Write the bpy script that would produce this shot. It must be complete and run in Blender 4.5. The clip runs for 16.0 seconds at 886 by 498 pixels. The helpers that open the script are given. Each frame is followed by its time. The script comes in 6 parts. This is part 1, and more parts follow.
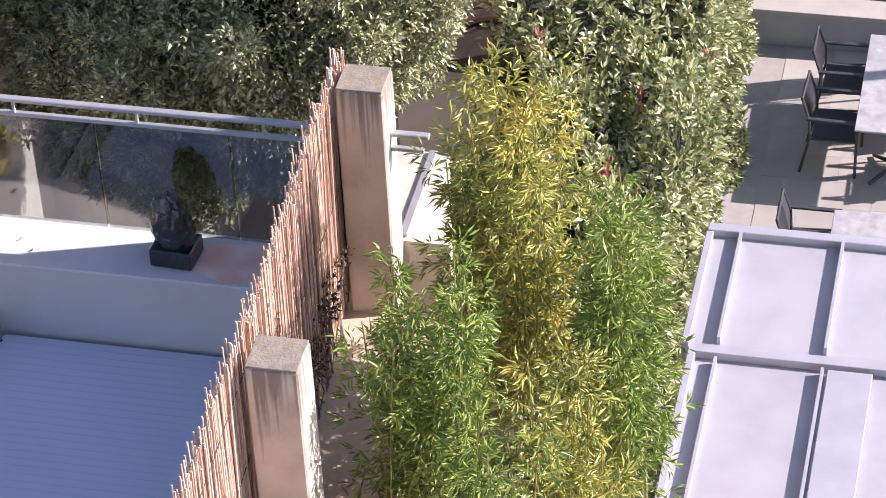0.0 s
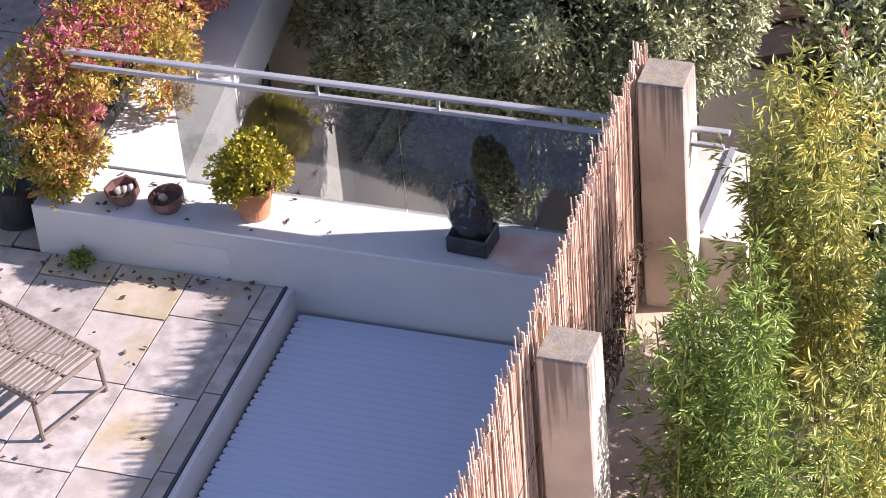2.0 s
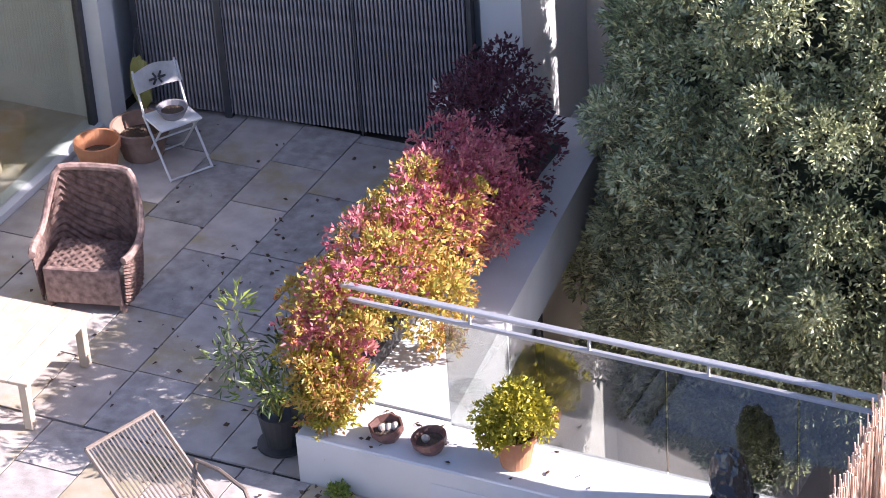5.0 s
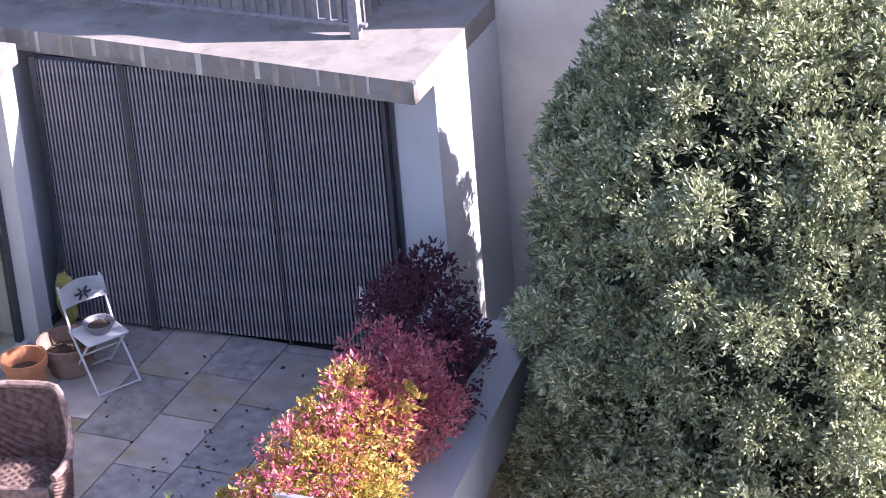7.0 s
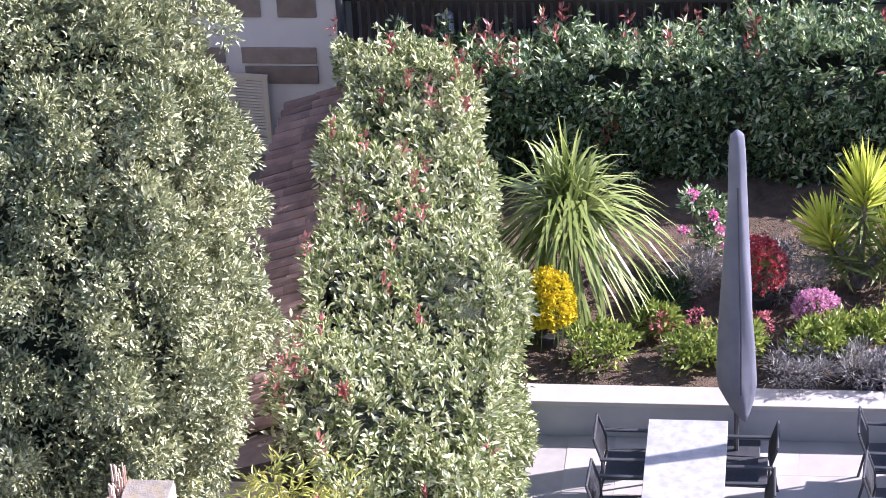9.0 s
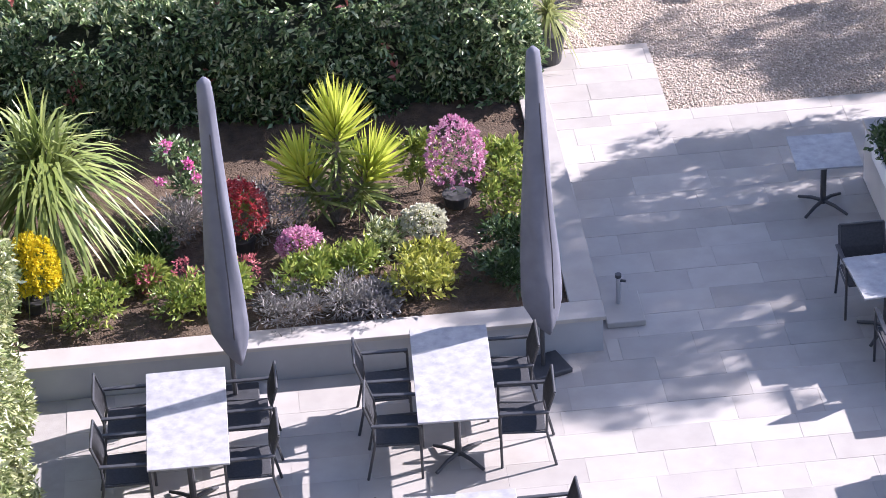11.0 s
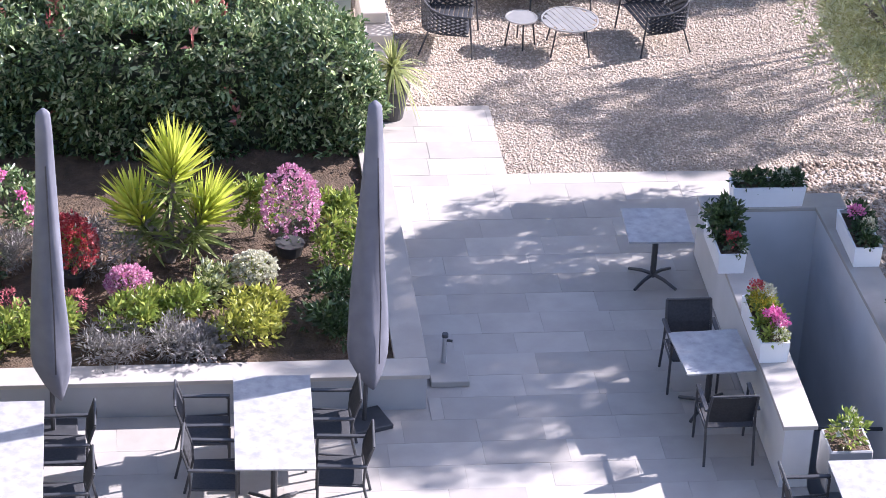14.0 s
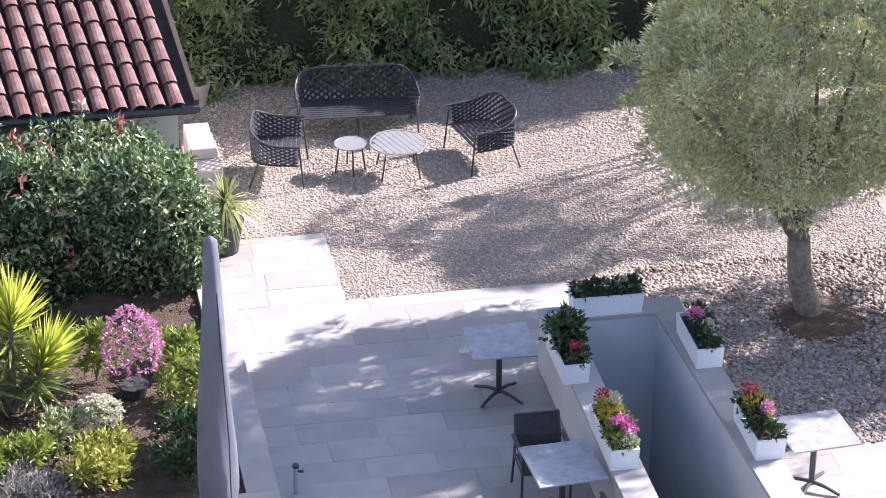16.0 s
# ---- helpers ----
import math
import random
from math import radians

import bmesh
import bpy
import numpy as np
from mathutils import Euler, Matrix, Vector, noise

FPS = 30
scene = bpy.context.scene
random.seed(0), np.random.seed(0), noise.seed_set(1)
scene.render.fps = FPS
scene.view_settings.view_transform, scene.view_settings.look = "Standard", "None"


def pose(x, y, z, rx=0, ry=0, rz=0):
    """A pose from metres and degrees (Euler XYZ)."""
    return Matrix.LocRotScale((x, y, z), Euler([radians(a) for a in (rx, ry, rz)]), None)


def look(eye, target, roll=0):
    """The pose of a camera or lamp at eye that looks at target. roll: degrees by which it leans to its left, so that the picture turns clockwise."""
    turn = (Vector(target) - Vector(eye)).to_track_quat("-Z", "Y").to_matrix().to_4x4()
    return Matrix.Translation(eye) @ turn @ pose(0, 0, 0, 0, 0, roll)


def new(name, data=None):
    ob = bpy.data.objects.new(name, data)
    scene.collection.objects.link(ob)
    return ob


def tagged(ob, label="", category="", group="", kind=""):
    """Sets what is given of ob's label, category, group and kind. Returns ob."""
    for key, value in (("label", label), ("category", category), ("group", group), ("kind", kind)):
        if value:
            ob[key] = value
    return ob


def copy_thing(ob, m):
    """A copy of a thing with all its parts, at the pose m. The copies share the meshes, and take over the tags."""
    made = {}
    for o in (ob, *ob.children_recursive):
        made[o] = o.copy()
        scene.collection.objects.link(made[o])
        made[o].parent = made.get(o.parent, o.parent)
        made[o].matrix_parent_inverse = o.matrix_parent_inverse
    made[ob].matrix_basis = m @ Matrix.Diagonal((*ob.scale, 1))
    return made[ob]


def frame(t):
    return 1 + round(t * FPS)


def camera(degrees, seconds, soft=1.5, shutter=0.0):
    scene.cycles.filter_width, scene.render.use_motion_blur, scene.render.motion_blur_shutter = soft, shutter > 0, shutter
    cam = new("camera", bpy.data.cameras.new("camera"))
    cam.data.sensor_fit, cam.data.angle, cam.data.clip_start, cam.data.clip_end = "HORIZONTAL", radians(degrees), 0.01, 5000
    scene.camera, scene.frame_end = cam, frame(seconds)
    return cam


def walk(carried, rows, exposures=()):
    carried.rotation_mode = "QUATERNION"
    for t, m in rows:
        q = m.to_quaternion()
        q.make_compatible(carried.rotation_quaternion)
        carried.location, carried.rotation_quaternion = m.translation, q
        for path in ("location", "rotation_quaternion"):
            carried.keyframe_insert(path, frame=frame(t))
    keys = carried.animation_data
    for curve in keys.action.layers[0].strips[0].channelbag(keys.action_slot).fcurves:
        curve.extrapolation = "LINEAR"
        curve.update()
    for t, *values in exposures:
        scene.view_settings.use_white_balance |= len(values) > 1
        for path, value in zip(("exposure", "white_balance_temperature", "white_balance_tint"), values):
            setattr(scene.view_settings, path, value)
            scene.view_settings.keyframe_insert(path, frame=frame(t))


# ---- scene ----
EYE = Vector((0.0, 0.0, 17.0))
# seconds, turn to the left from +y, tilt, lean
VIEWS = [
    (0, 14.04, -37.96, -3.12), (0.5, 16.46, -38.32, -4.05), (1, 18.49, -38.38, -4.84),
    (1.5, 20.13, -38.15, -5.20), (2, 21.55, -37.67, -5.53), (2.5, 22.82, -36.95, -5.52),
    (3, 24.02, -36.08, -5.49), (3.5, 25.04, -35.13, -5.26), (4, 25.92, -34.16, -4.71),
    (4.5, 26.72, -33.21, -4.01), (4.7, 27.02, -32.82, -3.80), (5.75, 28.55, -30.45, -4.50),
    (6.8, 26.69, -28.38, -4.90), (7, 25.56, -28.14, -4.70), (7.5, 21.67, -27.93, -3.35),
    (8, 17.07, -28.30, -3.30), (8.5, 12.46, -29.12, -3.36), (9, 8.24, -30.12, -3.24),
    (9.5, 4.65, -31.13, -3.40), (10, 1.56, -31.83, -3.29), (10.2, 0.42, -32.02, -3.90),
    (11.25, -4.95, -31.40, -2.40), (12.3, -8.03, -30.11, -0.76), (12.5, -8.31, -30.04, -0.19),
    (13, -8.46, -30.13, 1.12), (13.5, -8.14, -30.40, 2.21), (14, -7.76, -30.64, 2.79),
    (14.5, -7.73, -30.64, 2.68), (15, -8.36, -30.26, 2.18), (15.5, -9.68, -29.38, 1.37),
    (16, -11.35, -28.03, 0.60),
]


def heading(turn, tilt):
    a, b = radians(turn), radians(tilt)
    return Vector((-math.sin(a) * math.cos(b), math.cos(a) * math.cos(b), math.sin(b)))


cam = camera(17.67, 16.0, soft=0.8)
walk(cam, [(t, look(EYE, EYE + heading(turn, tilt), lean)) for t, turn, tilt, lean in VIEWS],
     exposures=[(0.0, 1.1, 6400, 28), (2.5, 1.1, 6400, 28), (3.5, 1.3, 6300, 27), (4.7, 1.5, 6200, 26), (7.0, 1.78, 5850, 32), (8.5, 1.66, 5750, 31), (10.0, 1.38, 6050, 27), (12.3, 1.5, 6000, 25), (16.0, 1.55, 6050, 25)])

# ---- light ----
SUN_TURN, SUN_HEIGHT = radians(73), radians(32)
world = bpy.data.worlds.new("sky")
scene.world = world
world.use_nodes = True
wn = world.node_tree.nodes
sky = wn.new("ShaderNodeTexSky")
sky.sky_type = "NISHITA"
sky.sun_disc = False
sky.sun_elevation = SUN_HEIGHT
sky.sun_rotation = SUN_TURN
wn["Background"].inputs["Strength"].default_value = 0.108
world.node_tree.links.new(sky.outputs[0], wn["Background"].inputs["Color"])
sun = new("sun", bpy.data.lights.new("sun", "SUN"))
sun.data.energy = 5.0
sun.data.angle = radians(0.5)
sun.data.color = (1.0, 0.95, 0.88)
to_sun = Vector((math.sin(SUN_TURN) * math.cos(SUN_HEIGHT), math.cos(SUN_TURN) * math.cos(SUN_HEIGHT), math.sin(SUN_HEIGHT)))
sun.matrix_world = look(to_sun * 60, (0, 0, 0))

# ---- materials ----
def material(name, color, color2=None, rough=0.7, metal=0.0, scale=6.0, fine=60.0, bump=0.2, stain=None, stain_scale=0.8,
             stain_amount=0.5, by_object=0.0, spec=0.5, dist=0.01):
    """Two colours mixed by a noise, finer grain in the relief, stains of a third colour."""
    m = bpy.data.materials.new(name)
    m.use_nodes = True
    t = m.node_tree
    n, l = t.nodes, t.links
    b = n["Principled BSDF"]
    b.inputs["Roughness"].default_value = rough
    b.inputs["Metallic"].default_value = metal
    b.inputs["Specular IOR Level"].default_value = spec
    co = n.new("ShaderNodeTexCoord").outputs["Object"]
    if by_object:
        add = n.new("ShaderNodeVectorMath")
        oi = n.new("ShaderNodeObjectInfo")
        l.new(co, add.inputs[0])
        sc = n.new("ShaderNodeMath")
        sc.operation = "MULTIPLY"
        sc.inputs[1].default_value = 37.0
        l.new(oi.outputs["Random"], sc.inputs[0])
        l.new(sc.outputs[0], add.inputs[1])
        co = add.outputs[0]
    tex = n.new("ShaderNodeTexNoise")
    tex.inputs["Scale"].default_value = scale
    tex.inputs["Detail"].default_value = 6
    l.new(co, tex.inputs["Vector"])
    ramp = n.new("ShaderNodeValToRGB")
    ramp.color_ramp.elements[0].position = 0.32
    ramp.color_ramp.elements[1].position = 0.68
    ramp.color_ramp.elements[0].color = (*color, 1)
    ramp.color_ramp.elements[1].color = (*(color2 or [c * 0.8 for c in color]), 1)
    l.new(tex.outputs["Fac"], ramp.inputs[0])
    out = ramp.outputs[0]
    if stain:
        st = n.new("ShaderNodeTexNoise")
        st.inputs["Scale"].default_value = stain_scale
        st.inputs["Detail"].default_value = 8
        st.inputs["Roughness"].default_value = 0.65
        l.new(co, st.inputs["Vector"])
        sr = n.new("ShaderNodeValToRGB")
        sr.color_ramp.elements[0].position = 0.52
        sr.color_ramp.elements[1].position = 0.68
        sr.color_ramp.elements[1].color = (stain_amount, stain_amount, stain_amount, 1)
        sr.color_ramp.elements[0].color = (0, 0, 0, 1)
        l.new(st.outputs["Fac"], sr.inputs[0])
        mx = n.new("ShaderNodeMix")
        mx.data_type = "RGBA"
        l.new(sr.outputs[0], mx.inputs["Factor"])
        l.new(out, mx.inputs["A"])
        mx.inputs["B"].default_value = (*stain, 1)
        out = mx.outputs["Result"]
    if by_object:
        hs = n.new("ShaderNodeHueSaturation")
        mr = n.new("ShaderNodeMapRange")
        mr.inputs["To Min"].default_value = 1 - by_object
        mr.inputs["To Max"].default_value = 1 + by_object
        l.new(oi.outputs["Random"], mr.inputs["Value"])
        l.new(mr.outputs[0], hs.inputs["Value"])
        l.new(out, hs.inputs["Color"])
        out = hs.outputs[0]
    l.new(out, b.inputs["Base Color"])
    if bump:
        g = n.new("ShaderNodeTexNoise")
        g.inputs["Scale"].default_value = fine
        g.inputs["Detail"].default_value = 5
        l.new(co, g.inputs["Vector"])
        bp = n.new("ShaderNodeBump")
        bp.inputs["Strength"].default_value = bump
        bp.inputs["Distance"].default_value = dist
        l.new(g.outputs["Fac"], bp.inputs["Height"])
        l.new(bp.outputs[0], b.inputs["Normal"])
    return m


def leaf_material(name, colors, rough=0.45, glow=0.25, spec=0.5, patch=0.7):
    """Leaves: each one takes a colour of the ramp, with broader drifts of colour through the plant."""
    m = bpy.data.materials.new(name)
    m.use_nodes = True
    n, l = m.node_tree.nodes, m.node_tree.links
    b = n["Principled BSDF"]
    b.inputs["Roughness"].default_value = rough
    b.inputs["Specular IOR Level"].default_value = spec
    geo = n.new("ShaderNodeNewGeometry")
    tex = n.new("ShaderNodeTexNoise")
    tex.inputs["Scale"].default_value = 1.7
    l.new(n.new("ShaderNodeTexCoord").outputs["Object"], tex.inputs["Vector"])
    mix = n.new("ShaderNodeMath")
    mix.operation = "MULTIPLY_ADD"
    mix.inputs[1].default_value = 1 - patch * 0.5
    sub = n.new("ShaderNodeMath")
    sub.operation = "MULTIPLY_ADD"
    sub.inputs[1].default_value = patch * 1.6
    sub.inputs[2].default_value = -patch * 0.55
    l.new(tex.outputs["Fac"], sub.inputs[0])
    l.new(geo.outputs["Random Per Island"], mix.inputs[0])
    l.new(sub.outputs[0], mix.inputs[2])
    ramp = n.new("ShaderNodeValToRGB")
    el = ramp.color_ramp.elements
    while len(el) < len(colors):
        el.new(0.5)
    for i, c in enumerate(colors):
        el[i].position = i / max(1, len(colors) - 1)
        el[i].color = (*c, 1)
    l.new(mix.outputs[0], ramp.inputs[0])
    l.new(ramp.outputs[0], b.inputs["Base Color"])
    tr = n.new("ShaderNodeBsdfTranslucent")
    l.new(ramp.outputs[0], tr.inputs["Color"])
    ms = n.new("ShaderNodeMixShader")
    ms.inputs[0].default_value = glow
    l.new(b.outputs[0], ms.inputs[1])
    l.new(tr.outputs[0], ms.inputs[2])
    l.new(ms.outputs[0], n["Material Output"].inputs["Surface"])
    return m


def pane_material(name, tint, gloss, rough=0.0):
    m = bpy.data.materials.new(name)
    m.use_nodes = True
    n, l = m.node_tree.nodes, m.node_tree.links
    n.remove(n["Principled BSDF"])
    a, g, ms = n.new("ShaderNodeBsdfTransparent"), n.new("ShaderNodeBsdfGlossy"), n.new("ShaderNodeMixShader")
    a.inputs["Color"].default_value = (*tint, 1)
    g.inputs["Roughness"].default_value = rough
    ms.inputs[0].default_value = gloss
    l.new(a.outputs[0], ms.inputs[1])
    l.new(g.outputs[0], ms.inputs[2])
    l.new(ms.outputs[0], n["Material Output"].inputs["Surface"])
    return m


# ---- mesh helpers ----
def thing(name, label, category, group="", kind="", m=None):
    ob = new(name)
    ob.empty_display_size = 0.1
    if m is not None:
        ob.matrix_world = m
    return tagged(ob, label, category, group, kind)


def finish(name, bm, mat, smooth=False):
    me = bpy.data.meshes.new(name)
    bm.normal_update()
    bm.to_mesh(me)
    bm.free()
    if mat:
        me.materials.append(mat)
    if smooth:
        me.shade_smooth()
    return me


STUFF = ("foliage", "leaves", "crown", "young_growth", "flower_cover", "branchwork", "lower_leaves", "bloom", "fronds", "leaf_head", "dry_leaves", "pale_leaves", "bush", "tuft", "foliage_shade_core", "hedge_shade_core", "stems")


def part(name, bm, mat, parent=None, label="", smooth=False, kind=""):
    me = bm if isinstance(bm, bpy.types.Mesh) else finish(name, bm, mat, smooth)
    ob = new(name, me)
    if name in STUFF:
        kind = "stuff"
    if parent is not None:
        ob.parent = parent
    return tagged(ob, label=label, kind=kind)


def single(name, bm, mat, label, category, group="", kind="", smooth=False):
    return tagged(new(name, finish(name, bm, mat, smooth)), label, category, group, kind)


def box(x0, x1, y0, y1, z0, z1, bevel=0.0, bm=None, m=None):
    """A bevelled block; adds to bm if given."""
    b = bmesh.new()
    r = bmesh.ops.create_cube(b, size=1.0)
    bmesh.ops.scale(b, vec=(abs(x1 - x0), abs(y1 - y0), abs(z1 - z0)), verts=r["verts"])
    bmesh.ops.translate(b, vec=((x0 + x1) / 2, (y0 + y1) / 2, (z0 + z1) / 2), verts=r["verts"])
    if bevel:
        bmesh.ops.bevel(b, geom=b.edges[:], offset=bevel, segments=1, affect="EDGES")
    if m is not None:
        b.transform(m)
    return join(bm, b)


def join(bm, b):
    if bm is None:
        return b
    me = bpy.data.meshes.new("join")
    b.to_mesh(me)
    b.free()
    bm.from_mesh(me)
    bpy.data.meshes.remove(me)
    return bm


def rod(a, b, r, r2=None, seg=8, bm=None):
    """A capped round bar from a to b."""
    bm = bm if bm is not None else bmesh.new()
    a, b = Vector(a), Vector(b)
    q = (b - a).to_track_quat("Z", "Y").to_matrix()
    rings = []
    for p, s in ((a, r), (b, r if r2 is None else r2)):
        rings.append([bm.verts.new(p + q @ Vector((s * math.cos(i * math.tau / seg), s * math.sin(i * math.tau / seg), 0))) for i in range(seg)])
    for i in range(seg):
        j = (i + 1) % seg
        bm.faces.new((rings[0][i], rings[0][j], rings[1][j], rings[1][i]))
    bm.faces.new(rings[0][::-1])
    bm.faces.new(rings[1])
    return bm


def tube(points, r, seg=8, bm=None, r_end=None):
    """A round bar along a line of points."""
    bm = bm if bm is not None else bmesh.new()
    pts = [Vector(p) for p in points]
    rings = []
    for k, p in enumerate(pts):
        d = (pts[min(k + 1, len(pts) - 1)] - pts[max(k - 1, 0)]).normalized()
        side = d.cross(Vector((0.13, 0.31, 0.94)))
        side.normalize()
        other = d.cross(side)
        s = r if r_end is None else r + (r_end - r) * k / (len(pts) - 1)
        rings.append([bm.verts.new(p + (side * math.cos(i * math.tau / seg) + other * math.sin(i * math.tau / seg)) * s) for i in range(seg)])
    for a, b in zip(rings, rings[1:]):
        for i in range(seg):
            j = (i + 1) % seg
            bm.faces.new((a[i], a[j], b[j], b[i]))
    bm.faces.new(rings[0][::-1])
    bm.faces.new(rings[-1])
    return bm


def lathe(profile, seg=24, bm=None, at=(0, 0, 0), wobble=0.0):
    """A turned body from (radius, height) pairs, from the axis to the axis or open."""
    bm = bm if bm is not None else bmesh.new()
    rings = []
    for r, z in profile:
        rings.append([bm.verts.new((at[0] + max(r, 1e-4) * math.cos(i * math.tau / seg) * (1 + wobble * math.sin(3.1 * i + 9 * z)),
                                    at[1] + max(r, 1e-4) * math.sin(i * math.tau / seg) * (1 + wobble * math.sin(3.1 * i + 9 * z)), at[2] + z)) for i in range(seg)])
    for a, b in zip(rings, rings[1:]):
        for i in range(seg):
            j = (i + 1) % seg
            bm.faces.new((a[i], a[j], b[j], b[i]))
    return bm


def prism(outline, axis, lo, hi, bm=None):
    """An outline of (u, v) pairs pushed along an axis: x: (y, z), y: (x, z), z: (x, y)."""
    bm = bm if bm is not None else bmesh.new()
    put = {"x": lambda u, v, w: (w, u, v), "y": lambda u, v, w: (u, w, v), "z": lambda u, v, w: (u, v, w)}[axis]
    a = [bm.verts.new(put(u, v, lo)) for u, v in outline]
    b = [bm.verts.new(put(u, v, hi)) for u, v in outline]
    for i in range(len(outline)):
        j = (i + 1) % len(outline)
        bm.faces.new((a[i], a[j], b[j], b[i]))
    bm.faces.new(a[::-1])
    bm.faces.new(b)
    bmesh.ops.recalc_face_normals(bm, faces=bm.faces[:])
    return bm


def leaf_mesh(name, places, ways, sizes, mat, narrow=0.42, droop=0.25, seed=1, flat=0.0):
    """Many small leaves, each a folded blade: places, the way each grows, and lengths."""
    g = np.random.default_rng(seed)
    p = np.asarray(places, float)
    w = np.asarray(ways, float)
    w = w / np.maximum(np.linalg.norm(w, axis=1), 1e-6)[:, None]
    k = len(p)
    s = np.broadcast_to(np.asarray(sizes, float), (k,)) * g.uniform(0.7, 1.25, k)
    side = np.cross(w, g.normal(size=(k, 3)) + flat * np.array([0.55, 0.1, 0.85]))
    side /= np.maximum(np.linalg.norm(side, axis=1), 1e-6)[:, None]
    up = np.cross(side, w)
    s, half = s[:, None], s[:, None] * narrow * 0.5
    base, tip = p, p + w * s - up * s * droop
    mid = p + w * s * 0.45
    co = np.stack([base, mid + side * half + up * half * 0.35, tip, mid - side * half + up * half * 0.35], 1).reshape(-1, 3)
    i = np.arange(k)[:, None] * 4
    tri = np.concatenate([i + [0, 1, 2], i + [0, 2, 3]], 1).reshape(-1)
    me = bpy.data.meshes.new(name)
    me.vertices.add(len(co))
    me.vertices.foreach_set("co", co.ravel())
    me.loops.add(len(tri))
    me.loops.foreach_set("vertex_index", tri.astype(np.int32))
    me.polygons.add(len(tri) // 3)
    me.polygons.foreach_set("loop_start", np.arange(0, len(tri), 3, dtype=np.int32))
    me.update(calc_edges=True)
    me.materials.append(mat)
    return me


def ball_dirs(k, g):
    d = g.normal(size=(k, 3))
    return d / np.linalg.norm(d, axis=1)[:, None]


def sprays(centres, outward, count, spread, g):
    """Twig tips with leaves: for each centre count leaves that fan out about its way."""
    c = np.repeat(centres, count, 0)
    o = np.repeat(outward, count, 0)
    w = o + g.normal(size=c.shape) * 0.75
    w /= np.linalg.norm(w, axis=1)[:, None]
    return c + w * g.uniform(0.0, spread, (len(c), 1)), w

PAVING = material("grey_paving", (0.321, 0.300, 0.274), (0.365, 0.345, 0.316), rough=0.75, scale=3, fine=90, bump=0.12, stain=(0.229, 0.220, 0.205), stain_amount=0.35, by_object=0.11)
SANDSTONE = material("sandstone_tile", (0.34, 0.295, 0.262), (0.46, 0.415, 0.375), rough=0.8, scale=5, fine=70, bump=0.2, stain=(0.33, 0.26, 0.12), stain_amount=0.8, stain_scale=1.7, by_object=0.14)
SANDSTONE_OCHRE = material("ochre_sandstone_tile", (0.31, 0.255, 0.17), (0.42, 0.37, 0.29), rough=0.8, scale=4, fine=70, bump=0.2, stain=(0.24, 0.23, 0.08), stain_amount=0.6, stain_scale=2.2, by_object=0.12)
SANDSTONE_GREY = material("grey_sandstone_tile", (0.27, 0.245, 0.225), (0.42, 0.385, 0.36), rough=0.8, scale=9, fine=80, bump=0.25, stain=(0.17, 0.15, 0.12), stain_amount=0.55, stain_scale=5.0, by_object=0.12)
JOINT = material("dark_joint", (0.035, 0.03, 0.026), (0.06, 0.05, 0.045), rough=0.95, scale=8)
MORTAR = material("mortar", (0.29, 0.275, 0.255), (0.33, 0.315, 0.295), rough=0.9, scale=8)
WHITE_WALL = material("white_render", (0.512, 0.512, 0.506), (0.554, 0.554, 0.547), rough=0.85, scale=2, fine=120, bump=0.12, stain=(0.382, 0.374, 0.347), stain_amount=0.35, stain_scale=1.2)
GREY_WALL = material("pale_grey_render", (0.504, 0.514, 0.524), (0.563, 0.572, 0.582), rough=0.85, scale=2, fine=120, bump=0.1, stain=(0.407, 0.417, 0.427), stain_amount=0.3)
BED_WALL = material("slate_grey_render", (0.30, 0.31, 0.325), (0.35, 0.36, 0.375), rough=0.85, scale=2, fine=120, bump=0.1, stain=(0.24, 0.245, 0.25), stain_amount=0.35)
STUCCO = material("rough_stucco", (0.686, 0.593, 0.508), (0.811, 0.718, 0.619), rough=0.95, scale=1.6, fine=9, bump=0.55, dist=0.05, stain=(0.562, 0.484, 0.412), stain_amount=0.6)
CONCRETE = material("old_concrete", (0.46, 0.41, 0.34), (0.55, 0.50, 0.42), rough=0.9, scale=4, fine=50, bump=0.3, stain=(0.24, 0.21, 0.18), stain_amount=0.5, stain_scale=2.2)
LICHEN = material("lichened_concrete", (0.185, 0.162, 0.134), (0.269, 0.235, 0.185), rough=0.95, scale=14, fine=60, bump=0.5, stain=(0.224, 0.168, 0.045), stain_amount=0.7, stain_scale=9)
STREAK = material("dark_water_streak", (0.262, 0.208, 0.158), (0.393, 0.319, 0.250), rough=0.95, scale=10)
SLAB = material("stained_slab_edge", (0.211, 0.183, 0.156), (0.289, 0.261, 0.226), rough=0.9, scale=3, fine=60, bump=0.3, stain=(0.117, 0.098, 0.078), stain_amount=0.6, stain_scale=3.5)
SOIL = material("garden_soil", (0.062, 0.042, 0.028), (0.125, 0.085, 0.055), rough=1.0, scale=7, fine=40, bump=0.9, dist=0.04)
SAND = material("sandy_ground", (0.42, 0.34, 0.25), (0.50, 0.42, 0.32), rough=0.95, scale=5, fine=70, bump=0.4)
GRASS_SOIL = material("dry_ground", (0.13, 0.11, 0.07), (0.20, 0.17, 0.11), rough=1.0, scale=1.2, fine=30, bump=0.6)
GRAVEL = material("gravel_bed", (0.289, 0.238, 0.191), (0.391, 0.332, 0.270), rough=0.95, scale=30, fine=60, bump=0.8, dist=0.03)
PEBBLE = material("pebble", (0.336, 0.269, 0.215), (0.521, 0.454, 0.387), rough=0.85, scale=12, fine=80, bump=0.1)
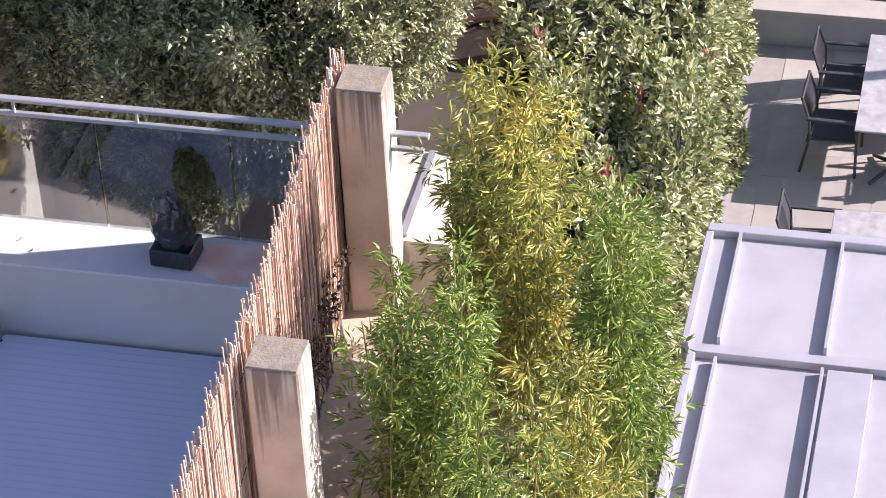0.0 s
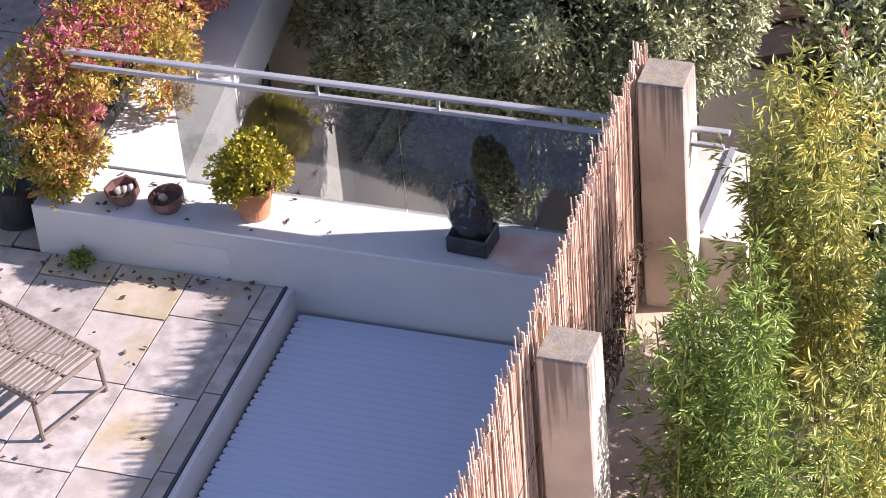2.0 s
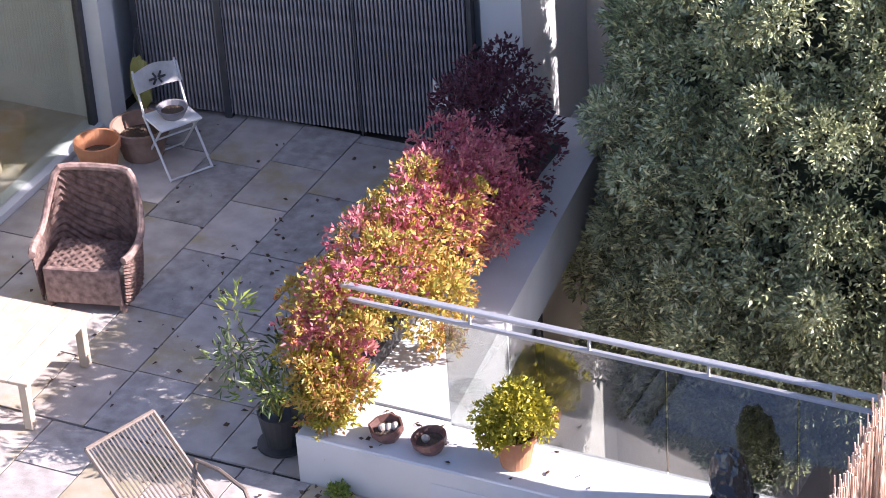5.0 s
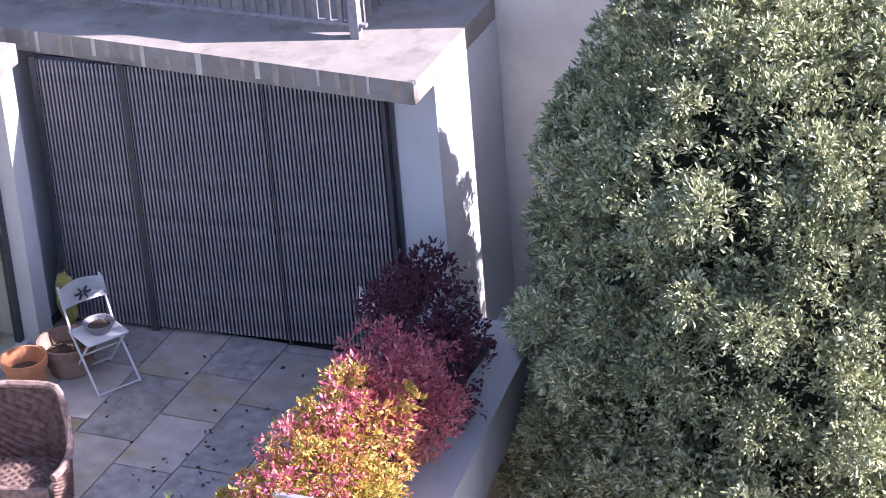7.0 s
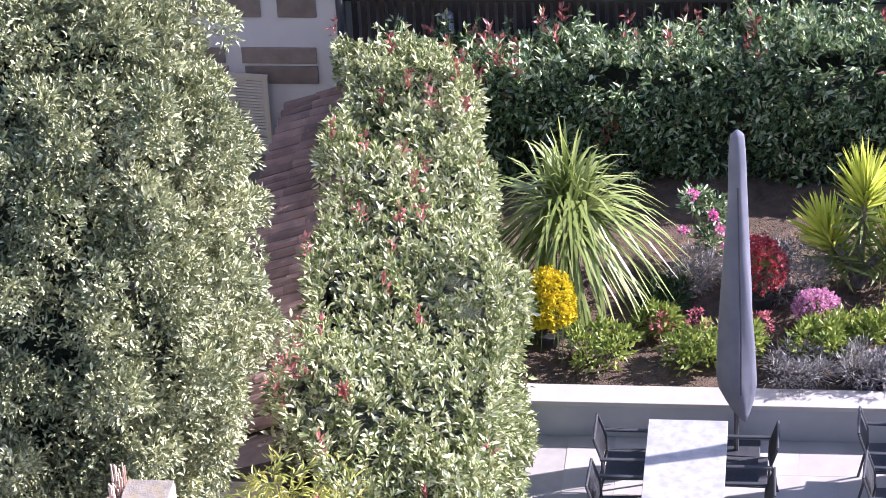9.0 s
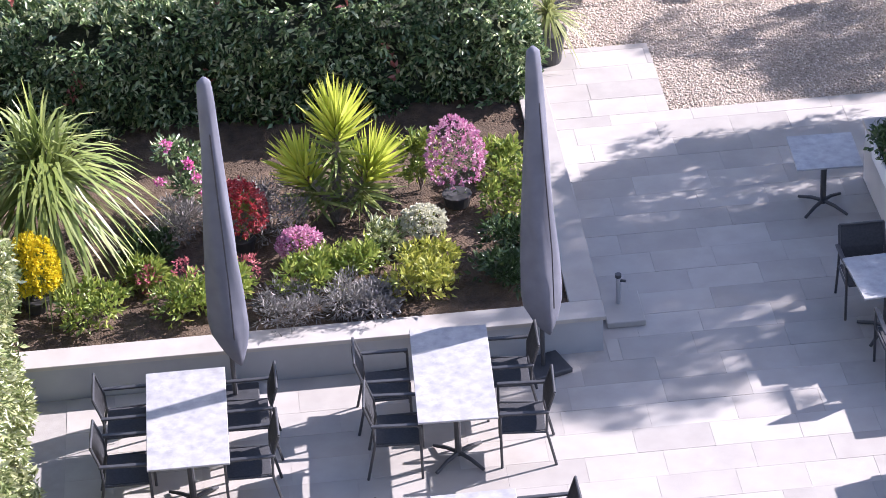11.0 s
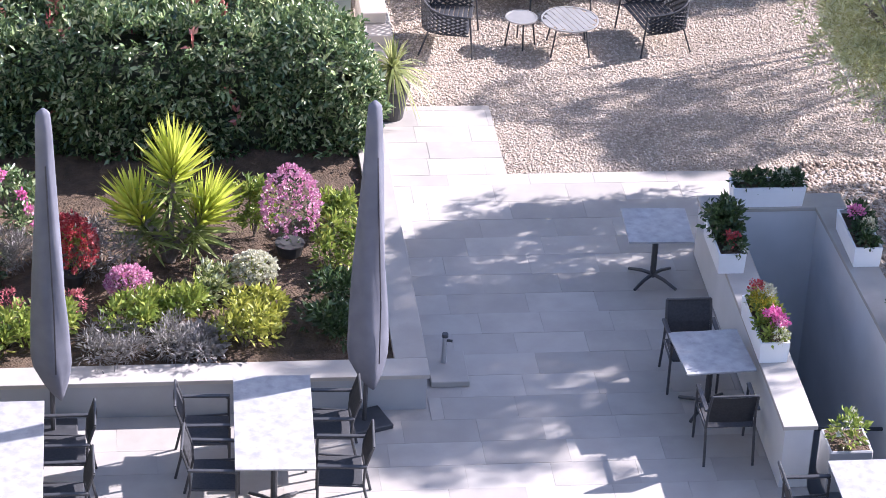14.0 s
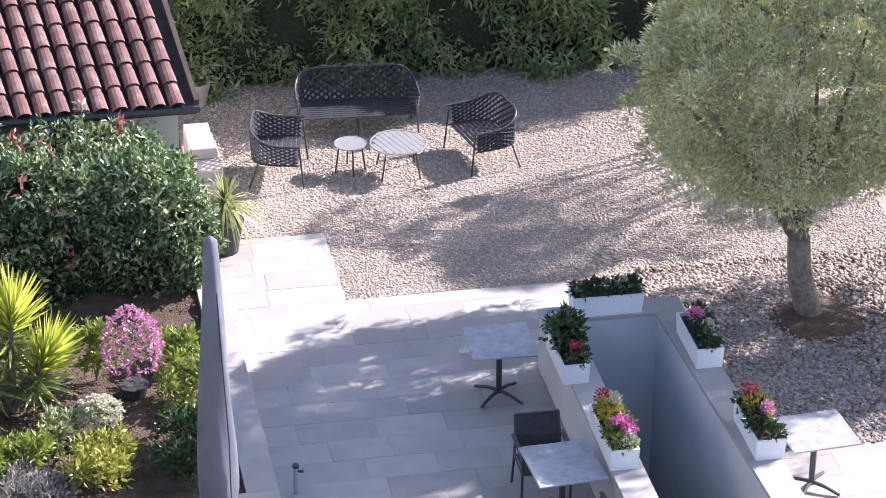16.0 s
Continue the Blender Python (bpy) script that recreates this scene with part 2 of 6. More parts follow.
ZINC = material("zinc_sheet", (0.342, 0.342, 0.361), (0.398, 0.398, 0.418), rough=0.55, metal=0.25, scale=2.2, fine=40, bump=0.03)
ZINC_EDGE = material("zinc_trim", (0.38, 0.38, 0.41), (0.44, 0.44, 0.47), rough=0.45, metal=0.35, scale=4, bump=0.02)
POOL_SLAT = material("pool_cover_slat", (0.45, 0.51, 0.63), (0.48, 0.54, 0.66), rough=0.45, scale=1.5, bump=0.0)
REED = material("dried_reed", (0.46, 0.30, 0.22), (0.66, 0.50, 0.40), rough=0.85, scale=9, fine=80, bump=0.2, by_object=0.3)
STEEL = material("painted_rail", (0.413, 0.413, 0.420), (0.465, 0.465, 0.473), rough=0.35, metal=0.5, scale=6, bump=0)
DARK_METAL = material("anthracite_metal", (0.035, 0.037, 0.042), (0.05, 0.052, 0.058), rough=0.5, scale=12, bump=0.05)
DARK_SLAT = material("dark_shutter_slat", (0.181, 0.169, 0.185), (0.264, 0.246, 0.262), rough=0.6, scale=12, bump=0.05)
SLING = material("black_sling_fabric", (0.03, 0.032, 0.037), (0.045, 0.047, 0.053), rough=0.8, scale=40, fine=300, bump=0.1)
MARBLE = material("marbled_tabletop", (0.260, 0.260, 0.267), (0.375, 0.375, 0.375), rough=0.45, scale=9, fine=80, bump=0.03, stain=(0.448, 0.448, 0.448), stain_amount=0.6, stain_scale=5)
UMBRELLA = material("slate_parasol_cover", (0.112, 0.118, 0.148), (0.139, 0.145, 0.179), rough=0.8, scale=5, fine=220, bump=0.15)
UMBRELLA_SEAM = material("parasol_zip", (0.03, 0.03, 0.04), rough=0.6, bump=0)
PLANTER_WHITE = material("white_planter_plastic", (0.72, 0.73, 0.75), (0.78, 0.79, 0.80), rough=0.5, scale=3, bump=0.02)
TERRACOTTA = material("terracotta", (0.42, 0.17, 0.075), (0.52, 0.24, 0.12), rough=0.85, scale=7, fine=60, bump=0.15, stain=(0.50, 0.36, 0.26), stain_amount=0.4)
DARK_POT = material("dark_plastic_pot", (0.03, 0.03, 0.032), (0.05, 0.05, 0.05), rough=0.5, scale=6, bump=0.05)
TILE_RED = material("roof_tile_red", (0.113, 0.051, 0.044), (0.166, 0.084, 0.073), rough=0.8, scale=7, fine=60, bump=0.25, stain=(0.271, 0.227, 0.203), stain_amount=0.5, stain_scale=4, by_object=0.2)
TILE_OLD = material("old_barrel_tile", (0.12, 0.075, 0.058), (0.21, 0.135, 0.105), rough=0.9, scale=5, fine=50, bump=0.3, stain=(0.12, 0.09, 0.075), stain_amount=0.7, stain_scale=3, by_object=0.35)
HOUSE_WALL = material("house_render", (0.56, 0.52, 0.47), (0.63, 0.59, 0.54), rough=0.9, scale=2, fine=80, bump=0.15)
BROWN_STONE = material("brown_stone_facing", (0.20, 0.15, 0.115), (0.28, 0.22, 0.17), rough=0.9, scale=5, fine=50, bump=0.3, by_object=0.18)
SHUTTER = material("beige_shutter_paint", (0.50, 0.42, 0.31), (0.56, 0.48, 0.36), rough=0.7, scale=6, bump=0.05)
DARK_WOOD = material("dark_stained_wood", (0.045, 0.032, 0.026), (0.075, 0.055, 0.045), rough=0.8, scale=8, bump=0.15)
BARK = material("bark", (0.137, 0.115, 0.094), (0.252, 0.218, 0.175), rough=0.95, scale=12, fine=40, bump=0.8, dist=0.03)
WICKER = material("wicker", (0.15, 0.09, 0.075), (0.36, 0.24, 0.20), rough=0.75, scale=20, fine=120, bump=0.3)
TAUPE = material("taupe_tube_metal", (0.136, 0.104, 0.080), (0.184, 0.144, 0.116), rough=0.55, scale=10, bump=0.05)
SLAT_CREAM = material("pale_vinyl_strap", (0.166, 0.135, 0.109), (0.203, 0.166, 0.136), rough=0.6, scale=10, bump=0.03)
CHAIR_WHITE = material("white_chair_paint", (0.561, 0.561, 0.561), (0.646, 0.646, 0.637), rough=0.55, scale=8, bump=0.05, stain=(0.383, 0.323, 0.255), stain_amount=0.25, stain_scale=6)
BRONZE = material("black_bronze", (0.012, 0.013, 0.013), (0.03, 0.032, 0.03), rough=0.22, scale=9, fine=25, bump=0.35, spec=0.8)
WOOD_TABLE = material("weathered_teak", (0.42, 0.33, 0.24), (0.52, 0.43, 0.33), rough=0.8, scale=7, fine=60, bump=0.2)
# near-black cores of hedges and crowns: inner shade put into the colour
CORE = material("foliage_shade_core", (0.018, 0.026, 0.013), (0.045, 0.058, 0.03), rough=1.0, scale=22, fine=40, bump=1.0, dist=0.05)
LEAD = material("lead_flashing", (0.06, 0.06, 0.07), (0.10, 0.10, 0.11), rough=0.6, scale=8, bump=0.1)

# oak, photinia and hedge ramps end in pale tones painted as leaf glints
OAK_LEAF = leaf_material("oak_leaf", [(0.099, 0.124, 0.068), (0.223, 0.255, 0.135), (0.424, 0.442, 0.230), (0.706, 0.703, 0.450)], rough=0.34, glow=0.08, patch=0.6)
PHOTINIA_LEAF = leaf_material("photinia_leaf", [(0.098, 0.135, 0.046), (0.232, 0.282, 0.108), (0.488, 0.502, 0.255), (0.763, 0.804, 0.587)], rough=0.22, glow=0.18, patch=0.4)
RED_TIP = leaf_material("red_tip_leaf", [(0.20, 0.05, 0.05), (0.36, 0.11, 0.10), (0.48, 0.24, 0.20)], rough=0.35)
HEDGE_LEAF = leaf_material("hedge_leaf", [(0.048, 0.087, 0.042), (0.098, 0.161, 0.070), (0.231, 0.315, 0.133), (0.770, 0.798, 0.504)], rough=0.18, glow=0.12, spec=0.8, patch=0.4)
BAMBOO_GREEN = leaf_material("bamboo_leaf", [(0.099, 0.171, 0.033), (0.220, 0.314, 0.061), (0.418, 0.484, 0.121)], rough=0.4, glow=0.25)
BAMBOO_GOLD = leaf_material("golden_bamboo_leaf", [(0.132, 0.176, 0.044), (0.286, 0.319, 0.072), (0.495, 0.473, 0.110), (0.792, 0.616, 0.154)], rough=0.4, glow=0.25, patch=0.9)
OLIVE_LEAF = leaf_material("olive_leaf", [(0.271, 0.291, 0.123), (0.565, 0.571, 0.268), (0.820, 0.820, 0.638)], rough=0.45, glow=0.12, patch=0.4)
AUTUMN_LEAF = leaf_material("autumn_leaf", [(0.158, 0.194, 0.044), (0.440, 0.370, 0.070), (0.581, 0.440, 0.106), (0.546, 0.264, 0.088), (0.458, 0.106, 0.106)], rough=0.5, glow=0.35, patch=0.55)
CRIMSON_LEAF = leaf_material("crimson_leaf", [(0.34, 0.05, 0.09), (0.56, 0.16, 0.20), (0.66, 0.36, 0.26)], rough=0.5, glow=0.35)
PURPLE_LEAF = leaf_material("purple_leaf", [(0.053, 0.017, 0.027), (0.126, 0.038, 0.056), (0.210, 0.063, 0.078)], rough=0.5)
YUCCA_LEAF = leaf_material("yucca_leaf", [(0.30, 0.37, 0.05), (0.48, 0.54, 0.08), (0.66, 0.66, 0.14)], rough=0.45, glow=0.45)
CORDY_LEAF = leaf_material("cordyline_leaf", [(0.122, 0.186, 0.038), (0.230, 0.286, 0.076), (0.398, 0.444, 0.165)], rough=0.4, glow=0.25)
SHRUB_LEAF = leaf_material("shrub_leaf", [(0.101, 0.174, 0.039), (0.241, 0.309, 0.057), (0.443, 0.463, 0.116)], rough=0.4, glow=0.3)
GOLD_SHRUB = leaf_material("yellow_shrub_leaf", [(0.22, 0.22, 0.03), (0.46, 0.40, 0.04), (0.64, 0.54, 0.08)], rough=0.4, glow=0.3)
GREY_LEAF = leaf_material("lavender_leaf", [(0.169, 0.169, 0.143), (0.286, 0.273, 0.260), (0.416, 0.390, 0.390)], rough=0.8, glow=0.2)
DARK_LEAF = leaf_material("dark_leaf", [(0.024, 0.048, 0.019), (0.048, 0.088, 0.032), (0.080, 0.128, 0.048)], rough=0.35, glow=0.15)
YELLOW_PETAL = leaf_material("yellow_petal", [(0.713, 0.552, 0.011), (0.820, 0.713, 0.023)], rough=0.6)
PINK_PETAL = leaf_material("pink_petal", [(0.42, 0.11, 0.27), (0.68, 0.32, 0.48), (0.82, 0.64, 0.70)], rough=0.6, patch=0.3)
RED_PETAL = leaf_material("red_petal", [(0.30, 0.02, 0.03), (0.50, 0.07, 0.08), (0.62, 0.40, 0.38)], rough=0.6)
CREAM_PETAL = leaf_material("cream_petal", [(0.55, 0.54, 0.40), (0.70, 0.69, 0.55)], rough=0.6)
HOTPINK_PETAL = leaf_material("cyclamen_petal", [(0.60, 0.06, 0.28), (0.75, 0.25, 0.48), (0.8, 0.5, 0.6)], rough=0.6)
DARK_OLEANDER = leaf_material("potted_oleander_leaf", [(0.05, 0.08, 0.03), (0.11, 0.15, 0.055), (0.22, 0.25, 0.11)], rough=0.4, glow=0.15)
PLANTER_LEAF = leaf_material("planter_leaf", [(0.02, 0.045, 0.015), (0.05, 0.09, 0.03), (0.12, 0.17, 0.06)], rough=0.3, glow=0.15)
DRY_LEAF = leaf_material("fallen_leaf", [(0.06, 0.035, 0.02), (0.12, 0.07, 0.04), (0.05, 0.03, 0.025)], rough=0.8, glow=0.05)
PALM_LEAF = leaf_material("palm_leaf", [(0.17, 0.21, 0.07), (0.34, 0.37, 0.14), (0.52, 0.52, 0.27)], rough=0.4, glow=0.3)
LIME_LEAF = leaf_material("lime_green_leaf", [(0.13, 0.17, 0.03), (0.33, 0.35, 0.06), (0.55, 0.52, 0.12)], rough=0.4, glow=0.3)
OLEANDER_LEAF = leaf_material("oleander_leaf", [(0.153, 0.223, 0.102), (0.341, 0.462, 0.204), (0.717, 0.722, 0.428)], rough=0.35, glow=0.3)

def rain_streaks(m, top, reach, color):
    """Adds dark runs of rain water that start at the top edge and fade out downwards."""
    n, l = m.node_tree.nodes, m.node_tree.links
    b = n["Principled BSDF"]
    old = b.inputs["Base Color"].links[0].from_socket
    co = n.new("ShaderNodeTexCoord").outputs["Object"]
    mp = n.new("ShaderNodeMapping")
    mp.inputs["Scale"].default_value = (26, 26, 0.7)
    l.new(co, mp.inputs["Vector"])
    tx = n.new("ShaderNodeTexNoise")
    tx.inputs["Scale"].default_value = 1.0
    tx.inputs["Detail"].default_value = 3
    l.new(mp.outputs[0], tx.inputs["Vector"])
    sep = n.new("ShaderNodeSeparateXYZ")
    l.new(co, sep.inputs[0])
    high = n.new("ShaderNodeMapRange")
    high.inputs["From Min"].default_value = top - reach
    high.inputs["From Max"].default_value = top
    high.inputs["To Min"].default_value = -0.22
    high.inputs["To Max"].default_value = 0.22
    l.new(sep.outputs["Z"], high.inputs["Value"])
    add = n.new("ShaderNodeMath")
    l.new(tx.outputs["Fac"], add.inputs[0])
    l.new(high.outputs[0], add.inputs[1])
    cut = n.new("ShaderNodeMapRange")
    cut.inputs["From Min"].default_value = 0.52
    cut.inputs["From Max"].default_value = 0.72
    cut.inputs["To Max"].default_value = 0.75
    l.new(add.outputs[0], cut.inputs["Value"])
    mx = n.new("ShaderNodeMix")
    mx.data_type = "RGBA"
    l.new(cut.outputs[0], mx.inputs["Factor"])
    l.new(old, mx.inputs["A"])
    mx.inputs["B"].default_value = (*color, 1)
    l.new(mx.outputs["Result"], b.inputs["Base Color"])
    return m


PILLAR = rain_streaks(material("stained_concrete_pillar", (0.46, 0.41, 0.34), (0.55, 0.50, 0.42), rough=0.9, scale=4, fine=50, bump=0.3, stain=(0.30, 0.26, 0.21), stain_amount=0.5, stain_scale=2.2), 6.53, 0.75, (0.13, 0.10, 0.08))

# ---- the ground and the two levels ----
L = 4.7      # floor of the upper terrace


def sheet(x0, x1, y0, y1, z, holes=(), step=None):
    """A flat sheet with rectangular holes."""
    xs = sorted({x0, x1, *[v for h in holes for v in h[:2]]})
    ys = sorted({y0, y1, *[v for h in holes for v in h[2:]]})
    bm = bmesh.new()
    for a, b in zip(xs, xs[1:]):
        for c, d in zip(ys, ys[1:]):
            mx, my = (a + b) / 2, (c + d) / 2
            if not any(h[0] < mx < h[1] and h[2] < my < h[3] for h in holes):
                bm.faces.new([bm.verts.new(v) for v in ((a, c, z), (b, c, z), (b, d, z), (a, d, z))])
    bmesh.ops.remove_doubles(bm, verts=bm.verts[:], dist=1e-5)
    return bm


STAIR = (7.12, 8.45, 21.4, 27.92)
single("ground", sheet(-900, 900, -900, 900, -0.05, [STAIR]), GRASS_SOIL, "dry brown garden ground reaching the horizon", "ground", kind="structure")

terrace = single("terrace_floor", sheet(-2.95, 10.6, 14.0, 30.2, -0.005, [STAIR]), MORTAR, "pale grey stone slab terrace floor with thin joints", "floor", kind="structure")
path = single("garden_path", sheet(3.36, 4.86, 30.2, 32.0, -0.005), MORTAR, "pale grey slab path running beside the gravel", "path", kind="structure")
gravel = single("gravel", sheet(3.36, 20, 25.85, 37.2, -0.035, [(3.36, 4.86, 25.85, 32.0), (4.86, 7.62, 25.85, 30.2), (7.0, 8.6, 25.85, 30.2)]), GRAVEL, "beige gravel ground of the garden seating area", "gravel", kind="structure")
strip = single("gravel", sheet(7.62, 8.6, 28.3, 30.2, -0.033), GRAVEL, "beige gravel beside the stairwell wall", "gravel", kind="structure")

# raised planting bed with its grey walls
bed = thing("raised_bed", "grey rendered raised planting bed wall with pale coping", "planter wall", kind="structure")
part("front_wall", box(-2.95, 3.32, 25.12, 25.38, -0.02, 0.40), BED_WALL, bed)
part("side_wall", box(3.02, 3.32, 25.38, 31.0, -0.02, 0.40), BED_WALL, bed)
part("coping", box(-2.95, 3.35, 25.09, 25.43, 0.40, 0.45, 0.004), PAVING, bed, "pale stone coping slab")
part("coping", box(3.0, 3.35, 25.43, 31.0, 0.40, 0.45, 0.004), PAVING, bed, "pale stone coping slab")


def lumpy(x0, x1, y0, y1, z, step, amp, scale):
    bm = bmesh.new()
    nx, ny = int((x1 - x0) / step) + 1, int((y1 - y0) / step) + 1
    v = [[bm.verts.new((x0 + (x1 - x0) * i / nx, y0 + (y1 - y0) * j / ny,
                        z + amp * noise.fractal(Vector((x0 + i * step, y0 + j * step, 0)) * scale, 0.7, 2.1, 4))) for j in range(ny + 1)] for i in range(nx + 1)]
    for i in range(nx):
        for j in range(ny):
            bm.faces.new((v[i][j], v[i + 1][j], v[i + 1][j + 1], v[i][j + 1]))
    return bm


single("bed_soil", lumpy(-4.9, 3.05, 25.36, 31.4, 0.38, 0.09, 0.06, 1.6), SOIL, "bare brown soil of the raised flower bed", "soil", kind="structure", smooth=True)

# sunken stairwell
well = thing("stairwell", "pale grey rendered stairwell walls with stone coping", "stairwell", kind="structure")
part("wall", box(6.82, 7.12, 23.5, 28.2, -2.8, 0.73), GREY_WALL, well)
part("wall", box(7.12, 8.46, 27.92, 28.2, -2.8, 0.73), GREY_WALL, well)
part("wall", prism([(8.16, 27.92), (8.46, 27.92), (8.74, 21.4), (8.44, 21.4)], "z", -2.8, 0.73), GREY_WALL, well)
part("coping", box(6.79, 7.15, 23.46, 27.9, 0.73, 0.78, 0.004), PAVING, well)
part("coping", box(6.79, 8.49, 27.9, 28.23, 0.73, 0.78, 0.004), PAVING, well)
part("coping", prism([(8.13, 27.9), (8.49, 27.9), (8.77, 21.4), (8.41, 21.4)], "z", 0.73, 0.78), PAVING, well)
part("wall", box(6.9, 8.7, 21.2, 21.4, -2.8, -0.04), GREY_WALL, well)
part("floor", box(6.9, 8.7, 21.4, 28.0, -2.9, -2.8), PAVING, well)
for i in range(9):
    part("step", box(7.13, 8.3, 21.42 + 0.28 * i, 21.7 + 0.28 * i, -2.8, -0.22 - 0.19 * i), PAVING, well)
rail = thing("stair_handrail", "thin dark metal handrail fixed across the stairwell wall", "handrail")
part("bar", rod((7.42, 24.9, -0.25), (8.46, 24.85, -0.25), 0.022), DARK_METAL, rail)
part("bracket", rod((8.05, 24.86, -0.25), (8.05, 24.86, -0.36), 0.014), DARK_METAL, rail)

# ---- upper terrace ----
upper = single("upper_terrace", box(-20, -6.74, 6.0, 14.2, -0.06, L - 0.03), JOINT, "pale sandstone paved upper terrace", "terrace", kind="structure")
upper2 = single("upper_terrace", box(-20, -8.95, 14.2, 19.4, -0.06, L - 0.03), JOINT, "pale sandstone paved upper terrace beside the house", "terrace", kind="structure")
part("edge_bed", box(-8.95, -8.704, 14.2, 14.72, -0.06, L - 0.03), JOINT, upper2)

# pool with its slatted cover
# near-black water tone, with the shade under the cover put into it
POOL_DARK = material("shade_dark_pool_water", (0.02, 0.03, 0.05), (0.03, 0.04, 0.06), rough=0.15, scale=4, bump=0.05)
pool = thing("pool", "white walled pool closed by a pale blue slatted cover", "pool", kind="structure")
part("coping", box(-6.785, -6.745, 6.0, 14.17, L - 0.4, L - 0.006, 0.004), WHITE_WALL, pool)
part("edge_strip", box(-6.806, -6.787, 6.0, 14.17, L - 0.05, L + 0.003), DARK_METAL, pool, "dark edge strip")
part("basin_wall", box(-6.745, -6.735, 6.0, 14.17, 3.3, L - 0.02), WHITE_WALL, pool)
cover = thing("pool_cover", "pale blue slatted pool cover closed over the water", "pool cover")
arc = [(-6.665 - 0.035 * math.sin(a), -0.035 + 0.035 * math.cos(a)) for a in np.linspace(0, math.pi, 7)]
slat_mesh = finish("slat", prism(arc + [(-4.42, -0.070), (-4.42, 0.0)], "z", L - 0.22, L - 0.19), POOL_SLAT)
y = 14.12
while y > 9.0:
    part("slat", slat_mesh, None, cover).location = (0, y, 0)
    y -= 0.071
single("pool_shade_block", box(-6.735, -4.42, 6.0, 14.17, 3.3, L - 0.26), POOL_DARK, "pool block painted near-black as shaded water under the cover", "pool basin", kind="structure")

ledge = thing("ledge", "white rendered ledge wall behind the pool", "ledge", kind="structure")
part("wall", box(-8.70, -4.40, 14.17, 14.72, -0.06, L + 0.40, 0.012), WHITE_WALL, ledge)

# white parapet that runs back to the house
para = thing("parapet", "white rendered parapet beside the planter", "parapet", kind="structure")
part("coping", prism([(-8.95, 14.72), (-7.72, 14.72), (-8.26, 19.0), (-9.5, 19.0)], "z", L - 0.1, L + 0.42), WHITE_WALL, para)
part("lower_wall", prism([(-8.6, 14.72), (-8.2, 14.72), (-8.78, 20.1), (-9.1, 20.1)], "z", -0.06, L - 0.1), HOUSE_WALL, para)
part("drainpipe", rod((-8.36, 17.6, 0), (-8.36, 17.6, L - 0.1), 0.04), DARK_METAL, para, "dark drainpipe")

# balustrade: glass panes under a steel handrail
GLASS = pane_material("tinted_glass", (0.62, 0.65, 0.64), 0.16)
balu = thing("balustrade", "tinted glass balustrade with a steel handrail", "balustrade")
for x0, x1 in ((-7.70, -7.22), (-7.205, -6.045), (-6.03, -5.10), (-5.085, -4.03)):
    o = part("pane", box(x0, x1, 14.675, 14.69, L + 0.40, L + 1.30), GLASS, balu)
    o.visible_shadow = False
part("top_channel", box(-8.45, -3.76, 14.66, 14.70, L + 1.29, L + 1.318, 0.004), STEEL, balu)
part("handrail", box(-8.5, -3.72, 14.655, 14.71, L + 1.405, L + 1.435, 0.006), STEEL, balu)
for x in (-7.5, -6.6, -5.73, -4.85):
    part("pin", rod((x, 14.68, L + 1.32), (x, 14.68, L + 1.41), 0.012), STEEL, balu)
part("return_rail", box(-4.02, -3.96, 14.86, 15.84, L + 0.425, L + 0.45, 0.006), STEEL, balu)
block = single("concrete_wall", prism([(-4.1, 14.82), (-3.66, 14.82), (-3.88, 15.85), (-4.3, 15.85)], "z", -0.06, L + 0.42), CONCRETE, "weathered concrete wall end beside the pillar", "wall", kind="structure")
curb = single("sandy_strip", box(-4.42, -3.0, 6.0, 14.55, -0.06, L, 0.01), SAND, "sandy planting strip between pillars and bamboo", "ground", kind="structure")


def pillar(x, y):
    t = thing("concrete_pillar", "weathered square concrete pillar with lichen on top", "pillar", "boundary pillars")
    part("shaft", box(x - 0.16, x + 0.16, y - 0.15, y + 0.15, L - 0.02, L + 1.83, 0.012), PILLAR, t)
    part("cap", box(x - 0.155, x + 0.155, y - 0.145, y + 0.145, L + 1.832, L + 1.845, 0.004), LICHEN, t, "lichen-covered pillar top")
    return t


pillar(-4.14, 14.68)
pillar(-3.99, 11.91)
pillar(-3.85, 9.1)


def reed_fence(y0, y1, x0, x1, seed):
    """Reed screening: bundled dry stems with ragged tops."""
    g = random.Random(seed)
    t = thing("reed_fence", "sun-bleached reed screen fence with a ragged top", "fence", "reed screens")
    protos = []
    for k in range(6):
        h = 1.86 + g.uniform(-0.05, 0.07)
        b = rod((0, 0, 0), (g.uniform(-0.01, 0.01), g.uniform(-0.02, 0.02), h), 0.0085, 0.006, 5)
        protos.append(finish("reed", b, REED))
    k = 0
    y = y0
    while y < y1:
        f = (y - y0) / (y1 - y0)
        o = part("reed", protos[g.randrange(6)], None, t)
        o.location = (x0 + (x1 - x0) * f + g.uniform(-0.012, 0.012), y, L + 0.02 + g.uniform(-0.03, 0.02))
        o.rotation_euler = (g.uniform(-0.02, 0.02), g.uniform(-0.02, 0.02), g.uniform(0, 6))
        y += 0.0100
    back = prism([(x0 - 0.016, y0), (x0 - 0.022, y0), (x1 - 0.022, y1), (x1 - 0.016, y1)], "z", L, L + 1.80)
    part("reed_backing", back, REED, t)
    for z in (0.35, 1.0, 1.6):
        part("wire", rod((x0 + 0.02, y0, L + z), (x1 + 0.02, y1, L + z), 0.003, seg=5), DARK_METAL, t)
    return t


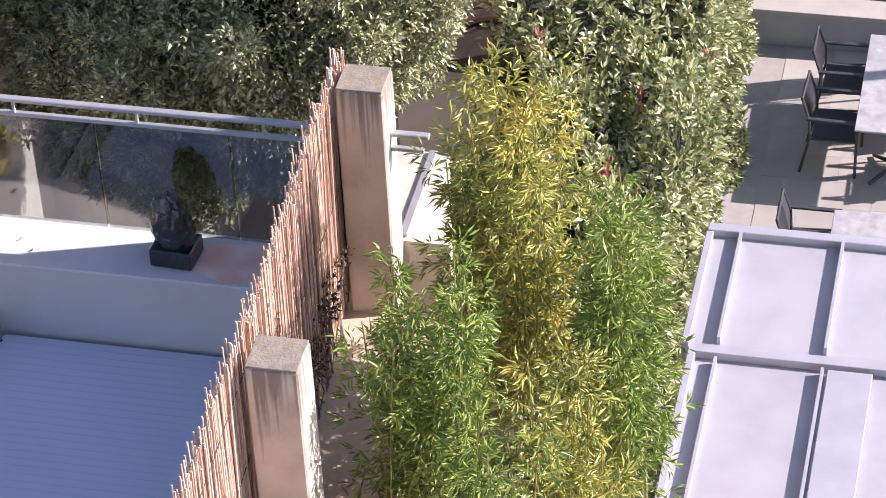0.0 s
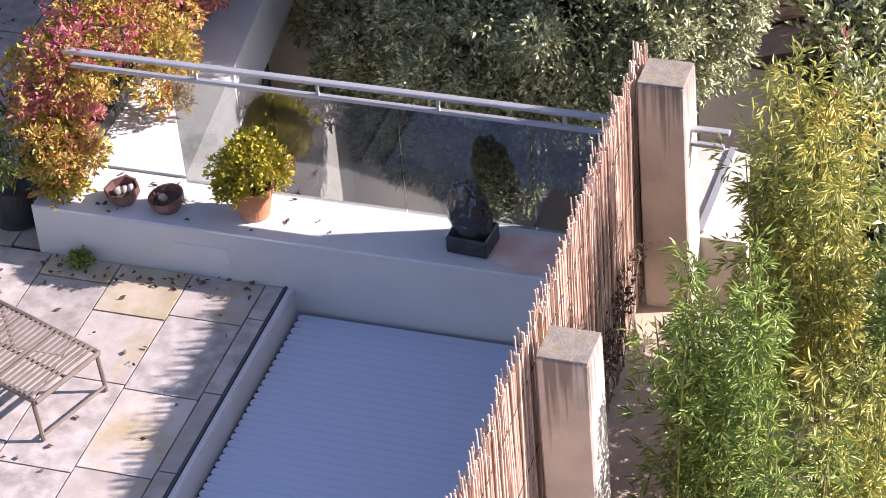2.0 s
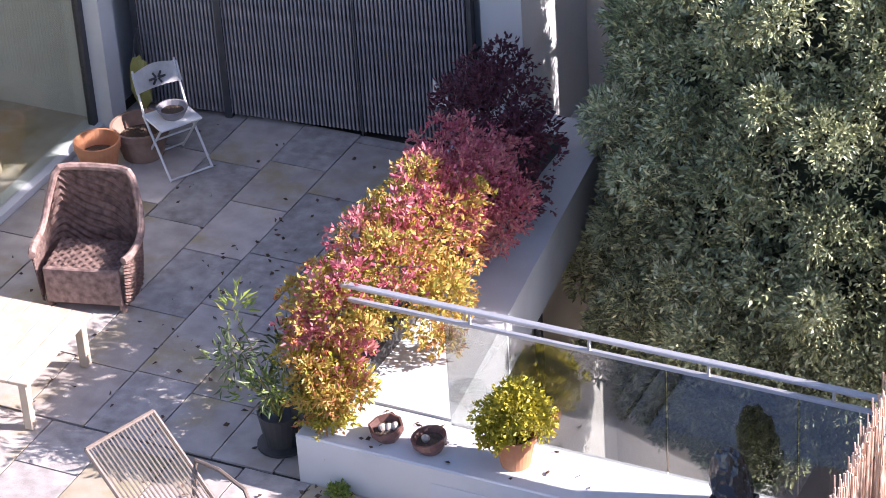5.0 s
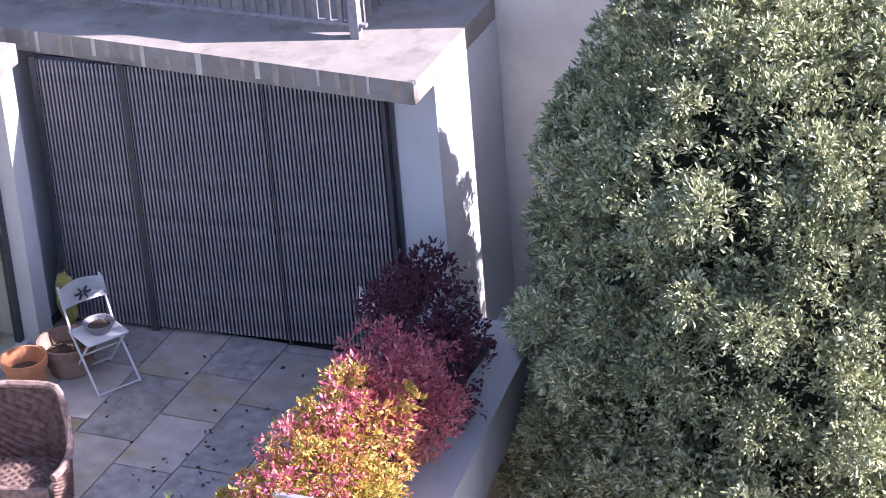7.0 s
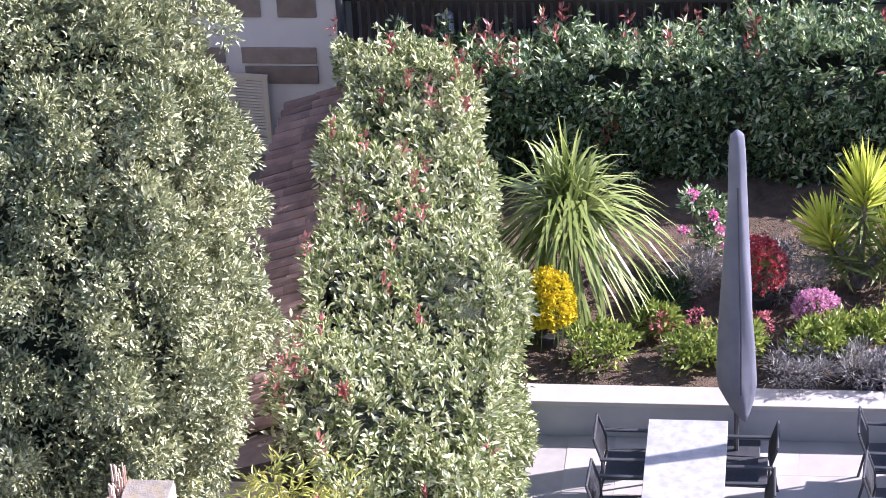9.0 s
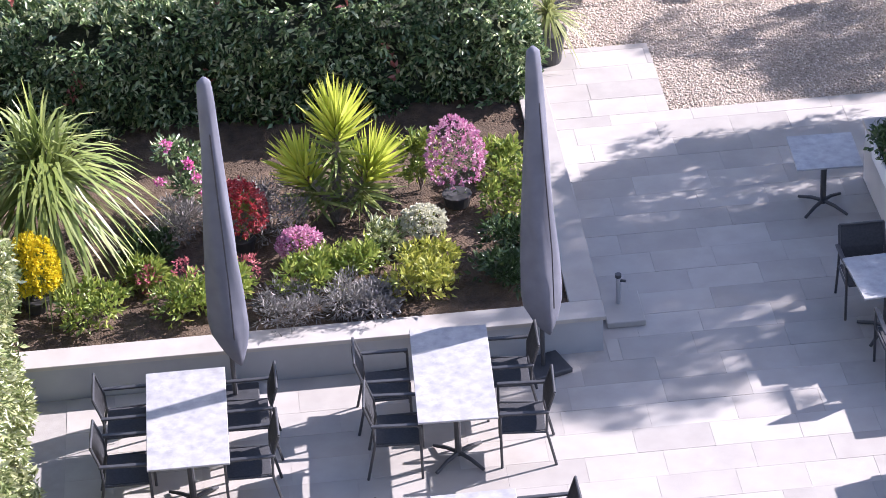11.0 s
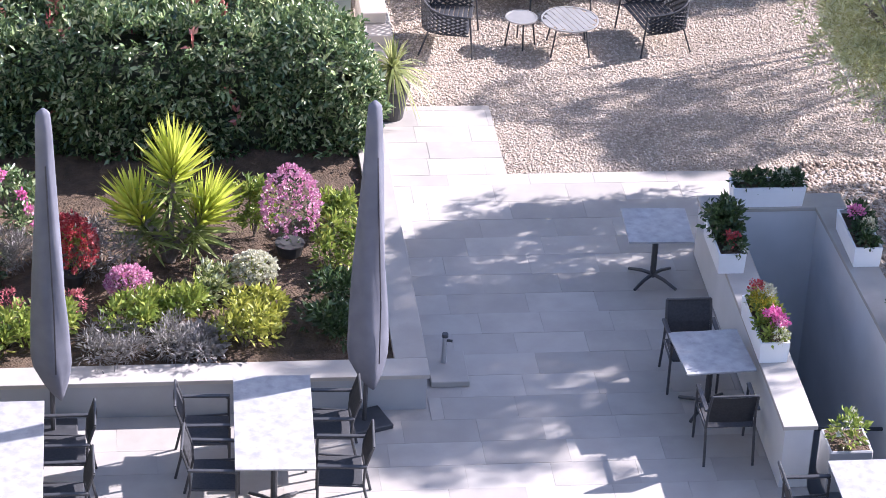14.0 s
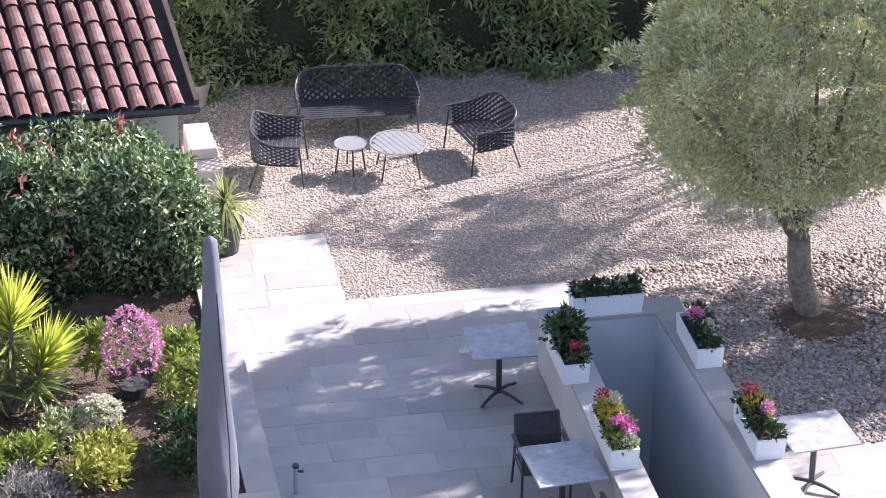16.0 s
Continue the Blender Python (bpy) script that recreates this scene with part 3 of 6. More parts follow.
reed_fence(12.08, 14.95, -4.24, -4.37, 3)
reed_fence(9.2, 12.02, -4.14, -4.25, 4)

# ---- left house ----
house = thing("left_house", "white modern house end with flat roof slab", "house", kind="structure")
part("pier", box(-9.40, -9.02, 18.95, 20.27, -0.06, 7.30), WHITE_WALL, house)
part("back_wall", box(-13.2, -9.44, 19.10, 19.3, L - 0.03, 7.30), GREY_WALL, house)
part("roof_slab", prism([(-16.5, 18.82), (-9.0, 18.52), (-9.10, 24.0), (-16.5, 24.0)], "z", 7.30, 7.50), SLAB, house, "weathered concrete roof slab with stained edge")
part("upper_wall", box(-16.5, -10.2, 21.6, 24.0, 7.50, 11), WHITE_WALL, house)
part("door_pier", box(-12.86, -12.64, 18.12, 18.34, L - 0.03, 7.30), WHITE_WALL, house)
part("far_wall", box(-18, -12.86, 18.2, 19.0, L - 0.03, 7.30), WHITE_WALL, house)

g = random.Random(77)
for i in range(26):
    x = -13.6 + i * 0.175 + g.uniform(-0.05, 0.05)
    yy = 18.82 - (x + 16.5) * 0.3 / 7.5
    part("streak", box(x, x + g.uniform(0.02, 0.06), yy - 0.004, yy - 0.0005, 7.305 + g.uniform(0, 0.05), 7.495), STREAK if i % 3 else CONCRETE, house, "brown rain streak on the slab edge")
shut = thing("shutter_screen", "dark grey slatted folding shutter screen closed across the facade", "shutter")
shut.matrix_world = Matrix.Translation((-9.45, 18.92, 0)) @ Matrix.Rotation(radians(5), 4, "Z") @ Matrix.Translation((9.45, -18.87, 0))
part("backing", box(-12.62, -9.45, 18.87, 18.90, L + 0.02, 7.28), DARK_METAL, shut)
slat = finish("slat", box(0, 0.018, -0.04, 0, 0, 2.52), DARK_SLAT)
for i in range(84):
    o = part("slat", slat, None, shut)
    o.location = (-12.60 + i * 0.0374, 18.865, L + 0.04)
for x, w in ((-12.62, 0.03), (-11.80, 0.032), (-10.52, 0.01), (-9.47, 0.02)):
    part("post", box(x - w, x + w, 18.81, 18.87, L, 7.29), DARK_METAL, shut)

# balcony rail over the slab
bal = thing("balcony_railing", "grey metal picket railing on the roof slab", "railing")
part("rail", box(-16, -9.72, 19.20, 19.25, 8.35, 8.40), STEEL, bal)
part("rail", box(-16, -9.72, 19.20, 19.25, 7.60, 7.63), DARK_SLAT, bal)
part("post", box(-9.86, -9.78, 19.18, 19.26, 7.5, 8.4), DARK_SLAT, bal)
picket = finish("picket", box(-0.022, 0.022, -0.015, 0.015, 0, 0.8), material("grey_picket", (0.15, 0.145, 0.14), (0.20, 0.195, 0.19), rough=0.5, scale=8, bump=0.05))
for i in range(40):
    part("picket", picket, None, bal).location = (-9.95 - i * 0.115, 19.22, 7.58)
for i in range(14):
    part("picket", picket, None, bal).location = (-9.82, 19.36 + i * 0.115, 7.58)
part("rail", box(-9.845, -9.795, 19.26, 21.6, 8.35, 8.40), STEEL, bal)

# glazed front of the left house
front = thing("glazed_front", "glazed sliding front of the house with a pale room behind", "glass wall", kind="structure")
part("sill", box(-12.95, -12.74, 10.0, 18.12, L - 0.03, L + 0.05), GREY_WALL, front)
part("frame", box(-12.86, -12.80, 18.05, 18.12, L + 0.05, 7.2), DARK_METAL, front)
part("frame", box(-12.86, -12.80, 10.0, 18.05, 7.14, 7.2), DARK_METAL, front)
o = part("pane", box(-12.84, -12.825, 10.0, 18.05, L + 0.05, 7.14), pane_material("clear_glass", (0.85, 0.90, 0.86), 0.10), front)
o.visible_shadow = False
part("room_floor", box(-16.5, -12.95, 10.0, 18.2, L - 0.03, L + 0.03), SANDSTONE, front)
part("room_wall", box(-16.7, -16.5, 10.0, 18.2, L, 7.3), WHITE_WALL, front)
part("ceiling", box(-16.7, -12.9, 10.0, 18.42, 7.22, 7.3), WHITE_WALL, front)
part("roof", box(-16.7, -12.60, 9.5, 18.40, 7.31, 7.5, 0.01), SLAB, front)
awn = thing("awning", "rolled pale fabric awning under the roof edge", "awning")
part("roll", rod((-12.95, 18.1, 6.98), (-13.15, 14.0, 6.98), 0.09, seg=14), SHUTTER, awn, smooth=True)
part("arm", rod((-12.92, 18.12, 7.0), (-12.75, 18.35, 7.26), 0.02), STEEL, awn)

single("stucco_building", box(-9.06, -7.62, 20.28, 24.0, -0.06, 11.0), STUCCO, "beige building with rough stucco wall", "building", kind="structure")
single("stucco_building", box(-7.62, -7.35, 20.13, 24.0, -0.06, 11.0), HOUSE_WALL, "cream pilaster at the corner of the stucco building", "building", kind="structure")

# ---- stone-faced house and low cabin at the back ----
stone_house = thing("stone_faced_house", "cream house with bands of brown stone facing", "house", kind="structure")
part("wall", box(-14, -5.72, 31.5, 40, -0.06, 9), HOUSE_WALL, stone_house)
part("downpipe", rod((-5.68, 31.47, 0), (-5.68, 31.47, 9), 0.045), DARK_METAL, stone_house, "dark downpipe")
g = random.Random(8)
for z0, z1, x_end in ((0.92, 1.16, -7.15), (1.20, 1.42, -8.6), (1.84, 2.08, -8.6), (2.12, 2.34, -8.6), (2.38, 2.58, -8.6), (3.6, 3.85, -8.6)):
    x = -5.95 - g.uniform(0, 0.25)
    while x > x_end:
        w = g.uniform(0.35, 0.95)
        part("stone", box(x - w, x, 31.47, 31.50, z0, z1, 0.006), BROWN_STONE, stone_house)
        x -= w + 0.03 + (0.18 if g.random() < 0.3 else 0)


def window(x0, x1, z0, z1):
    w = thing("house_window", "pale framed window in the stone-faced house", "window")
    part("frame", box(x0, x1, 31.44, 31.5, z1 - 0.08, z1), HOUSE_WALL, w)
    part("frame", box(x0, x0 + 0.1, 31.44, 31.5, z0, z1 - 0.08), HOUSE_WALL, w)
    part("frame", box(x1 - 0.1, x1, 31.44, 31.5, z0, z1 - 0.08), HOUSE_WALL, w)
    part("mullion", box((x0 + x1) / 2 - 0.04, (x0 + x1) / 2 + 0.04, 31.45, 31.49, z0, z1 - 0.08), HOUSE_WALL, w)
    part("sill", box(x0 - 0.05, x1 + 0.05, 31.40, 31.5, z0 - 0.06, z0), HOUSE_WALL, w)
    for a, b in ((x0 + 0.1, (x0 + x1) / 2 - 0.04), ((x0 + x1) / 2 + 0.04, x1 - 0.1)):
        part("pane", box(a, b, 31.47, 31.49, z0, z1 - 0.08), material("window_glass", (0.03, 0.035, 0.045), rough=0.08, bump=0), w)
    return w


window(-9.0, -7.3, 2.72, 4.2)
window(-8.3, -7.12, -0.4, 1.05)


def louvred_shutter(m, h):
    s = thing("window_shutter", "beige louvred wooden window shutter standing open", "shutter", "window shutters", m=m)
    for x in (0, 0.44):
        part("stile", box(x, x + 0.07, 0, 0.04, 0, h, 0.004), SHUTTER, s)
    for z in (0, h * 0.5 - 0.03, h - 0.08):
        part("rail", box(0.07, 0.44, 0.002, 0.038, z, z + 0.08), SHUTTER, s)
    lv = finish("louvre", box(-0.185, 0.185, -0.003, 0.003, -0.014, 0.014, m=Matrix.Rotation(radians(-40), 4, "X")), SHUTTER)
    z = 0.11
    while z < h - 0.1:
        if abs(z - h * 0.5) > 0.05:
            o = part("louvre", lv, None, s)
            o.location = (0.255, 0.02, z)
        z += 0.042
    return s


louvred_shutter(pose(-7.14, 31.40, -0.55, 0, 0, -8), 1.65)
louvred_shutter(pose(-7.25, 31.40, 2.72, 0, 0, -4), 1.5)

cabin = thing("garden_cabin", "low cabin with red tiled roof and dark slatted front", "cabin", kind="structure")
part("wall", box(-5.70, 3.05, 32.0, 36.0, -0.06, 2.1), HOUSE_WALL, cabin)
part("fascia", box(-5.68, 3.25, 31.66, 31.72, 1.98, 2.12), DARK_WOOD, cabin)
part("gutter", rod((-5.68, 31.6, 2.08), (3.28, 31.6, 2.08), 0.055), DARK_METAL, cabin)
deck = prism([(31.62, 2.08), (36.5, 4.35), (36.5, 4.25), (31.62, 2.0)], "x", -5.68, 3.22)
deck.transform(Matrix(((1, -0.14, 0, 0.14 * 31.6), (0, 1, 0, 0), (0, 0, 1, 0), (0, 0, 0, 1))))
part("roof_deck", deck, DARK_WOOD, cabin)
verge = prism([(31.60, 2.20), (36.5, 4.50), (36.5, 4.30), (31.60, 2.02)], "x", 3.22, 3.28)
verge.transform(Matrix(((1, -0.14, 0, 0.14 * 31.6), (0, 1, 0, 0), (0, 0, 1, 0), (0, 0, 0, 1))))
part("verge", verge, DARK_WOOD, cabin)
cs = finish("slat", box(0, 0.07, 0, 0.03, 0, 1.2), DARK_WOOD)
for i in range(54):
    part("slat", cs, None, cabin).location = (-5.60 + i * 0.115, 31.88, 0.8)
part("downpipe", rod((-4.38, 31.80, 0.6), (-4.38, 31.80, 1.75), 0.07), WHITE_WALL, cabin, "short white pipe")
steps = thing("cabin_steps", "pale stone steps beside the cabin", "steps")
for i in range(3):
    part("tread", box(3.36, 3.80 - 0.05 * i, 33.1 + 0.35 * i, 34.6, -0.03 + 0.16 * i, 0.13 + 0.16 * i, 0.01), PAVING, steps)

# zinc roof of the veranda
zinc = thing("veranda_roof", "standing-seam zinc veranda roof in two tiers", "roof", kind="structure")
part("sheet", box(-2.31, 3.0, 16.78, 18.22, 2.66, 2.80), ZINC, zinc)
part("sheet", box(-2.25, 3.0, 6.0, 16.72, 2.62, 2.74), ZINC, zinc)
part("edge_trim", box(-2.33, 3.0, 18.16, 18.26, 2.64, 2.87, 0.006), ZINC_EDGE, zinc)
part("edge_trim", box(-2.34, -2.28, 16.74, 18.16, 2.62, 2.86, 0.006), ZINC_EDGE, zinc)
part("edge_trim", box(-2.28, -2.22, 6.0, 16.70, 2.60, 2.82, 0.006), ZINC_EDGE, zinc)
part("step_flashing", box(-2.28, 3.0, 16.70, 16.80, 2.74, 2.815, 0.004), ZINC_EDGE, zinc)
part("post", box(-2.25, -2.15, 18.1, 18.2, -0.02, 2.64), DARK_METAL, zinc)
for i in range(6):
    x = -2.06 + 0.82 * i
    part("seam", box(x - 0.012, x + 0.012, 16.82, 18.16, 2.80, 2.875), ZINC_EDGE, zinc)
    part("seam", box(x - 0.012, x + 0.012, 6.0, 16.66, 2.74, 2.815), ZINC_EDGE, zinc)
part("flashing_sheet", box(-1.20, -0.86, 6.0, 16.66, 2.745, 2.80, 0.004), ZINC_EDGE, zinc)

# ---- hedges, trees, climbers ----
def hedge(name, label, x0, x1, y0, y1, z0, z1, mat, size, k, seed, group="", red=0, edges=None, wave=0.16, sag=None, shoots=0, narrow=0.42):
    """A clipped hedge: a dark core, a thick skin of leaf sprays, and stray tips on top."""
    g = np.random.default_rng(seed)
    t = thing(name, label, "hedge", group)
    area = [(x1 - x0) * (y1 - y0), (y1 - y0) * (z1 - z0), (y1 - y0) * (z1 - z0), (x1 - x0) * (z1 - z0), (x1 - x0) * (z1 - z0)]
    face = g.choice(5, k, p=np.array(area) / sum(area))
    u, v = g.random(k), g.random(k)
    X, Y, Z = x0 + (x1 - x0) * u, y0 + (y1 - y0) * v, z0 + (z1 - z0) * g.random(k)
    N = np.zeros((k, 3))
    for f, (ax, val, sg) in enumerate(((2, z1, 1), (0, x1, 1), (0, x0, -1), (1, y0, -1), (1, y1, 1))):
        q = face == f
        (X, Y, Z)[ax][q] = val
        N[q, ax] = sg
    bumps = wave * (np.sin(2.3 * X + 1.7 * Y + seed) + np.sin(3.1 * Y - 2.1 * Z) + 0.7 * np.sin(5.3 * X + 4.1 * Z + 2.9 * Y)) * 0.5
    P = np.stack([X, Y, Z], 1) + N * (bumps - g.exponential(0.07, k))[:, None]
    if edges:
        u = np.clip((P[:, 0] - x0) / (x1 - x0), 0, 1)
        P[:, 0] += edges[0](P[:, 1]) * (1 - u) + edges[1](P[:, 1]) * u
    if sag:
        P[:, 2] -= sag(P[:, 0], P[:, 1]) * np.clip((P[:, 2] - z0) / (z1 - z0), 0, 1)
    W = N + np.array([0, 0, 0.45]) + g.normal(size=(k, 3)) * 0.3
    p, w = sprays(P, W, 9, size * 0.9, g)
    if shoots:
        top = g.choice(np.flatnonzero(face < 2), shoots)
        rise = g.uniform(0.05, 0.32, (shoots, 1))
        for s in (0.25, 0.6, 1.0):
            c = P[top] + N[top] * 0.05 + np.array([0, 0, 1.0]) * rise * s
            p2, w2 = sprays(c, np.array([[0.0, 0.0, 0.9]] * shoots), 5, size * 0.5, g)
            p, w = np.concatenate([p, p2]), np.concatenate([w, w2])
    part("foliage", leaf_mesh("foliage", p, w, size, mat, narrow=narrow, seed=seed, flat=1.0), None, t)
    if red:
        top = np.flatnonzero((face == 0) | (g.random(k) < 0.25))
        top = g.choice(top, red)
        c = np.concatenate([P[top] + N[top] * 0.10 + np.array([0, 0, s]) for s in (0.06, 0.14, 0.22)])
        p, w = sprays(c, np.array([[0.05, -0.05, 1.5]] * len(c)), 4, size * 0.5, g)
        part("young_growth", leaf_mesh("young_growth", p, w, size, RED_TIP, seed=seed + 1), None, t, "young red leaf tips", kind="stuff")
    # solid dark core that stands for the shade behind the leaves
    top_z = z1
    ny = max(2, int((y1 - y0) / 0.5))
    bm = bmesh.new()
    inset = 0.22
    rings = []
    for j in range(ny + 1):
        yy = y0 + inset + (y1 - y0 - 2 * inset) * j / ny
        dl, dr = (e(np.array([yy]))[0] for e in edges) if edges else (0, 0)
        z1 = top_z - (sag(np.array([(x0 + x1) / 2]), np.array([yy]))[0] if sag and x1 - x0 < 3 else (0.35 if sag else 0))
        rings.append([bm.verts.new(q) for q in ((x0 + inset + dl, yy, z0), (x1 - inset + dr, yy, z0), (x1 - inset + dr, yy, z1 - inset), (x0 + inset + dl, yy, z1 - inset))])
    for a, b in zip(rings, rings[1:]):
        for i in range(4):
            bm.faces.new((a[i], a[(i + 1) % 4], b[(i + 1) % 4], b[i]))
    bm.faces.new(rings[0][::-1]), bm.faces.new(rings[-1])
    part("hedge_shade_core", bm, CORE, t, "hedge core painted dark as inner shade")
    return t


def crown_points(blobs, k, g, skin=0.22):
    """Leaf-spray places on the outer skin of a crown made of overlapping clumps."""
    c = np.array([b[:3] for b in blobs])
    r = np.array([b[3:6] for b in blobs])
    pick = g.choice(len(blobs), k, p=(r.prod(1) ** (2 / 3)) / (r.prod(1) ** (2 / 3)).sum())
    d = ball_dirs(k, g) + np.array([0.12, -0.05, 0.42])
    d /= np.linalg.norm(d, axis=1)[:, None]
    depth = 1 - np.minimum(g.exponential(skin * 0.5, k), 0.6)
    P = c[pick] + d * r[pick] * depth[:, None]
    return P, d


def tree(name, label, base, fork, blobs, mat, size, k, leaves, seed, trunk_r, narrow=0.42, core=0.72, category="tree", bark=None):
    g = np.random.default_rng(seed)
    t = thing(name, label, category)
    bm = bmesh.new()
    b, f = Vector(base), Vector(fork)
    pts = [b.lerp(f, s) + Vector((0.12 * math.sin(3 * s + seed), 0.1 * math.cos(4 * s), 0)) * s * (1 - s) * 2 for s in np.linspace(0, 1, 7)]
    tube(pts, trunk_r, 10, bm, trunk_r * 0.75)
    for q in blobs:
        e = Vector(q[:3])
        mid = f.lerp(e, 0.5) + Vector(g.normal(size=3) * 0.12)
        tube([f, f.lerp(mid, 0.5) + Vector((0, 0, 0.05)), mid, mid.lerp(e, 0.5), e], trunk_r * 0.5, 6, bm, trunk_r * 0.1)
    part("trunk", bm, bark or BARK, t, smooth=True)
    P, D = crown_points(blobs, k, g)
    p, w = sprays(P, D + np.array([0, 0, 0.35]), leaves, size * 1.0, g)
    part("crown", leaf_mesh("crown", p, w, size, mat, narrow=narrow, seed=seed), None, t)
    # dark lumps coloured as the shade between the clumps
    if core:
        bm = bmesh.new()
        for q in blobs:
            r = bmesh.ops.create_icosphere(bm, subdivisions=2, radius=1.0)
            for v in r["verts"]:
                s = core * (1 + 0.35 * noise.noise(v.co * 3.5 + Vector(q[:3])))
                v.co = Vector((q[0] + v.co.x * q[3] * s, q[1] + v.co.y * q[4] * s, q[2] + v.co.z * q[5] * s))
        part("foliage_shade_core", bm, CORE, t, "crown core painted dark as inner shade")
    return t


# large evergreen oak between the houses
def clumps_on(centre, radii, low, count, size, seed, proud=0.12, lean=0.0):
    """Leaf clumps spread evenly over an egg-shaped crown, with gaps between them; low: the share of the height below the middle."""
    g = np.random.default_rng(seed)
    out = []
    for i in range(count):
        h = 1 - 2 * (i + 0.5) / count
        a = i * 2.39996 + g.uniform(-0.25, 0.25)
        rr = math.sqrt(1 - abs(h) ** 2.4)
        grow = 1 - g.uniform(0.0, 0.22) + (proud if g.random() < 0.3 else 0)
        s = g.uniform(*size)
        zz = h * radii[2] * (1.0 if h > 0 else low)
        out.append((centre[0] - lean * max(0.0, -h) + radii[0] * rr * math.cos(a) * grow, centre[1] + radii[1] * rr * math.sin(a) * grow, centre[2] + zz * grow, s, s, s * 0.85))
    return out


def clump_tree(name, label, base, fork, centre, radii, low, count, size, mat, leaf, k, leaves, seed, trunk_r, narrow, core=0.8, limbs=24, proud=0.12, up=0.5, loose=0.35, lean=0.0):
    """A tree whose crown breaks up into many leafy clumps round a dark inside."""
    g = np.random.default_rng(seed)
    t = thing(name, label, "tree")
    blobs = clumps_on(centre, radii, low, count, size, seed, proud, lean)
    bm = bmesh.new()
    b, f = Vector(base), Vector(fork)
    tube([b.lerp(f, s) + Vector((0.12 * math.sin(3 * s + seed), 0.1 * math.cos(4 * s), 0)) * s * (1 - s) * 2 for s in np.linspace(0, 1, 7)], trunk_r, 10, bm, trunk_r * 0.8)
    part("trunk", bm, BARK, t, smooth=True)
    for q in blobs[::max(1, count // limbs)]:
        e = Vector(q[:3])
        mid = f.lerp(e, 0.5) + Vector(g.normal(size=3) * 0.12)
        part("limb", tube([f - Vector((0, 0, 0.06)), f.lerp(mid, 0.5) + Vector((0, 0, 0.05)), mid, mid.lerp(e, 0.5), e], trunk_r * 0.55, 6, None, trunk_r * 0.08), BARK, t, smooth=True)
    c, r = np.array([q[:3] for q in blobs]), np.array([q[3:6] for q in blobs])
    pick = g.choice(len(blobs), k, p=r[:, 0] ** 2 / (r[:, 0] ** 2).sum())
    out = c[pick] - np.array(centre)
    out /= np.linalg.norm(out / np.array(radii), axis=1)[:, None] * np.array(radii)
    d = ball_dirs(k, g) + out * 0.55 + np.array([0.0, 0.0, up])
    d /= np.linalg.norm(d, axis=1)[:, None]
    P = c[pick] + d * r[pick] * (1 - np.minimum(g.exponential(0.16, k), 0.75))[:, None]
    even = g.random(k) < loose
    n = ball_dirs(k, g)
    wide = np.sqrt((1 - np.abs(n[:, 2]) ** 2.4) / np.maximum(1e-3, 1 - n[:, 2] ** 2))[:, None]
    hull = np.array(centre) + n * np.array(radii) * np.concatenate([wide, wide, np.where(n[:, 2:] > 0, 1.0, low)], 1) * g.uniform(0.86, 1.06, (k, 1))
    hull[:, 0] -= lean * np.maximum(0, -n[:, 2])
    P[even], d[even] = hull[even], n[even] + np.array([0, 0, 0.4])
    p, w = sprays(P, d + np.array([0, 0, 0.35]), leaves, leaf * 1.1, g)
    part("crown", leaf_mesh("crown", p, w, leaf, mat, narrow=narrow, seed=seed, flat=1.0), None, t)
    # dark egg coloured as the shade deep in the crown
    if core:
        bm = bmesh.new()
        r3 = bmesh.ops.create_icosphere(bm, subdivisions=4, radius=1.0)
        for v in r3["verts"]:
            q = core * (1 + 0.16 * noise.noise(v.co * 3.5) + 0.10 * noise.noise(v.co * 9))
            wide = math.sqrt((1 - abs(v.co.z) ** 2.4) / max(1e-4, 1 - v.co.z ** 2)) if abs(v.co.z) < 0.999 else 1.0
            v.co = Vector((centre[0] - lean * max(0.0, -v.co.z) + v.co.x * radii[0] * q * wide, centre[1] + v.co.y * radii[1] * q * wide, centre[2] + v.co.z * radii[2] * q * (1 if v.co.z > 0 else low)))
        part("foliage_shade_core", bm, CORE, t, "crown core painted dark as inner shade")
    return t


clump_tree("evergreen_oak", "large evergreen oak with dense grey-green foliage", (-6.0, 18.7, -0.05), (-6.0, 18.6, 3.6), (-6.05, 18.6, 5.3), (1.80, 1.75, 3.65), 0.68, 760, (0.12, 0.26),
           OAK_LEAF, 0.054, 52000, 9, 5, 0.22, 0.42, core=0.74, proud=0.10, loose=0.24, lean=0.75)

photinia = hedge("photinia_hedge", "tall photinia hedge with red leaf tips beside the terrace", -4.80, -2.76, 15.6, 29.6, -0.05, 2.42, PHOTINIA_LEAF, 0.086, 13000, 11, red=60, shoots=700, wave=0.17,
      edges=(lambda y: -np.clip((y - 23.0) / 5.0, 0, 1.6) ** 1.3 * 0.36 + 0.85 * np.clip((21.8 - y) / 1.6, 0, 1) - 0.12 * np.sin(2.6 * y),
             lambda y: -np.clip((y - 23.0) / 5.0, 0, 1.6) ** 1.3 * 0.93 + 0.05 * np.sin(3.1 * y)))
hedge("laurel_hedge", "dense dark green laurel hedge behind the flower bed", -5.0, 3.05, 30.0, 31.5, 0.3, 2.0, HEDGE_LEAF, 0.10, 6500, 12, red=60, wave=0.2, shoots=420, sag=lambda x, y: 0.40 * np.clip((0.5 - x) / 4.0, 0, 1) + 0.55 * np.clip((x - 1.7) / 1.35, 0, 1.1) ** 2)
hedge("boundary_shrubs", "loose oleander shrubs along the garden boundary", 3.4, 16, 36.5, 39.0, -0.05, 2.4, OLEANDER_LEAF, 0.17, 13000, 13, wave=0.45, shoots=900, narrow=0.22)

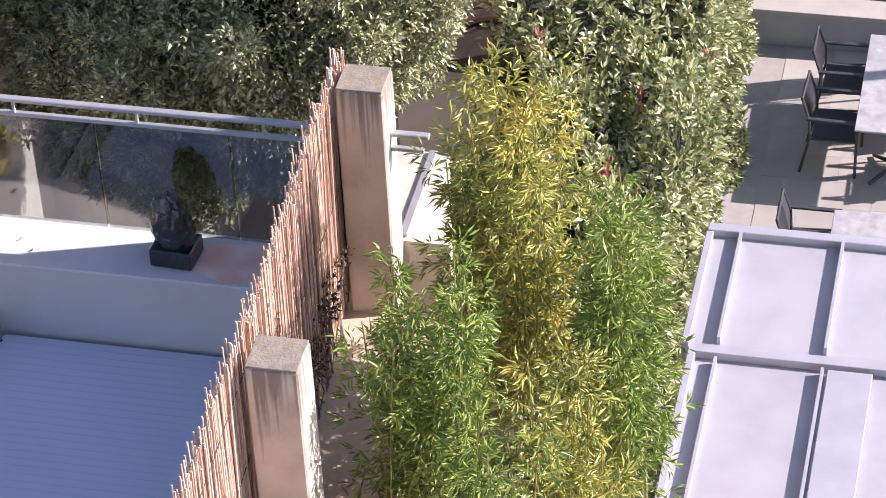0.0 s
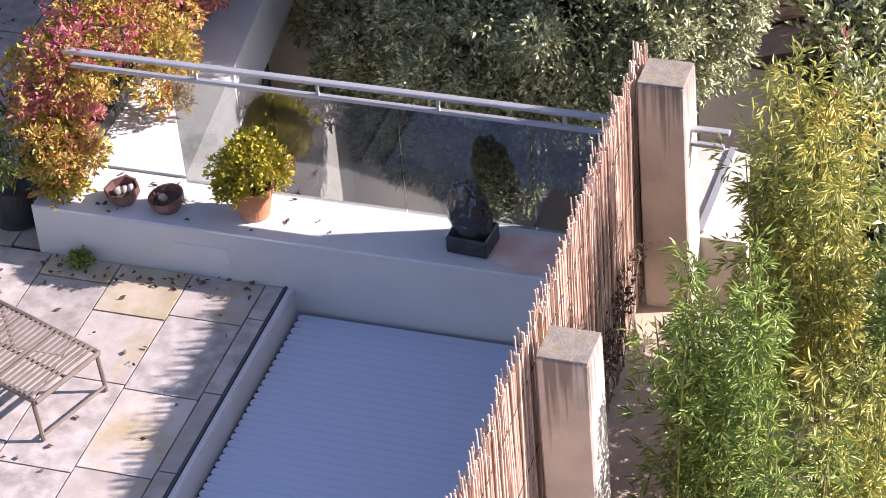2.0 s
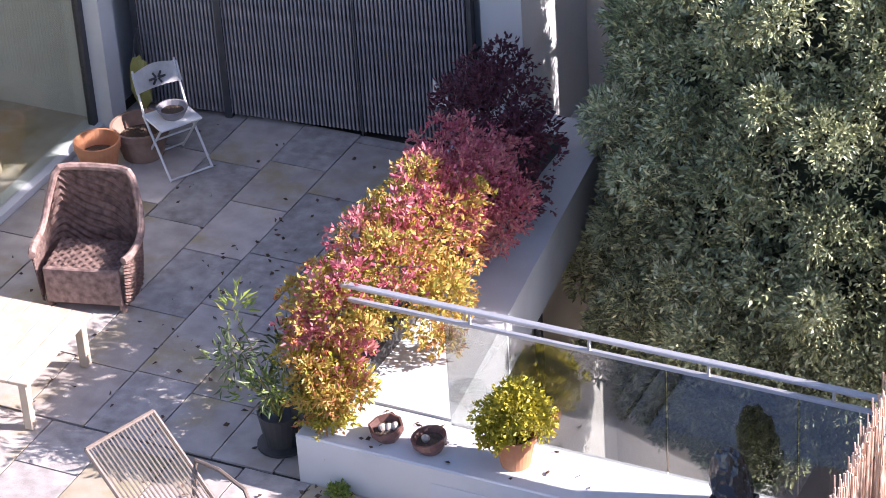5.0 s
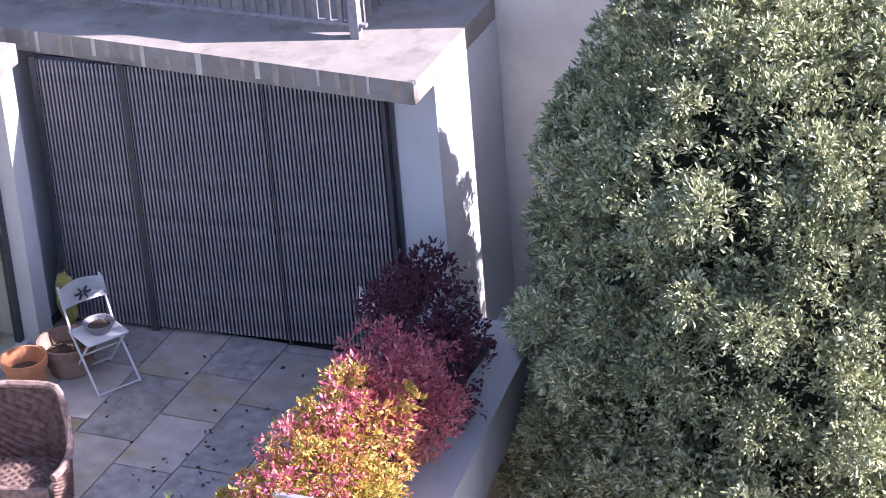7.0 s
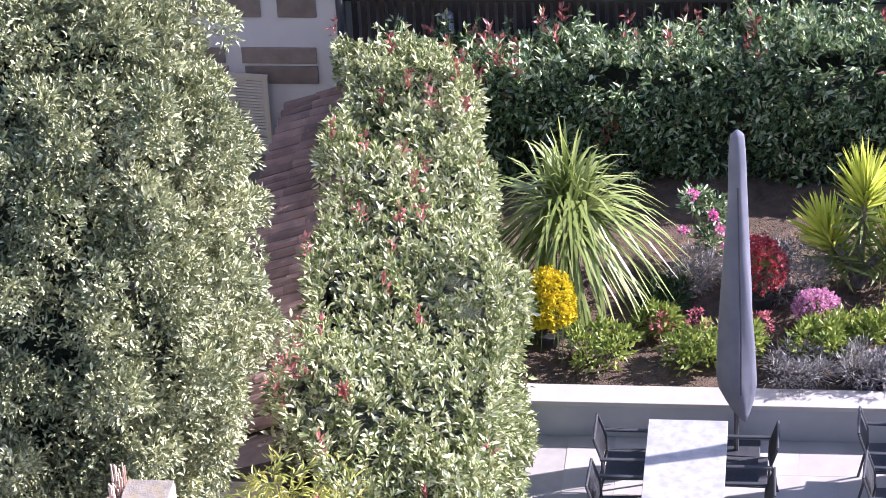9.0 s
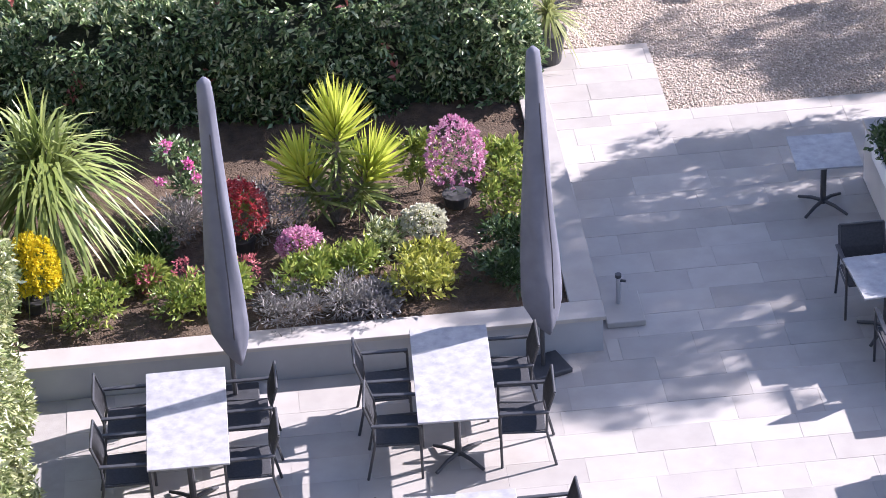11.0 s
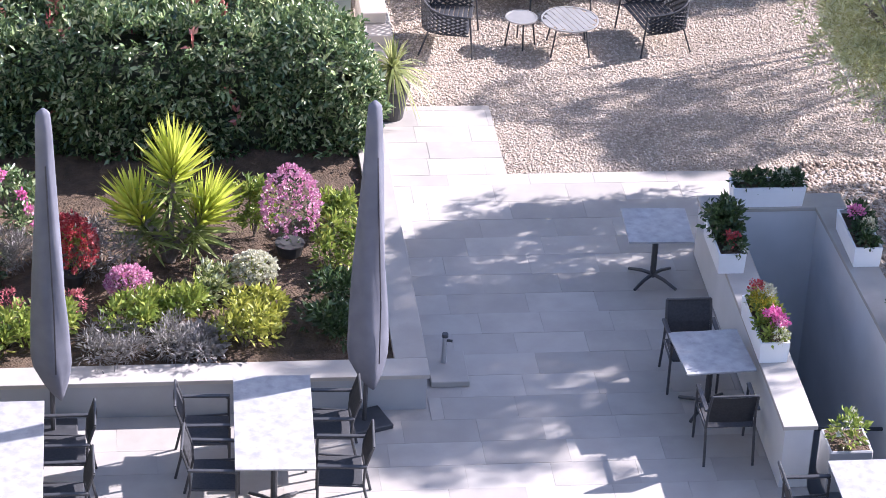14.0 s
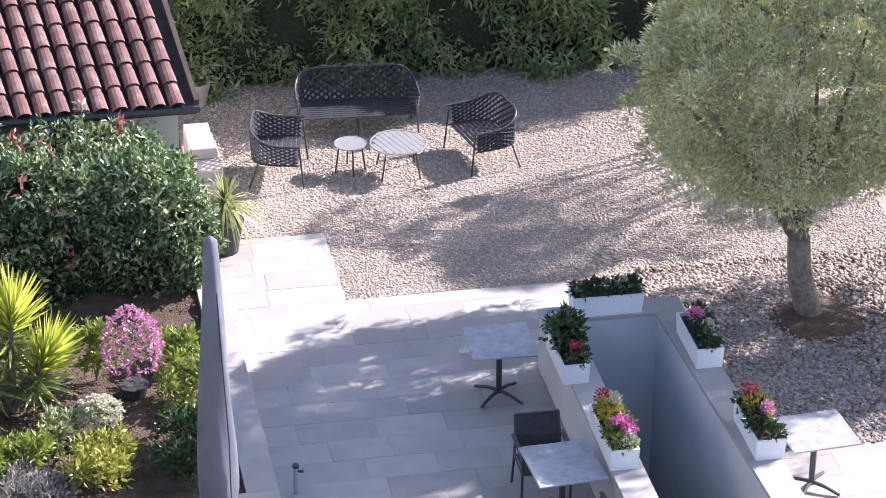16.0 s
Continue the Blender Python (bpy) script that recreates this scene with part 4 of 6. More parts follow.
# olive tree in the gravel
clump_tree("olive_tree", "silvery olive tree with a gnarled forked trunk in the gravel", (10.36, 28.85, -0.05), (10.18, 28.95, 1.05), (10.0, 29.2, 2.95), (1.62, 1.5, 1.45), 0.85, 150, (0.18, 0.36),
           OLIVE_LEAF, 0.080, 8000, 9, 9, 0.17, 0.27, core=0.0, limbs=8, proud=0.2, up=0.8, loose=0.45)

# unseen olives added out of view to shade the terrace and gravel
for n, (bx, by, zz, rad) in enumerate(((13.9, 28.5, 6.4, 1.5), (13.8, 27.7, 5.6, 1.3), (13.6, 28.9, 2.8, 1.4), (16.5, 35.6, 5.5, 2.6))):
    bx, by = bx + 0.115 * zz, by + 0.09 * zz
    gg = np.random.default_rng(200 + n)
    bl = []
    for i in range(22):
        a, h = gg.uniform(0, math.tau), gg.uniform(-0.8, 1)
        rr = math.sqrt(max(0, 1 - h * h * 0.9))
        s = gg.uniform(0.45, 0.8)
        bl.append((bx + rad * rr * math.cos(a), by + rad * rr * math.sin(a), zz + 1.3 * h, s, s, s * 0.8))
    tree("olive_tree", "unseen tall olive added to cast shade on terrace and gravel", (bx, by, -0.05), (bx - 0.1, by, 1.6), bl, OLIVE_LEAF, 0.105, 2300, 10, 210 + n, 0.14, narrow=0.24, core=0.0)


def bamboo(name, label, culms, mat, seed, k, size=0.076):
    g = np.random.default_rng(seed)
    t = thing(name, label, "bamboo", "bamboo clumps")
    P, W = [], []
    for x, y, h, lean_x, lean_y in culms:
        tip = Vector((x + lean_x, y + lean_y, L - 0.3 + h))
        pts = [Vector((x, y, L - 0.9)).lerp(tip, s) + Vector((lean_x, lean_y, 0)) * (s * s - s) * 0.6 for s in np.linspace(0, 1, 7)]
        part("culm", tube(pts, 0.011, 6, None, 0.004), SHRUB_STEM, t)
        for s in g.uniform(0.25, 1.02, k):
            c = Vector((x, y, L - 0.9)).lerp(tip, min(s, 1.0)) + Vector((lean_x, lean_y, 0)) * (s * s - s) * 0.6
            spread = 0.36 * (1.15 - s * 0.75)
            d = g.normal(size=3) * (1, 1, 0.6)
            d /= np.linalg.norm(d)
            P.append(np.array(c) + d * g.uniform(0.02, spread))
            W.append(d * (1, 1, 0.3) + (0, 0, g.uniform(-0.35, 0.3)))
    p, w = sprays(np.array(P), np.array(W), 14, 0.075, g)
    part("leaves", leaf_mesh("leaves", p, w, size, mat, narrow=0.17, seed=seed, flat=0.8), None, t)
    return t


SHRUB_STEM = material("bamboo_culm", (0.20, 0.20, 0.05), (0.32, 0.27, 0.08), rough=0.5, scale=8, bump=0)
g = random.Random(21)
for label, x, y, wx, wy, h, n, mat_, k in (
        ("bright green bamboo clump beside the pillars", -3.27, 12.6, 0.27, 0.42, 2.15, 20, BAMBOO_GREEN, 46),
        ("tall golden-leaved bamboo clump behind the hedge end", -3.03, 14.0, 0.31, 0.38, 2.62, 23, BAMBOO_GOLD, 48),
        ("olive-green bamboo clump growing into the hedge", -2.32, 13.6, 0.20, 0.34, 2.15, 13, BAMBOO_GREEN, 44),
        ("golden bamboo clump in the planting strip", -2.42, 12.2, 0.26, 0.28, 2.15, 13, BAMBOO_GOLD, 44),
        ("low olive-green bamboo clump in the planting strip", -2.75, 11.55, 0.24, 0.3, 1.95, 13, BAMBOO_GREEN, 44)):
    culms = [(x + g.uniform(-wx, wx), y + g.uniform(-wy, wy), h + g.uniform(-0.75, 0.1), g.uniform(-0.14, 0.14), g.uniform(-0.16, 0.12)) for i in range(n)]
    bamboo("bamboo", label, culms, mat_, 21 + n + int(y * 10), k)


def climber(name, label, blobs, mat, k, size, seed, leaves=6):
    g = np.random.default_rng(seed)
    t = thing(name, label, "climbing plant")
    bm = bmesh.new()
    for q in blobs:
        a = Vector(q[:3])
        for i in range(4):
            d = Vector(ball_dirs(1, g)[0])
            tube([a, a + Vector((d.x * q[3], d.y * q[4], d.z * q[5])) * 0.5, a + Vector((d.x * q[3], d.y * q[4], d.z * q[5])) * 0.95], 0.006, 5, bm, 0.003)
        tube([a, a - Vector((0, 0, q[5] + 0.1))], 0.008, 5, bm)
    part("branchwork", bm, BARK, t)
    extra = []
    for q in blobs:
        for i in range(5):
            d = ball_dirs(1, g)[0] * 0.95
            s = g.uniform(0.08, 0.18)
            extra.append((q[0] + d[0] * q[3], q[1] + d[1] * q[4], q[2] + d[2] * q[5], s, s, s * 0.8))
    P, D = crown_points(list(blobs) + extra, k, g, skin=0.6)
    p, w = sprays(P, D + np.array([0, 0, 0.1]), leaves, size * 0.9, g)
    part("leaves", leaf_mesh("leaves", p, w, size, mat, narrow=0.5, seed=seed), None, t)
    return t


climber("autumn_creeper", "yellow and orange autumn creeper spilling over the parapet",
        [(-8.62, 14.75, 5.75, .32, .4, .4), (-8.55, 14.45, 5.35, .22, .25, .35), (-8.5, 15.3, 5.85, .42, .5, .38), (-8.45, 15.9, 5.9, .45, .5, .36), (-8.75, 15.0, 5.6, .3, .4, .4), (-8.55, 14.35, 5.2, .16, .15, .3), (-8.7, 15.7, 5.75, .4, .4, .35), (-8.15, 15.5, 5.5, .22, .4, .3)], AUTUMN_LEAF, 2900, 0.048, 31)
climber("crimson_creeper", "crimson red creeper in full autumn colour on the planter",
        [(-8.5, 16.5, 5.85, .45, .45, .36), (-8.7, 17.0, 5.78, .45, .45, .36), (-8.25, 16.7, 5.65, .3, .4, .36), (-8.35, 16.1, 5.9, .3, .3, .3)], CRIMSON_LEAF, 1800, 0.046, 32)
climber("purple_smokebush", "dark purple-leaved shrub at the end of the planter",
        [(-8.85, 17.9, 5.70, .5, .45, .40), (-8.5, 17.6, 5.55, .4, .4, .36), (-8.95, 18.3, 5.66, .4, .35, .40), (-8.4, 17.2, 5.4, .25, .35, .28)], PURPLE_LEAF, 1300, 0.048, 33)
climber("red_creeper", "red creeper sprigs woven through the yellow leaves",
        [(-8.45, 15.75, 6.15, .25, .3, .15), (-8.3, 15.2, 6.0, .2, .25, .15), (-8.75, 15.35, 6.05, .2, .3, .15), (-8.62, 14.8, 6.05, .2, .2, .12), (-8.45, 14.55, 5.6, .12, .15, .15), (-8.7, 14.6, 5.75, .12, .2, .2)], CRIMSON_LEAF, 420, 0.05, 35)
climber("green_creeper", "green and yellow creeper shoots hanging to the ledge",
        [(-8.52, 14.38, 5.25, .14, .12, .24), (-8.68, 14.45, 5.4, .14, .15, .25), (-8.4, 14.5, 5.45, .12, .12, .2)], GOLD_SHRUB, 260, 0.05, 36)
planter = single("planter_trough", box(-8.92, -8.50, 14.5, 18.5, L, L + 0.55, 0.01), DARK_POT, "dark planter trough along the parapet", "planter")

# ---- terrace furniture ----
def dining_table(m, w, l, legs=2):
    """Marbled top on dark pedestal legs with cross feet."""
    t = thing("dining_table", "rectangular marbled grey tabletop on dark pedestal legs", "table", "terrace tables", m=m)
    part("tabletop", box(-w / 2, w / 2, -l / 2, l / 2, 0.722, 0.745, 0.004), MARBLE, t)
    for s in ((-1, 1) if legs == 2 else (0,)):
        y = s * l * 0.28
        ped = part("pedestal", rod((0, y, 0.06), (0, y, 0.71), 0.035, seg=10), DARK_METAL, t)
        part("top_plate", box(-0.16, 0.16, y - 0.16, y + 0.16, 0.705, 0.721), DARK_METAL, ped)
        for k in range(4):
            a = math.pi / 4 + k * math.pi / 2
            e = Vector((math.cos(a), math.sin(a), 0))
            part("foot", tube([(0, y, 0.09), (e.x * 0.16, y + e.y * 0.16, 0.075), (e.x * 0.34, y + e.y * 0.34, 0.022)], 0.024, 8, None, 0.018), DARK_METAL, ped)
    return t


dining_table(pose(-1.095, 23.51, 0), 0.81, 1.69)
dining_table(pose(1.61, 23.87, 0, 0, 0, -2), 0.80, 1.69)
dining_table(pose(1.60, 20.98, 0), 0.82, 1.69)
dining_table(pose(-1.15, 20.53, 0), 0.81, 1.69)
dining_table(pose(7.53, 22.05, 0), 0.82, 1.69)
dining_table(pose(6.22, 27.63, 0, 0, 0, -2), 0.75, 0.77, 1)
dining_table(pose(6.34, 24.96, 0, 0, 0, 4), 0.76, 0.82, 1)
dining_table(pose(9.19, 25.11, 0, 0, 0, 4), 0.78, 0.74, 1)


def terrace_chair():
    """Armchair with sling seat; faces +y."""
    t = thing("terrace_chair", "black metal armchair with dark sling fabric seat", "chair", "terrace chairs")
    for s in (-1, 1):
        x = s * 0.27
        part("front_leg", tube([(x, 0.25, 0.0), (x, 0.25, 0.62), (x, 0.21, 0.655)], 0.015, 7), DARK_METAL, t)
        part("back_leg", tube([(x * 0.96, -0.30, 0.0), (x * 0.95, -0.21, 0.42), (x * 0.92, -0.22, 0.62), (x * 0.9, -0.30, 0.87)], 0.015, 7), DARK_METAL, t)
        part("armrest", box(x - 0.024, x + 0.024, -0.24, 0.26, 0.645, 0.67, 0.006), DARK_METAL, t)
        part("side_rail", rod((x * 0.95, -0.22, 0.41), (x, 0.25, 0.43), 0.012), DARK_METAL, t)
    part("seat", box(-0.245, 0.245, -0.2, 0.25, 0.415, 0.43, 0.005), SLING, t)
    b = bmesh.new()
    v = [[b.verts.new((x, yy - 0.02 * (1 - (x / 0.23) ** 2), z)) for x in np.linspace(-0.235, 0.235, 7)] for yy, z in ((-0.205, 0.50), (-0.225, 0.62), (-0.26, 0.74), (-0.30, 0.86))]
    for r0, r1 in zip(v, v[1:]):
        for i in range(6):
            b.faces.new((r0[i], r0[i + 1], r1[i + 1], r1[i]))
    bmesh.ops.solidify(b, geom=b.faces[:], thickness=0.012)
    part("backrest", b, SLING, t)
    part("top_rail", rod((-0.245, -0.30, 0.87), (0.245, -0.30, 0.87), 0.014), DARK_METAL, t)
    return t


chair = terrace_chair()
spots = []
for x, y, r in ((-1.72, 24.0, -90), (-1.73, 23.17, -92), (-0.48, 23.93, 90), (-0.50, 23.1, 91),
                (0.93, 24.22, -92), (0.98, 23.42, -95), (2.22, 24.27, 88), (2.28, 23.43, 86),
                (0.96, 21.45, -91), (0.97, 20.65, -90), (2.28, 21.5, 90), (2.28, 20.7, 92),
                (-1.75, 21.2, -90), (-1.76, 20.3, -88), (-0.5, 21.05, 90), (-0.5, 20.2, 90),
                (6.24, 25.52, 180), (6.37, 24.2, 0), (6.87, 22.48, -90), (6.87, 21.7, -92)):
    spots.append((x, y, r))
chair.matrix_world = pose(spots[0][0], spots[0][1], 0, 0, 0, spots[0][2])
for x, y, r in spots[1:]:
    copy_thing(chair, pose(x, y, 0, 0, 0, r))


def parasol(x, y, top, low, turn, seed, fat=1.0):
    """A closed parasol in its cover: folds that widen downwards and end in a point."""
    t = thing("closed_parasol", "tall closed parasol in a slate grey fabric cover", "parasol", "parasols", m=pose(x, y, 0, 0, 0, turn))
    b = bmesh.new()
    rings = []
    n = 20
    prof = [(0.02, top), (0.07, top - 0.05), (0.085, top - 0.25), (0.10, top - 0.7), (0.13, top - 1.3), (0.165, top - 1.9), (0.195, top - 2.4), (0.212, low + 0.62), (0.20, low + 0.45), (0.135, low + 0.24), (0.075, low + 0.10), (0.015, low)]
    for r, z in prof:
        r *= fat if z < top - 0.6 else 1
        fold = 0.10 if r > 0.09 else 0.05
        off = 0.45 * (0.212 - r) if z < low + 0.6 else 0.0
        rings.append([b.verts.new((off + r * (1 + fold * math.sin(i * math.tau * 5 / n + 2.5 * z + seed)) * math.cos(i * math.tau / n),
                                   r * (1 + fold * math.sin(i * math.tau * 5 / n + 2.5 * z + seed)) * math.sin(i * math.tau / n) * 0.85, z)) for i in range(n)])
    for p, q in zip(rings, rings[1:]):
        for i in range(n):
            b.faces.new((p[i], q[i], q[(i + 1) % n], p[(i + 1) % n]))
    b.faces.new(rings[0]), b.faces.new(rings[-1][::-1])
    cov = part("cover", b, UMBRELLA, t, smooth=True)
    part("zip", tube([(0.01, -0.085, top - 0.6), (0.03, -0.14, top - 1.5), (0.05, -0.19, top - 2.3), (0.05, -0.2, low + 0.45)], 0.008, 5), UMBRELLA_SEAM, cov, "dark zip line")
    part("mast", rod((0, 0, 0.05), (0, 0, low + 0.2), 0.026), DARK_METAL, t)
    part("base", box(-0.25, 0.25, -0.2, 0.2, -0.002, 0.06, 0.01), DARK_METAL, t)
    return t


parasol(-0.62, 24.84, 3.84, 0.42, 0, 0.3, 0.94)
parasol(2.64, 24.86, 3.86, 0.42, 20, 1.4, 1.02)

stand = thing("parasol_stand", "empty stone parasol base with a steel tube", "parasol base", m=pose(3.63, 25.83, 0))
part("slab", box(-0.21, 0.21, -0.31, 0.31, 0.0, 0.07, 0.008), PAVING, stand)
tb = part("tube", rod((-0.03, 0.08, 0.07), (-0.03, 0.08, 0.42), 0.028, seg=12), STEEL, stand)
part("knob", rod((-0.03, 0.08, 0.36), (0.05, 0.05, 0.36), 0.016), DARK_METAL, tb)
part("collar", rod((-0.03, 0.08, 0.40), (-0.03, 0.08, 0.44), 0.036, seg=12), DARK_METAL, tb)


def tuft(P_centre, radii, mat, k, size, seed, leaves=6, narrow=0.45, name="leaves", parent=None, label="", up=0.3, skin=0.6):
    g = np.random.default_rng(seed)
    P, D = crown_points([(*P_centre, *radii)], k, g, skin)
    p, w = sprays(P, D + np.array([0, 0, up]), leaves, size, g)
    return part(name, leaf_mesh(name, p, w, size, mat, narrow=narrow, seed=seed), None, parent, label)


for i, (x, y, z) in enumerate(((-4.78, 22.1, 2.62), (-4.70, 22.0, 2.78), (-4.86, 21.95, 2.50), (-4.62, 22.15, 2.55), (-4.75, 22.2, 2.92))):
    tuft((x, y, z), (0.07, 0.07, 0.12), RED_TIP, 4, 0.085, 960 + i, 4, 0.3, "young_growth", photinia, "long young red shoots", up=0.9)


def window_box(x, y, z, w, l, seed, label, leaf, petals):
    """A white trough with soil, foliage and blooms."""
    t = thing("planter_box", label, "planter", "white planter boxes", m=pose(x, y, z))
    h = 0.25
    b = bmesh.new()
    o = [(-w / 2, -l / 2), (w / 2, -l / 2), (w / 2, l / 2), (-w / 2, l / 2)]
    low = [b.verts.new((px * 0.93, py * 0.97, 0)) for px, py in o]
    high = [b.verts.new((px, py, h)) for px, py in o]
    inn = [b.verts.new((px - 0.022 * (1 if px > 0 else -1), py - 0.022 * (1 if py > 0 else -1), h)) for px, py in o]
    deep = [b.verts.new((v.co.x, v.co.y, h - 0.05)) for v in inn]
    for i in range(4):
        j = (i + 1) % 4
        b.faces.new((low[i], low[j], high[j], high[i]))
        b.faces.new((high[i], high[j], inn[j], inn[i]))
        b.faces.new((inn[i], inn[j], deep[j], deep[i]))
    b.faces.new(low[::-1])
    part("trough", b, PLANTER_WHITE, t)
    part("soil", box(-w / 2 + 0.024, w / 2 - 0.024, -l / 2 + 0.024, l / 2 - 0.024, h - 0.09, h - 0.045), SOIL, t)
    g = random.Random(seed)
    r = max(w, l) / 2
    sx, sy = (w * 0.42, l * 0.44)
    for i in range(5):
        px, py = g.uniform(-1, 1) * (w / 2 - 0.08), (i / 4 - 0.5) * (l - 0.24) if l > w else 0
        if w > l:
            px, py = (i / 4 - 0.5) * (w - 0.24), g.uniform(-0.04, 0.04)
        tuft((px, py, h + 0.03), (0.09, 0.09, 0.07), leaf, 22, 0.065, seed + i, 6, 0.6, "foliage", t)
    for i, (fx, fy, fz, mat_) in enumerate(petals):
        tuft((fx, fy, h + fz), (0.075, 0.075, 0.055), mat_, 40, 0.035, seed + 20 + i, 4, 0.8, "bloom", t)
    return t


window_box(7.57, 28.06, 0.78, 0.86, 0.27, 100, "white planter box with dark leafy plants on the wall", DARK_LEAF, [(0.2, 0, 0.1, CREAM_PETAL)])
wb = window_box(6.84, 26.9, 0.78, 0.31, 0.88, 110, "white planter box with a dark bushy plant and red bloom", DARK_LEAF, [(0.02, -0.28, 0.12, RED_PETAL)])
tuft((-0.02, 0.08, 0.42), (0.20, 0.27, 0.17), PLANTER_LEAF, 110, 0.07, 119, 6, 0.55, "bush", wb)
wb = window_box(6.93, 25.13, 0.78, 0.32, 0.98, 120, "white planter box with pink cyclamen and yellow-green leaves", SHRUB_LEAF,
                [(0.05, -0.2, 0.16, HOTPINK_PETAL), (0.08, -0.30, 0.14, HOTPINK_PETAL), (0.0, -0.24, 0.2, HOTPINK_PETAL), (-0.05, 0.32, 0.2, RED_PETAL), (0.03, 0.2, 0.22, CREAM_PETAL), (0.06, -0.42, 0.06, CREAM_PETAL)])
tuft((-0.02, 0.14, 0.33), (0.11, 0.26, 0.10), GOLD_SHRUB, 60, 0.055, 129, 5, 0.4, "foliage", wb)
window_box(8.40, 26.98, 0.78, 0.32, 0.88, 130, "white planter box with green leaves and a pink bloom", DARK_LEAF, [(-0.03, 0.12, 0.15, HOTPINK_PETAL), (0.06, -0.1, 0.1, CREAM_PETAL)])
wb = window_box(8.51, 25.0, 0.78, 0.33, 0.88, 140, "white planter box with reddish yellow foliage", DARK_LEAF, [(-0.04, 0.28, 0.2, RED_PETAL), (0.05, -0.05, 0.16, PINK_PETAL)])
tuft((0.0, 0.12, 0.33), (0.12, 0.25, 0.09), GOLD_SHRUB, 60, 0.055, 149, 5, 0.4, "foliage", wb)

pot = thing("square_planter", "grey square planter with a variegated shrub by the stairs", "planter", m=pose(7.52, 23.62, -0.02))
part("body", box(-0.23, 0.23, -0.22, 0.22, 0, 0.50, 0.012), BED_WALL, pot)
part("soil", box(-0.2, 0.2, -0.19, 0.19, 0.49, 0.504), SOIL, pot)
tuft((0, 0, 0.62), (0.17, 0.17, 0.17), SHRUB_LEAF, 40, 0.07, 151, 5, 0.6, "foliage", pot)
tuft((0, 0, 0.66), (0.16, 0.16, 0.17), CREAM_PETAL, 12, 0.055, 152, 4, 0.6, "pale_leaves", pot, "cream edged leaves")


# ---- gravel lounge ----
def woven_seat(m, w, label, group=""):
    """Lounge seat with a curved back of woven straps; faces +y."""
    t = thing("lounge_sofa" if w > 1 else "lounge_chair", label, "sofa" if w > 1 else "armchair", group, m=m)
    n = 41
    square = 0.45 if w < 1.2 else 0.22
    top, back = (0.62, 0.18) if w < 1.2 else (0.66, 0.17)
    path = []
    for i in range(n):
        s = i / (n - 1)
        a = math.pi * (1 - s)
        x = (w / 2) * (1 if math.cos(a) > 0 else -1) * abs(math.cos(a)) ** square
        y = 0.32 - 0.68 * abs(math.sin(a)) ** 0.5
        path.append(Vector((x, y, top + back * math.sin(a) ** 2)))
    part("top_rail", tube(path, 0.015, 7), DARK_METAL, t)
    part("lower_rail", tube([(q.x * 0.94, q.y * 0.94, 0.34) for q in path], 0.011, 6), DARK_METAL, t)
    far = [0.0]
    for p0, p1 in zip(path, path[1:]):
        far.append(far[-1] + (p1 - p0).length)

    def along(f):
        f = min(max(f, 0.0), far[-1] - 1e-4)
        j = max(i for i in range(n - 1) if far[i] <= f)
        return path[j].lerp(path[j + 1], (f - far[j]) / (far[j + 1] - far[j]))

    pitch = 0.062
    k = int(far[-1] / pitch)
    for i in range(1, k):
        pts = []
        for r in range(12):
            q = along((i + (0.36 if r % 2 else -0.36) * (1 if i % 2 else -1)) * pitch)
            v = r / 11
            pts.append(Vector((q.x * (1 - 0.06 * v), q.y * (1 - 0.06 * v), q.z + (0.34 - q.z) * v)))
        part("strap", tube(pts, 0.021, 5), SLING, t)
    for i in range(9):
        yy = -0.25 + i * 0.064
        part("seat_slat", box(-w / 2 + 0.07, w / 2 - 0.07, yy - 0.024, yy + 0.024, 0.35, 0.365, 0.003), DARK_METAL, t)
    for x in (-w / 2 + 0.05, w / 2 - 0.05):
        part("front_leg", rod((x, 0.30, 0.60), (x * 1.05, 0.36, 0), 0.013, seg=6), DARK_METAL, t)
        part("back_leg", rod((x * 0.95, -0.24, 0.36), (x * 1.02, -0.36, 0), 0.013, seg=6), DARK_METAL, t)
    if w > 1:
        part("centre_leg", rod((0, 0.3, 0.35), (0, 0.33, 0), 0.013, seg=6), DARK_METAL, t)
    return t


woven_seat(pose(5.78, 34.95, -0.03, 0, 0, 176), 1.68, "dark woven-strap garden sofa on the gravel")
woven_seat(pose(4.55, 33.85, -0.03, 0, 0, -102), 0.96, "dark woven-strap lounge chair on the gravel", "lounge chairs")
woven_seat(pose(7.32, 33.85, -0.03, 0, 0, 102), 1.0, "dark woven-strap lounge chair on the gravel", "lounge chairs")


